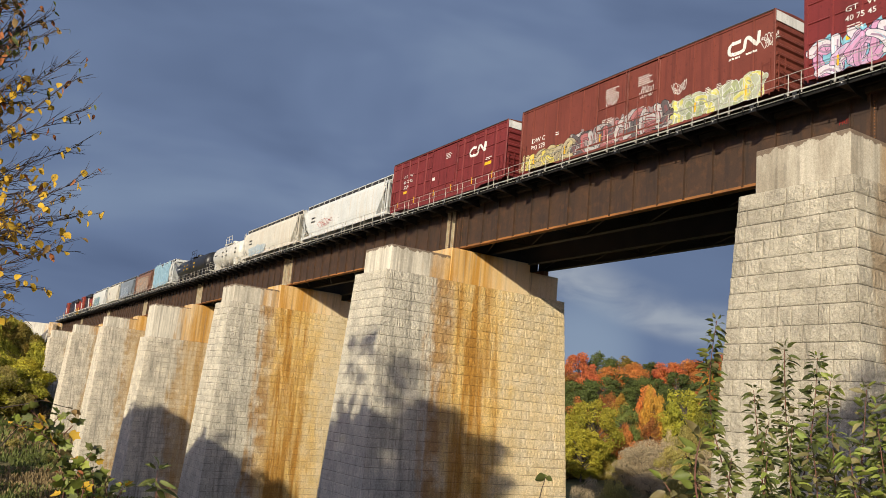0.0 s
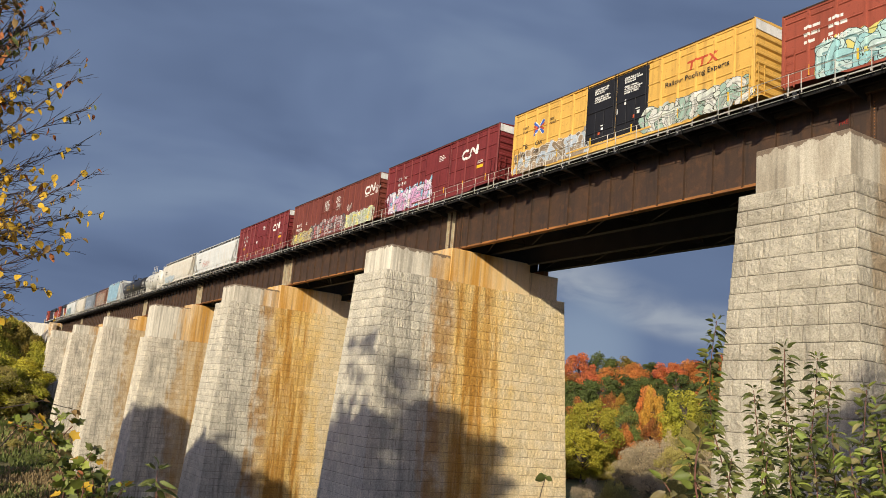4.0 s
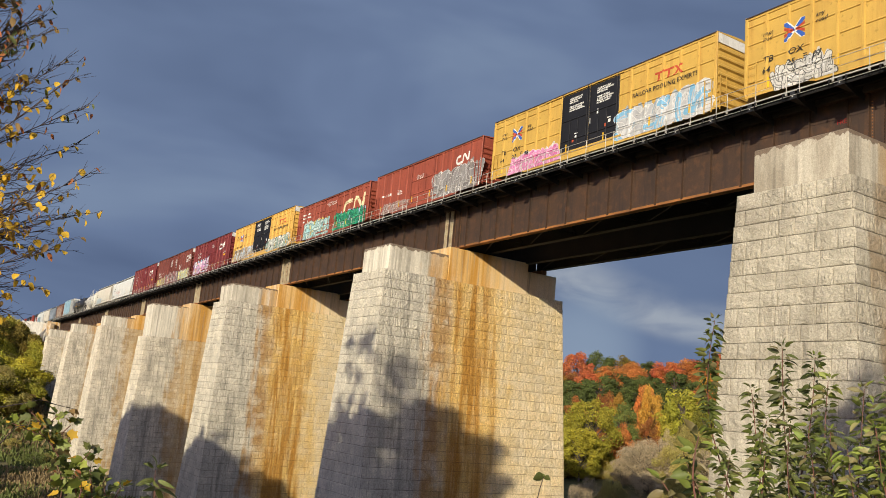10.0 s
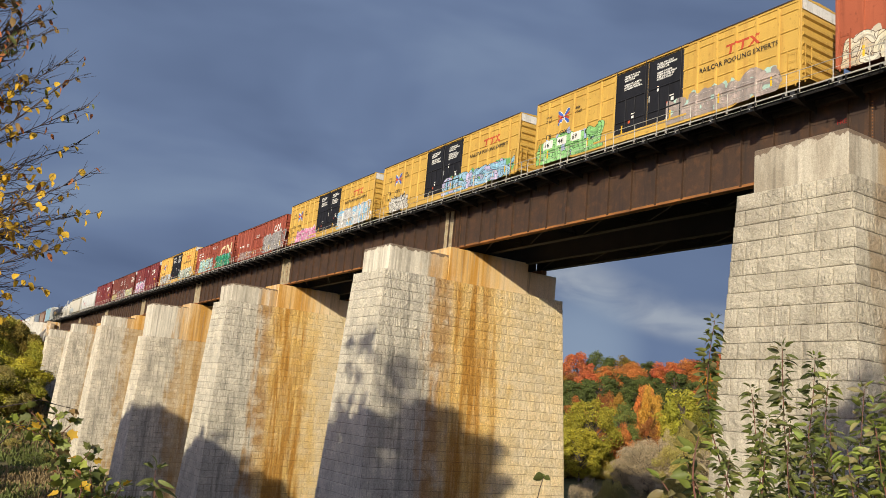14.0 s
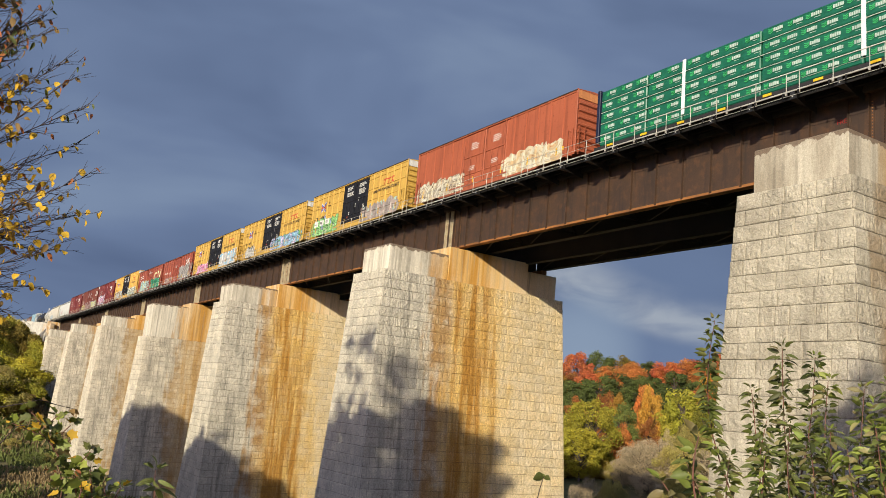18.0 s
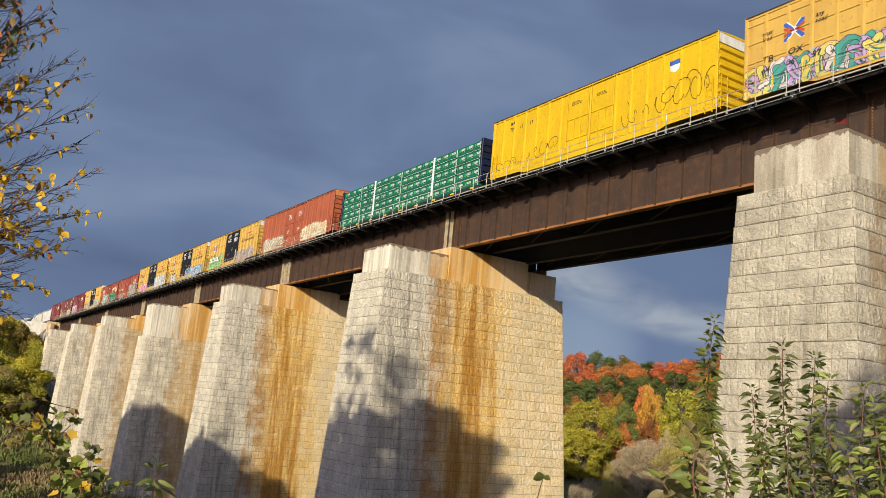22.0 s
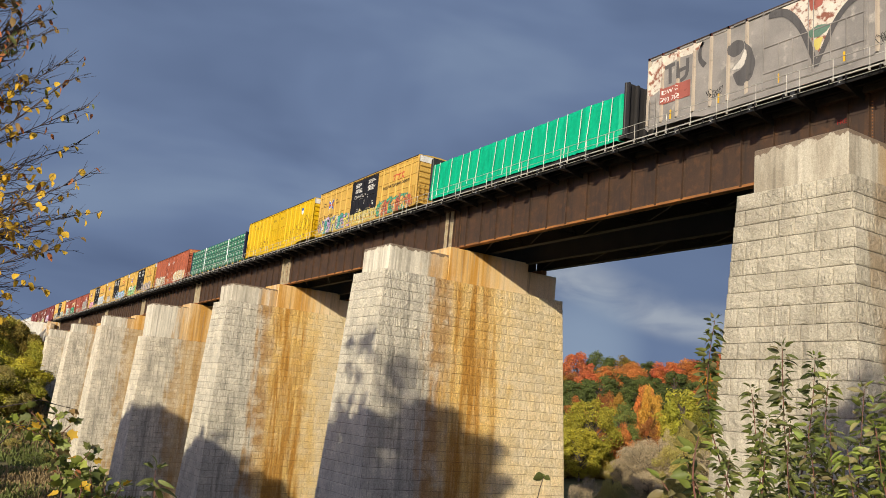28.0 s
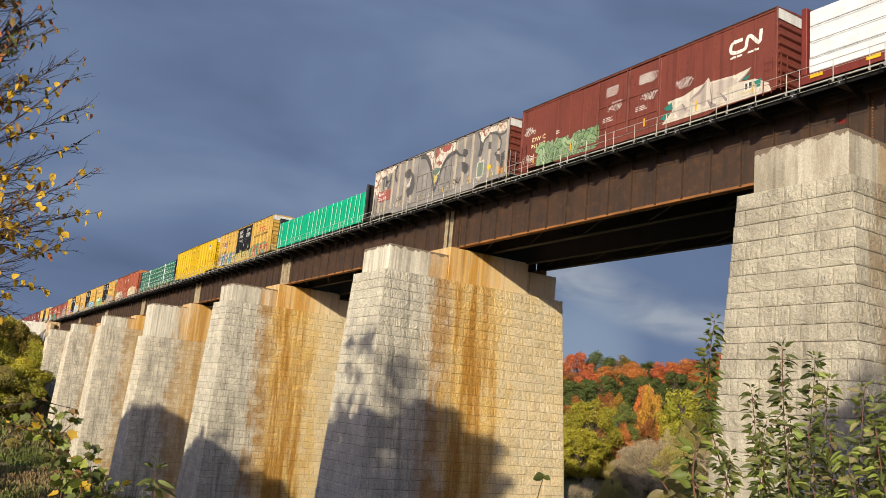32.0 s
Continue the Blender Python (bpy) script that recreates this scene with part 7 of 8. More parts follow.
# ---------------------------------------------------------------- plants
BARK = mat("grey_bark", (0.12, 0.095, 0.075), (0.07, 0.055, 0.045), 3.0, 0.9, bump=0.5, fine=14)
TWIG = mat("dark_twig_bark", (0.055, 0.035, 0.028), (0.035, 0.024, 0.02), 5.0, 0.8, bump=0.1)
RED_STEM = mat("reddish_stem_bark", (0.17, 0.065, 0.04), (0.11, 0.05, 0.035), 5.0, 0.7, bump=0.1)


def foliage(name, c1, c2, leaf=0.35, rv=0.36):
    return mat(name, c1, c2, 0.5, 0.75, bump=0.0, random_value=rv, leaf=leaf)


FOL = {
    "red": foliage("red_foliage", (0.42, 0.092, 0.04), (0.48, 0.165, 0.05)),
    "orange": foliage("orange_foliage", (0.50, 0.15, 0.035), (0.48, 0.22, 0.05)),
    "gold": foliage("golden_foliage", (0.52, 0.27, 0.035), (0.44, 0.26, 0.04)),
    "lime": foliage("yellow_green_foliage", (0.25, 0.255, 0.025), (0.36, 0.315, 0.035)),
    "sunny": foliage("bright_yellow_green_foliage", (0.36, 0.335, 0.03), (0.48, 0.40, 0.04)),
    "green": foliage("dark_green_foliage", (0.085, 0.115, 0.022), (0.125, 0.15, 0.034)),
    "mid": foliage("green_foliage", (0.125, 0.17, 0.035), (0.20, 0.21, 0.045)),
    "brown": foliage("grey_brown_twigs", (0.37, 0.285, 0.175), (0.42, 0.33, 0.19), 0.15),
    "olive": foliage("olive_gold_foliage", (0.22, 0.18, 0.03), (0.36, 0.24, 0.035)),
    "dull": foliage("dull_olive_foliage", (0.30, 0.27, 0.07), (0.37, 0.29, 0.09)),
}


def crown_mesh(name, seed, n, height, width, lobes, size, low=0.25, slim=0.62):
    """A dome of many small lobes of leaf clumps; gaps between the lobes show the shade inside."""
    rg = np.random.RandomState(seed)
    cs = []
    mid, half = height * (low + 0.46 * (1 - low)), height * (1 - low) * 0.5
    while len(cs) < lobes:
        d = rg.normal(size=3)
        d /= np.linalg.norm(d)
        k = 0.50 + 0.42 * rg.rand() ** 0.6
        z = mid + d[2] * half * k
        girth = 1.0 - 0.06 * max(0.0, d[2]) - 0.12 * max(0.0, -d[2])
        rad = width * (0.085 + 0.065 * rg.rand())
        cs.append((d[0] * width * 0.5 * k * girth, d[1] * width * 0.5 * k * girth, z, rad))
    per = n // len(cs)
    vs, fs = [], []
    for cx, cy, cz, rad in cs:
        d = rg.normal(size=(per, 3))
        d[:, 2] += 0.25
        d /= np.linalg.norm(d, axis=1)[:, None]
        k = rad * (0.55 + 0.5 * rg.rand(per) ** 0.6 + 0.4 * (rg.rand(per) > 0.85) * rg.rand(per))[:, None]
        p = d * k * np.array((1.0, 1.0, 0.8)) + (cx, cy, cz)
        nrm = d + rg.normal(scale=0.5, size=(per, 3))
        nrm /= np.linalg.norm(nrm, axis=1)[:, None]
        a = np.cross(nrm, rg.normal(size=(per, 3)))
        a /= np.linalg.norm(a, axis=1)[:, None]
        b = np.cross(nrm, a)
        s = size * (0.55 + 0.9 * rg.rand(per))[:, None]
        bend = nrm * s * 0.22
        quad = np.stack((p - a * s, p - b * s * slim + bend, p + a * s, p + b * s * slim + bend), axis=1).reshape(-1, 3)
        n0 = len(vs)
        vs.extend(map(tuple, quad.tolist()))
        fs.extend((n0 + 4 * i, n0 + 4 * i + 1, n0 + 4 * i + 2, n0 + 4 * i + 3) for i in range(per))
    me = bpy.data.meshes.new(name)
    me.from_pydata(vs, [], fs)
    me.materials.append(FOL["green"])
    me.update()
    return me, cs


def trunk_geo(cs, height, r):
    g = Geo()
    g.tube([(0, 0, -0.4), (0.05, 0.02, height * 0.3), (-0.08, 0.05, height * 0.6), (0.0, 0.0, height * 0.86)], r, r * 0.25, 8)
    for cx, cy, cz, rad in cs:
        z0 = max(height * 0.2, cz - height * 0.22)
        g.tube([(0, 0, z0), (cx * 0.45, cy * 0.45, z0 + (cz - z0) * 0.6), (cx, cy, cz + rad * 0.3)], r * 0.38, r * 0.07, 5)
    return g


TREES = []
for i in range(6):
    H = (12.0, 13.5, 11.0, 14.5, 12.5, 14.0)[i]
    me, cs = crown_mesh("crown", 40 + i, 11000, H, (8.5, 8.0, 9.5, 8.0, 10.0, 8.0)[i], (64, 70, 60, 74, 68, 54)[i], 0.17, (0.20, 0.12, 0.22, 0.15, 0.18, 0.64)[i])
    TREES.append((me, recalc(trunk_geo(cs, H, 0.22).mesh("trunk", BARK)), H))
me, cs = crown_mesh("crown", 61, 15000, 13.0, 8.5, 26, 0.24, 0.16)
TREES.append((me, recalc(trunk_geo(cs, 13.0, 0.22).mesh("trunk", BARK)), 13.0))
SHRUBS = []
for i in range(3):
    me, cs = crown_mesh("crown", 70 + i, 12000, 4.5, 6.0, 44, 0.11, 0.06, 0.16 if i == 0 else 0.4)
    SHRUBS.append((me, recalc(trunk_geo(cs, 4.0, 0.08).mesh("trunk", BARK)), 4.5))


def plant_tree(kind, x, y, height, turn, colour, label, shrub=False, wide=1.0, bury=0.3):
    me, tr, H = (SHRUBS if shrub else TREES)[kind % (3 if shrub else 7)]
    t = thing("shrub" if shrub else "tree", label, "shrub" if shrub else "tree", "shrubs of the valley" if shrub else "trees of the valley", loc=(x, y, ground_z(x, y) - bury))
    s = height / H
    t.rotation_euler = (0, 0, turn)
    for nm, m in (("trunk", tr), ("crown", me)):
        ob = new(nm, m)
        ob.parent = t
        ob.scale = (s * wide, s * wide, s)
        if nm == "crown":
            ob.material_slots[0].link = "OBJECT"
            ob.material_slots[0].material = FOL[colour]
    return t


LABEL = {"red": "maple tree in red autumn leaf", "orange": "tree in bright orange autumn leaf", "gold": "tree in golden autumn leaf", "lime": "broad tree turning yellow-green", "sunny": "broad tree in bright yellow-green leaf",
         "green": "dark green tree on the slope", "mid": "green leafy tree on the slope", "brown": "bare grey-brown shrub in the valley", "dull": "dull olive shrub on the slope", "olive": "broad tree turning olive and gold"}


def build_woods():
    r = random.Random(3)
    # far slope seen between the piers
    named = [(160.9, 184.8, 20.8, "red", 9.5), (153.9, 181.6, 15.8, "orange", 8), (169.5, 183.8, 21.8, "green", 9), (175.6, 180.7, 21.5, "olive", 8.5), (173.3, 174.6, 19.6, "orange", 7),
             (183.8, 178.2, 20.4, "green", 9), (182.7, 170.6, 20.9, "red", 8.5), (186.6, 169.3, 21.6, "orange", 8.8), (192.0, 169.3, 22.2, "red", 8), (196.2, 167.5, 23.0, "green", 10), (196.3, 161.2, 21.7, "green", 10),
             (159.0, 169.0, 17.7, "orange", 7.6), (165.7, 168.1, 16.8, "orange", 7), (153.8, 171.0, 14.8, "red", 7), (172.6, 148.9, 17.6, "orange", 7.5), (171.2, 144.5, 15.5, "gold", 7),
             (139.3, 159.8, 12.1, "green", 10), (146.3, 158.9, 13.1, "green", 10), (152.3, 156.0, 14.0, "green", 10), (152.6, 150.0, 13.9, "green", 9), (159.1, 146.1, 15.4, "green", 9), (153.8, 127.8, 12.9, "green", 9),
             (127.9, 148.5, 7.8, "green", 9), (118.6, 135.4, 6.3, "orange", 6), (127.2, 135.7, 8.3, "orange", 6), (126.4, 130.9, 7.6, "gold", 5), (131.6, 128.6, 11.0, "orange", 5), (127.9, 123.8, 9.3, "gold", 5.6),
             (136.2, 129.6, 9.0, "green", 7), (143.8, 124.2, 11.1, "orange", 6.5), (141.3, 120.9, 8.5, "green", 7), (125.0, 112.2, 10.0, "lime", 9.6), (121.5, 104.1, 5.3, "lime", 6.5), (116.0, 118.8, 5.7, "mid", 5.6),
             (102.2, 112.5, 5.4, "sunny", 9.4), (101.5, 117.0, 1.2, "sunny", 7), (98.6, 111.0, 0.4, "sunny", 8), (110.4, 113.0, 1.2, "orange", 4.6), (115.0, 111.2, 3.0, "orange", 4.2)]
    for i, (x, y, top, c, w) in enumerate(named):
        h = top - ground_z(x, y) + 0.3
        k = i % 5
        plant_tree(k, x, y, h, r.uniform(0, 6.28), c, LABEL[c], wide=w * (1.25 if y > 143 else 1.05) / ((8.5, 8.0, 9.5, 8.0, 10.0)[k] * h / TREES[k][2]))
    # the wood goes on behind the piers and over the brow
    for row in range(7):
        d = 170 + row * 17
        for k in range(15):
            yaw = radians(36.5 + k * 1.05 + r.uniform(-0.4, 0.4))
            if 40.2 < math.degrees(yaw) < 50.6:
                continue
            dd = d + r.uniform(-6, 6)
            x, y = dd * math.sin(yaw), dd * math.cos(yaw)
            c = r.choice(("lime", "mid", "green", "orange") if row < 3 else ("red", "orange", "green", "gold"))
            plant_tree(r.randrange(5), x, y, r.uniform(11.5, 15.0), r.uniform(0, 6.28), c, LABEL[c], wide=r.uniform(0.8, 1.05))
    for d in (205, 222):
        for k in range(9):
            yaw = radians(40.8 + k * 1.15 + r.uniform(-0.3, 0.3))
            x, y = d * math.sin(yaw), d * math.cos(yaw)
            plant_tree(r.randrange(5), x, y, 8.5, r.uniform(0, 6.28), "green", LABEL["green"], wide=1.2)
    for k in range(48):
        yaw = radians(44.6 + r.uniform(0, 8) if k % 2 else 40.0 + r.uniform(0, 8))
        dd = r.uniform(142, 156) if k % 2 else r.uniform(150, 157)
        c = r.choice(("brown", "brown", "brown", "dull") if yaw > radians(43.4) else ("lime", "dull", "olive"))
        plant_tree(0 if c == "brown" else 1, dd * math.sin(yaw), dd * math.cos(yaw), r.uniform(4.5, 8.5) if k % 2 else r.uniform(3.0, 5.5), r.uniform(0, 6.28), c, LABEL[c].replace("broad tree", "leafy shrub on the slope"), True, r.uniform(0.8, 1.1))
    # grey thicket and pale bushes at the foot of the wood
    for x, y, top, c, w in ((108.6, 103.4, -1.6, "brown", 4), (111.4, 102.4, -0.2, "brown", 3.4), (110.2, 100.4, -2.0, "brown", 3.6), (112.8, 104.6, 0.9, "brown", 3.2), (113.5, 101.2, 1.7, "dull", 7), (112.3, 96.4, 1.0, "dull", 6), (103.4, 94.4, -1.9, "dull", 7), (104.2, 101.8, -2.6, "brown", 3.6), (106.4, 101.2, -1.6, "brown", 3.6), (99.6, 102.2, -5.0, "brown", 3.6), (102.0, 101.0, -3.6, "brown", 3.4),
                            (80.6, 88.9, -6.7, "brown", 6), (80.3, 83.7, -6.7, "dull", 5), (98.4, 94.8, -5.9, "brown", 6), (87.7, 78.9, -5.3, "dull", 6), (69.6, 78.6, -7.8, "brown", 5), (73.4, 75.0, -7.1, "dull", 5), (77.0, 71.3, -6.5, "dull", 5)):
        h = top - ground_z(x, y) + 0.3
        plant_tree(0 if c == "brown" else 2, x, y, h, r.uniform(0, 6.28), c, LABEL[c], True, w / (6.0 * h / 4.5))
    # far bank by the abutment
    for k in range(60):
        y = r.uniform(186, 244)
        x = r.uniform(-2, 0.108 * y - 3.0)
        c = r.choice(("lime", "sunny", "dull", "dull", "lime"))
        plant_tree(r.randrange(1, 3), x, y, max(2.0, min(10.0, 0.052 * y - 0.8 - max(0.0, x - 0.06 * y) * 0.8 - ground_z(x, y) - r.uniform(0, 3.5))), r.uniform(0, 6.28), c, LABEL[c], True, r.uniform(1.0, 1.4))
    for k in range(26):
        y = r.uniform(212, 246)
        f = r.uniform(0.045, 0.112)
        c = r.choice(("lime", "sunny", "dull", "lime", "olive"))
        plant_tree(1 + k % 2, f * y, y, max(2.5, y * min(0.061, 0.061 - 1.0 * max(0.0, f - 0.092)) - r.uniform(0, 2.0) - ground_z(f * y, y)), r.uniform(0, 6.28), c, LABEL[c].replace("tree", "shrub"), True, 0.6)
    for k in range(14):
        x, y = r.uniform(-30, 20), r.uniform(262, 320)
        c = r.choice(("mid", "lime", "green", "lime"))
        plant_tree(r.randrange(5), x, y, r.uniform(7, 11), r.uniform(0, 6.28), c, LABEL[c])
    for k in range(16):
        x, y = r.uniform(4, 24), r.uniform(150, 205)
        c = r.choice(("dull", "brown", "mid"))
        plant_tree(r.randrange(3), x, y, r.uniform(1.2, 2.6), r.uniform(0, 6.28), c, LABEL[c], True, 1.2)
    # tall trees on the near bank whose shadows fall on the piers
    for x, y, top, k, w in SHADE_TREES:
        plant_tree(k, x, y, top - ground_z(x, y), k * 1.3, "mid", "tall green tree on the near bank", wide=w)
    bank_tree(-13.0, [(-13.2, 17.6, 2.1), (-15.5, 17.0, 2.4), (-11.9, 16.4, 1.4)], [(-13.1, 20.6, 0.7), (-14.8, 20.4, 1.1)], 300)
    bank_tree(17.0, [(15.4, 19.7, 1.0), (16.7, 19.4, 1.0), (13.0, 19.6, 0.9), (14.2, 18.6, 1.1), (12.9, 17.6, 1.0), (15.6, 18.0, 1.5), (17.6, 17.6, 1.3), (19.4, 16.8, 1.4), (13.0, 15.6, 1.3), (14.6, 15.4, 1.6), (17.5, 15.0, 2.2)],
              [(18.2, 21.7, 0.6), (19.2, 20.6, 0.55), (18.1, 20.5, 0.45), (19.8, 19.0, 0.6), (18.2, 18.9, 0.5)], 301)
    bank_tree(23.0, [(21.2, 16.3, 1.3), (22.9, 16.4, 1.2), (24.8, 15.7, 1.3), (21.4, 14.0, 2.0), (23.8, 13.6, 2.2), (26.2, 13.6, 2.3)],
              [(20.6, 22.2, 0.7), (22.3, 21.8, 0.9), (23.6, 22.0, 0.6), (23.4, 20.0, 0.7), (21.3, 20.0, 0.5), (20.6, 20.9, 0.6), (24.4, 17.6, 0.5), (20.6, 18.2, 0.5), (23.0, 17.9, 0.3)], 302)
    bank_tree(52.0, [(52.2, 12.4, 1.4), (50.9, 12.2, 1.2), (54.2, 11.8, 1.5), (49.6, 11.4, 1.4), (48.2, 11.2, 1.3), (46.8, 11.0, 1.5), (52.4, 9.6, 2.2), (49.2, 8.8, 2.2), (56.0, 10.4, 2.2), (58.4, 8.6, 2.6)],
              [(51.5, 14.0, 0.6), (53.6, 13.6, 0.6), (55.4, 12.9, 0.6), (49.4, 13.1, 0.5), (47.6, 12.6, 0.5)], 303)
    bank_tree(84.0, [(81.2, 15.2, 1.5), (83.2, 14.4, 1.5), (85.2, 13.4, 1.5), (87.4, 12.8, 1.6), (89.8, 12.0, 1.6), (80.0, 14.2, 1.5), (82.0, 12.0, 2.4), (86.0, 10.6, 2.4), (90.4, 9.6, 2.4), (93.0, 7.6, 2.6)],
              [(82.4, 16.7, 0.6), (84.6, 15.8, 0.6), (87.2, 14.6, 0.6), (80.0, 16.2, 0.7)], 304)
    # wood behind the camera and along the valley
    for k in range(34):
        a = radians(r.uniform(95, 330))
        d = r.uniform(45, 130)
        x, y = d * math.sin(a), d * math.cos(a)
        if abs(x - 32) < 16 or (x < -5 and -30 < y < 130):
            continue
        c = r.choice(("mid", "green", "gold", "orange", "lime"))
        plant_tree(r.randrange(5), x, y, r.uniform(9, 14), r.uniform(0, 6.28), c, LABEL[c])


SHADE_TREES = [(-30.0, -29.0, 26.1, 5, 0.6), (-20.0, 125.0, 3.5, 6, 0.9), (-24.0, 116.0, 4.0, 6, 0.9),
               (-15.0, 139.0, -1.2, 1, 1.1), (-16.0, 131.0, -0.6, 3, 1.1), (-15.0, 122.0, -1.0, 2, 1.1), (-16.0, 112.0, -0.4, 1, 1.1), (-15.0, 102.0, -1.2, 3, 1.1)]   # x, y, top, kind, width
def bank_tree(y0, top, fringe, seed):
    """A wide tree at x = -15: clumps of the crown as (along, height, radius), each on a limb of its own, filled below, with loose sprays."""
    clumps = [(y, z - 1.76, rad, 1) for y, z, rad in top] + [(y, z - 1.76, rad, 0.4) for y, z, rad in fringe]
    for y, z, rad in top:
        if rad > 1.4:
            clumps += [(y, z - 4.4, rad * 1.2, 1), (y, z - 7.0, rad * 1.35, 1)]
    rg = np.random.RandomState(seed)
    z0 = ground_z(-15.0, y0)
    t = thing("tree", "broad green tree on the near bank", "tree", "trees of the valley", loc=(-15.0, y0, z0))
    g = Geo()
    g.tube([(0, 0, -0.5), (0.1, 0.1, 4.0), (0, 0, 9.0), (0, 0, 13.0)], 0.38, 0.12, 9)
    vs, fs = [], []
    for y, z, rad, full in clumps:
        c = np.array((rg.uniform(-0.8, 0.8), y - y0, z - z0))
        g.tube([(0, 0, max(3.0, c[2] * 0.55)), (c[0] * 0.5, c[1] * 0.55, c[2] * 0.85), tuple(c)], 0.13 if full == 1 else 0.035, 0.03 if full == 1 else 0.008, 6)
        # each clump is a dozen or so sprays of leaves with gaps between them
        sprays = max(5, int(13 * rad * full))
        for _ in range(sprays):
            d = rg.normal(size=3)
            d /= np.linalg.norm(d)
            q = c + d * rad * (0.35 + 0.62 * rg.rand())
            sr = (0.28 + 0.22 * rg.rand()) * max(0.7, min(rad, 1.6)) * (1.0 if full == 1 else 1.5)
            n = int((150 if full == 1 else 40) * sr * sr / 0.16)
            p = rg.normal(size=(n, 3)) * sr * (0.52 if full == 1 else 0.62) + q
            a = rg.normal(size=(n, 3))
            a /= np.linalg.norm(a, axis=1)[:, None]
            b = np.cross(a, rg.normal(size=(n, 3)))
            b /= np.linalg.norm(b, axis=1)[:, None]
            s = 0.10 * (0.6 + 0.8 * rg.rand(n))[:, None]
            quad = np.stack((p - a * s, p - b * s * 0.6, p + a * s, p + b * s * 0.6), axis=1).reshape(-1, 3)
            k = len(vs)
            vs.extend(map(tuple, quad.tolist()))
            fs.extend((k + 4 * i, k + 4 * i + 1, k + 4 * i + 2, k + 4 * i + 3) for i in range(n))
    part("trunk", g, BARK, t)
    me = bpy.data.meshes.new("crown")
    me.from_pydata(vs, [], fs)
    me.materials.append(FOL["mid"])
    part("crown", me, None, t)


def build_grass():
    """Tall autumn grass on the far slope and around the pier feet."""
    r = random.Random(21)
    for tone, c1, c2, n in (("green", (0.11, 0.14, 0.03), (0.16, 0.17, 0.045), 7600), ("straw", (0.30, 0.22, 0.10), (0.22, 0.15, 0.07), 5200)):
        g = Geo()
        for _ in range(n):
            x, y = r.uniform(1, 27), r.uniform(104, 232)
            if noise.noise((x * 0.09, y * 0.06, 5 if tone == "green" else 6)) < -0.05:
                continue
            z = ground_z(x, y) - 0.05
            for k in range(3):
                a, h, w = r.uniform(0, 6.28), r.uniform(0.4, 1.1), r.uniform(0.10, 0.22)
                dx, dy = math.cos(a) * w, math.sin(a) * w
                lx, ly = r.uniform(-0.3, 0.3), r.uniform(-0.3, 0.3)
                g.add([(x - dx, y - dy, z), (x + dx, y + dy, z), (x + lx + dx * 0.5, y + ly + dy * 0.5, z + h), (x + lx - dx * 0.3, y + ly, z + h * 0.9)], [(0, 1, 2, 3)])
        ob = new("grass", g.mesh("grass", foliage(tone + "_grass_blades", c1, c2, 0.3)))
        tagged(ob, "tall %s autumn grass on the valley slope" % tone, "grass", kind="stuff")


def leaf_mesh(name, material, length, width, fold=0.25, curl=0.2, n=5):
    vs, fs = [], []
    for i in range(n + 1):
        t = i / n
        w = width * 0.5 * math.sin(math.pi * min(1.0, t ** 0.75)) ** 0.8 if 0 < i < n else 0.001
        z = -curl * length * t * t
        vs += [(-w, t * length, z + fold * w), (0, t * length, z), (w, t * length, z + fold * w)]
    for i in range(n):
        for k in (0, 1):
            a = i * 3 + k
            fs.append((a, a + 1, a + 4, a + 3))
    me = bpy.data.meshes.new(name)
    me.from_pydata(vs, [], fs)
    me.materials.append(material)
    me.polygons.foreach_set("use_smooth", [True] * len(fs))
    me.update()
    return me


def lobed_mesh(name, material):
    """A folded leaf with three pointed lobes."""
    half = [(0.0, 0.0), (0.20, 0.02), (0.42, 0.20), (0.30, 0.36), (0.46, 0.62), (0.22, 0.66), (0.10, 0.84), (0.0, 1.0)]
    vs = [(0.0, y, -0.12 * y * y) for x, y in half]
    fs = []
    n = len(half)
    for s in (-1, 1):
        k = len(vs)
        vs += [(s * x * 0.9, y, 0.30 * x - 0.15 * y * y) for x, y in half]
        fs += [(i, i + 1, k + i + 1, k + i)[::s] for i in range(1, n - 2)] + [(0, 1, k + 1)[::s], (n - 2, n - 1, k + n - 2)[::s]]
    me = bpy.data.meshes.new(name)
    me.from_pydata(vs, [], fs)
    me.materials.append(material)
    me.update()
    return me


LEAF_GREEN = mat("shrub_leaf_green", (0.14, 0.19, 0.026), (0.235, 0.25, 0.05), 9.0, 0.58, bump=0.12, fine=60, random_value=0.32, leaf=0.28)
LEAF_DARK = mat("shrub_leaf_dark", (0.080, 0.110, 0.020), (0.145, 0.15, 0.038), 9.0, 0.58, bump=0.12, fine=60, random_value=0.35, leaf=0.25)
LEAF_OLIVE = mat("shrub_leaf_olive", (0.27, 0.25, 0.10), (0.20, 0.15, 0.06), 9.0, 0.5, bump=0.12, fine=60, random_value=0.3, leaf=0.28)
LEAF_YELLOW = foliage("yellow_leaf", (0.72, 0.46, 0.04), (0.58, 0.33, 0.03), 0.35, 0.2)
LEAF_BROWN = foliage("browning_leaf", (0.22, 0.13, 0.04), (0.15, 0.10, 0.035), 0.3, 0.25)
LEAF_ORANGE = foliage("orange_leaf", (0.40, 0.13, 0.04), (0.30, 0.10, 0.03), 0.3, 0.2)


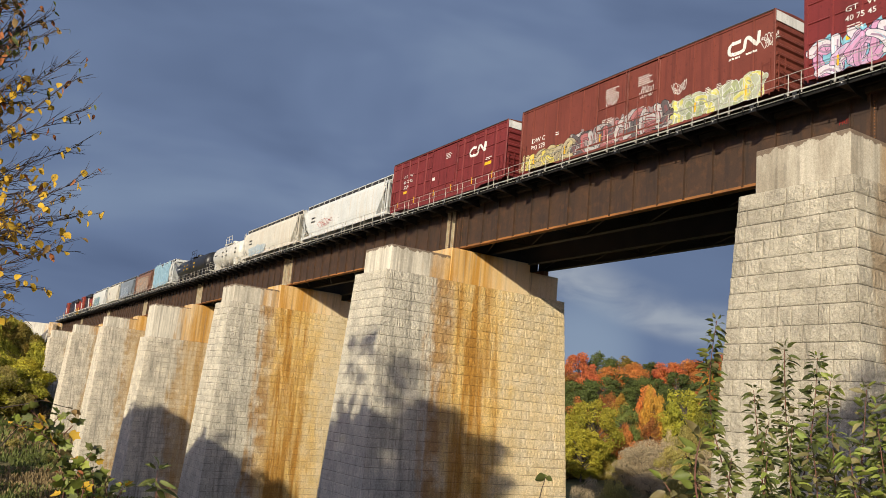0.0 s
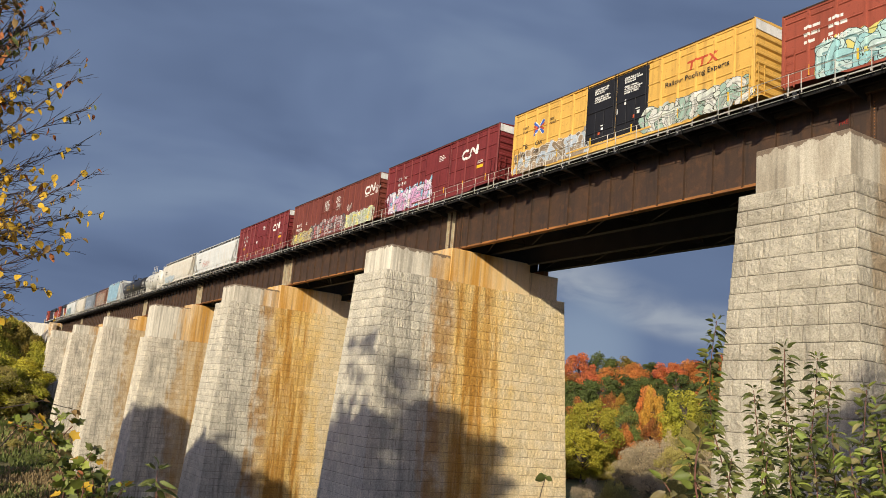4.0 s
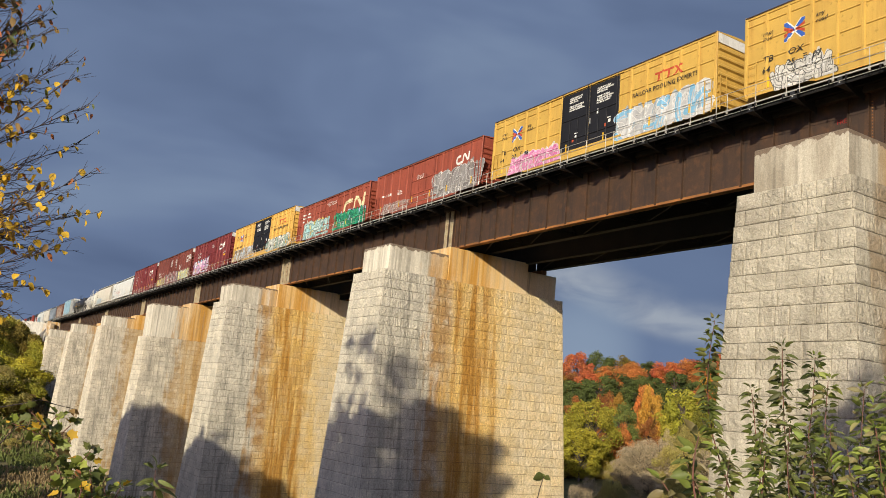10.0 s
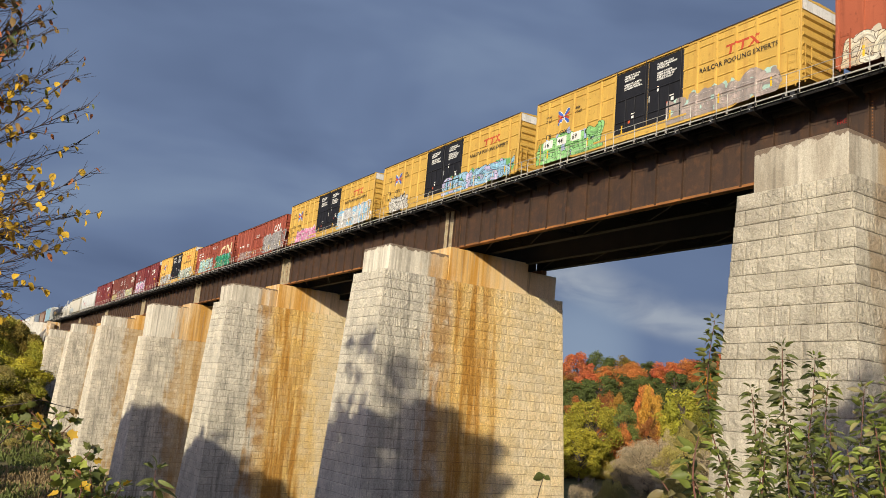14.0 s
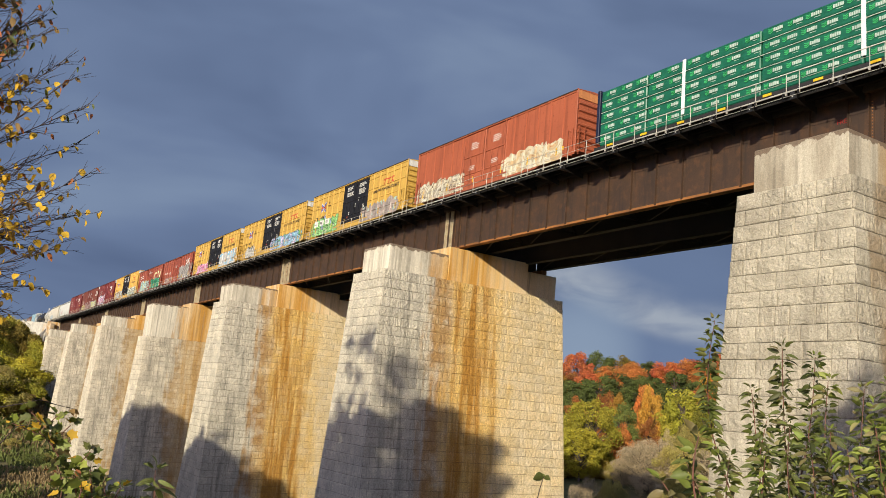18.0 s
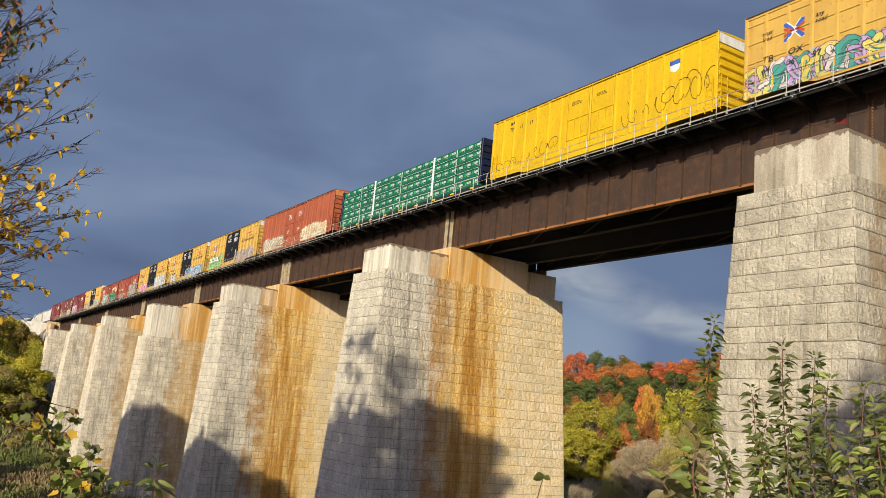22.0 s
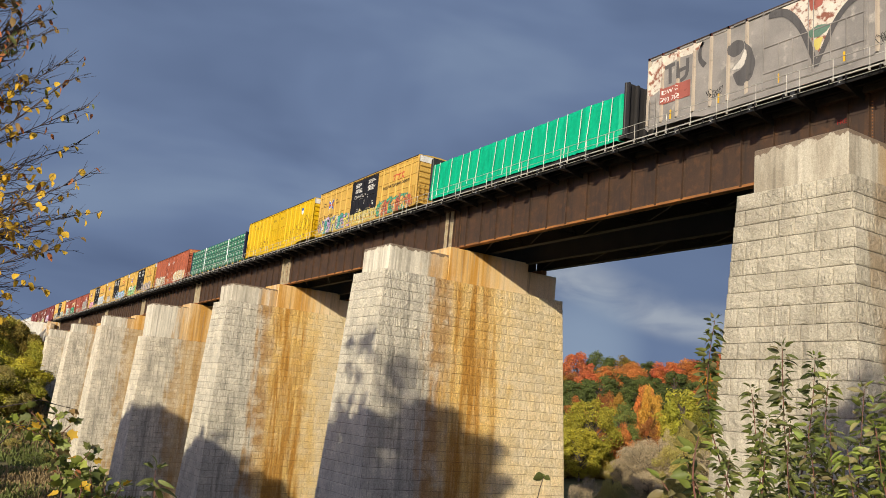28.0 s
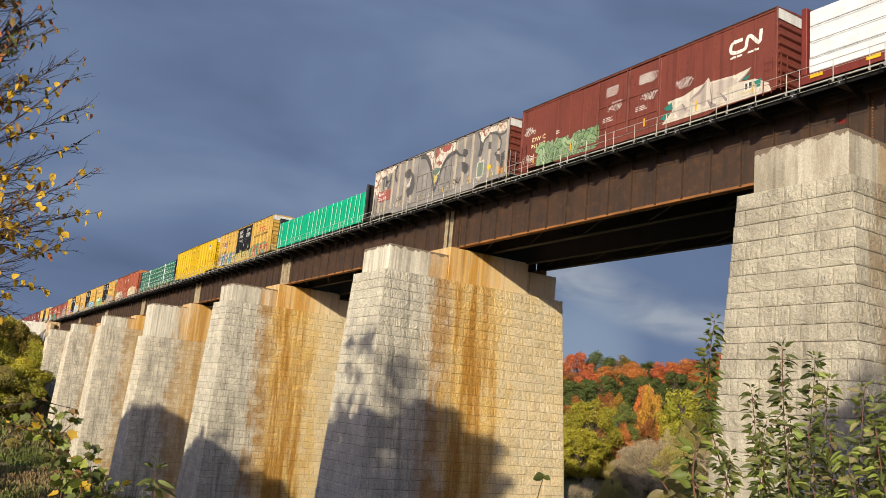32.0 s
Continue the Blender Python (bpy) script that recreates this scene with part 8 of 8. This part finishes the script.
def put_leaf(parent, me, at, way, size, r, name="leaf"):
    ob = new(name, me)
    ob.parent = parent
    q = Vector(way).to_track_quat("Y", "Z")
    twist = Euler((r.uniform(-0.3, 0.3), r.uniform(-1.3, 1.3), 0)).to_quaternion()
    ob.matrix_basis = Matrix.LocRotScale(Vector(at), q @ twist, (size, size, size))
    return ob


def bend(a, b, r, sag, n=9):
    a, b = Vector(a), Vector(b)
    side = Vector((r.uniform(-1, 1), r.uniform(-1, 1), r.uniform(-0.3, 0.3))) * (b - a).length * sag
    return [a.lerp(b, i / n) + side * math.sin(math.pi * i / n) * (1 if i < n else 0) for i in range(n + 1)]


def build_shrub(name, label, stems, leaves, gap, leaf_size, seed, stem_mat, radius, spread=0.75, start=0.25, droop=-0.1, pairs=2):
    r = random.Random(seed)
    base = Vector(stems[0][0])
    base.z -= 0.4
    s = thing(name, label, "shrub", loc=base)
    single, rest = 0, {}
    for a, b, *free in stems:
        pts = [p - base for p in bend(a, b, r, 0.10)]
        foot = Vector((pts[0].x, pts[0].y, ground_z(a[0], a[1]) - 0.05 - base.z))
        part("stem", Geo().tube(pts if free else [foot] + pts, radius * (0.6 if free else 1), radius * 0.35, 6), stem_mat, s)
        d = (pts[-1] - pts[0])
        n = max(3, int(d.length / gap))
        turn = r.uniform(0, 6.28)
        for i in range(n + 1):
            t = start + (1 - start) * i / n
            k = t * (len(pts) - 1)
            p = pts[int(k)].lerp(pts[min(len(pts) - 1, int(k) + 1)], k - int(k))
            for j in range(pairs + (3 if i == n and pairs > 1 else 0)):
                turn += 2.4
                out = Vector((math.cos(turn), math.sin(turn), 0))
                way = (out * spread * r.uniform(0.7, 1.3) + Vector((0, 0, r.uniform(-0.35, 0.55) + 0.6 * (i == n) + droop))).normalized()
                sz = leaf_size * r.choice((r.uniform(0.45, 0.8), r.uniform(0.7, 1.1), r.uniform(0.9, 1.25))) * (0.75 if i == n else 1.0)
                stalk = p + way * 0.012
                me = r.choice(leaves)
                single += 1
                if single % 5 == 0 and single < 800:
                    put_leaf(s, me, stalk, way, sz, r)
                    continue
                q = Vector(way).to_track_quat("Y", "Z") @ Euler((r.uniform(-0.3, 0.3), r.uniform(-1.6, 1.6), r.uniform(-0.4, 0.4))).to_quaternion()
                m = Matrix.LocRotScale(stalk, q, (sz, sz, sz))
                rest.setdefault(me.materials[0].name, Geo()).add([m @ v.co for v in me.vertices], [tuple(p.vertices) for p in me.polygons])
    for key, g in rest.items():
        tagged(part("foliage", g.mesh("foliage", MATS[key], True), None, s), kind="stuff")
    return s


def build_foreground():
    G = leaf_mesh("leaf", LEAF_GREEN, 1.0, 0.38, 0.45, 0.25)
    D = leaf_mesh("leaf", LEAF_DARK, 1.0, 0.36, 0.5, 0.35)
    Y = leaf_mesh("leaf", LEAF_YELLOW, 1.0, 0.78, 0.25, 0.15)
    B = leaf_mesh("leaf", LEAF_BROWN, 1.0, 0.55, 0.4, 0.35)
    O = leaf_mesh("leaf", LEAF_ORANGE, 1.0, 0.45, 0.3, 0.25)
    V = leaf_mesh("leaf", LEAF_OLIVE, 1.0, 0.44, 0.45, 0.3)
    H = leaf_mesh("leaf", LEAF_GREEN, 1.0, 0.50, 0.55, -0.1)
    N2 = leaf_mesh("leaf", LEAF_DARK, 1.0, 0.24, 0.4, 0.45, 7)
    C = leaf_mesh("leaf", LEAF_DARK, 1.0, 0.95, 0.35, 0.1, 7)
    VG, VK, VD, VY = (lobed_mesh("leaf", m) for m in (LEAF_GREEN, LEAF_DARK, LEAF_OLIVE, LEAF_YELLOW))
    build_shrub("leafy_shrub", "leafy green shrub with long reddish stems beside the pier",
                [((2.60, 2.00, -0.35), (2.50, 2.11, 0.43)), ((2.71, 2.02, -0.39), (2.68, 2.08, 0.19)), ((2.33, 1.86, -0.37), (2.33, 1.89, -0.06)), ((2.40, 1.94, -0.34), (2.31, 2.07, -0.06))],
                [D, G, D, V, D, D, G, D], 0.013, 0.043, 1, RED_STEM, 0.0034, pairs=3)
    build_shrub("leafy_shrub", "green shrub with thin red twigs and pointed leaves",
                [((2.61, 1.83, -0.32), (2.57, 1.87, 0.33)), ((2.73, 1.93, -0.22), (2.76, 1.87, 0.32)), ((2.38, 1.62, -0.33), (2.39, 1.64, 0.03)), ((2.25, 1.64, -0.33), (2.24, 1.68, -0.03))],
                [D, D, G, V, D, D, D], 0.013, 0.042, 2, RED_STEM, 0.0032, pairs=3)
    build_shrub("leafy_shrub", "dense green and yellowing shrub on the bank",
                [((2.59, 1.68, -0.33), (2.58, 1.70, 0.22)), ((2.74, 1.71, -0.33), (2.77, 1.69, 0.21)), ((2.57, 1.52, -0.30), (2.59, 1.50, 0.21)), ((2.78, 1.56, -0.31), (2.79, 1.54, 0.31)), ((2.38, 1.44, -0.30), (2.37, 1.50, 0.01)), ((2.43, 1.37, -0.28), (2.40, 1.43, 0.07))],
                [G, D, H, D, V, D, V, H, D, V, G, G, D], 0.015, 0.042, 3, RED_STEM, 0.0032, pairs=3)
    build_shrub("leafy_shrub", "dense leafy shrub with drooping browning leaves",
                [((2.66, 1.45, -0.30), (2.66, 1.44, 0.06)), ((2.72, 1.50, -0.30), (2.73, 1.47, 0.14)), ((2.50, 1.60, -0.30), (2.47, 1.62, 0.05)), ((2.66, 1.60, -0.30), (2.68, 1.60, 0.10)), ((2.50, 1.74, -0.32), (2.48, 1.77, 0.06)), ((2.62, 1.92, -0.34), (2.60, 1.95, 0.08))],
                [G, D, D, V, D, D, D, D], 0.0155, 0.042, 9, RED_STEM, 0.003, pairs=4, droop=-0.3)
    build_shrub("low_shrub", "low green shrub with broad leaves", [((2.27, 1.92, -0.37), (2.19, 2.05, -0.16)), ((2.20, 1.86, -0.32), (2.19, 1.90, 0.00))], [G, H, V], 0.04, 0.075, 4, RED_STEM, 0.005, start=0.45)
    build_shrub("climbing_vine", "climbing vine with lobed green and yellow leaves",
                [((0.655, 3.54, -0.464), (0.582, 3.553, -0.341)), ((0.582, 3.553, -0.341), (0.503, 3.565, -0.257), 0), ((0.503, 3.565, -0.257), (0.452, 3.571, -0.212), 0), ((0.46, 3.58, -0.20), (0.40, 3.578, -0.13), 0),
                 ((0.452, 3.571, -0.212), (0.50, 3.53, -0.145), 0), ((0.503, 3.565, -0.257), (0.557, 3.557, -0.177), 0), ((0.582, 3.553, -0.341), (0.641, 3.542, -0.274), 0), ((0.45, 3.6, -0.22), (0.36, 3.65, -0.19), 0)],
                [VG, VG, VK, VG, VY, VK, VD], 0.030, 0.056, 5, RED_STEM, 0.005, start=0.15, pairs=2)
    build_shrub("climbing_vine", "tangled vine with green leaves turning yellow and brown",
                [((0.563, 3.556, -0.468), (0.523, 3.562, -0.315)), ((0.622, 3.546, -0.465), (0.586, 3.552, -0.345)), ((0.681, 3.535, -0.463), (0.65, 3.541, -0.315)), ((0.721, 3.527, -0.461), (0.704, 3.531, -0.387)), ((0.751, 3.521, -0.459), (0.771, 3.516, -0.40)), ((0.60, 3.45, -0.47), (0.61, 3.46, -0.37))],
                [VG, VK, VG, G, VG, VY, D, VG, O, VK], 0.026, 0.050, 15, RED_STEM, 0.0035, start=0.05, pairs=3)
    build_shrub("bare_twig", "bare brown twig arching over the slope", [((0.286, 3.589, -0.135), (0.433, 3.574, -0.092)), ((0.433, 3.574, -0.092), (0.559, 3.556, -0.116), 0), ((0.319, 3.586, -0.274), (0.372, 3.581, -0.197)), ((0.372, 3.581, -0.197), (0.446, 3.572, -0.17), 0)], [B], 0.4, 0.03, 6, TWIG, 0.003, start=0.9, pairs=1)
    build_shrub("seedling", "small seedling with whorls of long drooping dark leaves", [((0.906, 3.484, -0.48), (0.885, 3.489, -0.325))], [N2], 0.05, 0.090, 7, RED_STEM, 0.004, start=0.3, droop=-0.15, pairs=4, spread=1.2)
    cup = build_shrub("seedling", "thin seedling with two cupped leaves at its tip", [((2.033, 2.471, -0.42), (2.029, 2.474, -0.195))], [], 0.4, 0.0, 8, TWIG, 0.0035, pairs=0)
    for way, size in (((-0.80, 0.50, -0.25), 0.042), ((0.80, -0.50, -0.35), 0.026), ((-0.4, 0.3, 0.7), 0.014)):
        ob = new("leaf", C)
        ob.parent = cup
        ob.matrix_basis = Matrix.LocRotScale(Vector((2.029, 2.474, -0.197)) - cup.location, Vector(way).to_track_quat("Y", "Z") @ Euler((0, 1.0 if way[0] < 0 else -1.0, 0)).to_quaternion(), (size, size, size))
    # birch limb with the last yellow leaves
    r = random.Random(12)
    bx = Vector((-0.25, 5.2, -2.2))
    t = thing("birch_tree", "thin birch with the last yellow and brown leaves", "tree", loc=bx)
    part("trunk", Geo().tube([Vector((-0.45, 5.25, -2.3)) - bx, Vector((-0.3, 5.2, -0.2)) - bx, Vector((-0.22, 5.1, 1.2)) - bx, Vector((-0.35, 4.9, 3.4)) - bx], 0.05, 0.02, 8), BARK, t)
    limbs = [((-0.28, 5.16, 0.2), (0.21, 4.83, 1.93)), ((-0.26, 5.12, 0.91), (0.60, 4.93, 1.54)), ((-0.26, 5.2, 0.70), (0.65, 5.08, 1.38)), ((-0.27, 5.0, 0.50), (0.71, 4.81, 1.15)), ((-0.27, 5.1, 0.50), (0.70, 4.97, 0.93)),
             ((-0.28, 5.05, 0.42), (0.56, 4.87, 0.99)), ((-0.29, 5.0, 0.30), (0.61, 4.81, 0.71)), ((-0.30, 5.1, 0.30), (0.51, 4.95, 0.48)), ((-0.24, 5.12, 1.13), (0.46, 4.97, 1.79)), ((-0.23, 5.0, 1.25), (0.29, 4.75, 1.84)), ((-0.30, 5.1, 0.24), (0.40, 4.87, 0.33)),
             ((-0.26, 5.0, 1.48), (0.17, 4.9, 2.07)), ((-0.27, 5.0, 1.60), (0.09, 4.92, 2.07)), ((-0.25, 5.0, 1.42), (0.28, 4.9, 1.97))]
    more = []
    for a, b in limbs:
        a, b = Vector(a), Vector(b)
        more.append((a, a.lerp(b, 0.88)))
        more.append((a + Vector((0, r.uniform(-0.2, 0.2), 0.1)), a.lerp(b, r.uniform(0.5, 0.72)) + Vector((0, r.uniform(-0.3, 0.3), r.uniform(-0.32, 0.05)))))
        more.append((a + Vector((0, r.uniform(-0.2, 0.2), r.uniform(-0.1, 0.1))), a.lerp(b, r.uniform(0.6, 0.78)) + Vector((0, r.uniform(-0.3, 0.3), r.uniform(-0.2, 0.2)))))
    for li, (a, b) in enumerate(more):
        pts = [p - bx for p in bend(a, b, r, 0.06, 10)]
        limb = part("branch", Geo().tube(pts, 0.006, 0.0015, 6), TWIG, t)
        twigs = Geo()
        ends = []
        for k in range(3, 11):
            p = pts[k]
            along = (pts[k] - pts[k - 1]).normalized()
            for side in range(2):
                d = (along + Vector((r.uniform(-0.1, 0.4), r.uniform(-0.7, 0.7), r.uniform(-0.35, 0.65)))).normalized()
                ln = r.uniform(0.10, 0.34) * (1.0 - 0.045 * k)
                q2 = p + d * ln + Vector((0, 0, r.uniform(-0.03, 0.02)))
                mid = p.lerp(q2, 0.5) + Vector((0, 0, r.uniform(-0.015, 0.02)))
                twigs.tube([p, mid, q2], 0.0026, 0.0009, 4)
                ends += [(q2, d, 0.35), (mid, d, 0.5)]
                for f in (0.3, 0.55, 0.8):
                    a2 = p.lerp(q2, f)
                    e2 = (d + Vector((r.uniform(-0.5, 0.6), r.uniform(-0.6, 0.6), r.uniform(-0.5, 0.8)))).normalized()
                    b2 = a2 + e2 * r.uniform(0.03, 0.11)
                    twigs.tube([a2, b2], 0.0015, 0.0007, 4)
                    ends.append((b2, e2, 0.42))
        tagged(part("twig", twigs, TWIG, limb), kind="stuff")
        for p, d, chance in ends:
            w = p + bx
            if r.random() < chance * (1.25 if w.x < 0.25 else 0.6):
                hang = (d * 0.3 + Vector((r.uniform(-0.5, 0.5), r.uniform(-0.5, 0.5), -0.9 + r.uniform(-0.2, 0.7)))).normalized()
                me = r.choice((Y, Y, Y, Y, Y, B, O)) if w.z < 1.2 else r.choice((Y, Y, Y, B, D, O)) if w.z < 1.62 else r.choice((B, B, D, D, O))
                put_leaf(t, me, p, hang, r.choice((r.uniform(0.026, 0.042), r.uniform(0.036, 0.060))), r)


build_viaduct()


def painted_word():
    """Red sprayed word on the girder web beside the nearest pier."""
    near = [o for o in bpy.data.objects if o.name.startswith("plate_girder") and abs(o.location.x - GIRDER_X) < 0.1 and abs(o.location.y - (pier_y(0) + pier_y(1)) / 2) < 1][0]
    ob = words(near, "FREE", 0.0, 1.95, 0.30, spray((0.22, 0.02, 0.015)), 2 * (20.30 - near.location.y), -0.004)
    ob["label"] = "red sprayed word on the steel"


painted_word()
build_head_of_train()
build_boxcars()
build_flatcars()
lay_paint()
build_woods()
build_grass()
build_foreground()
motions()
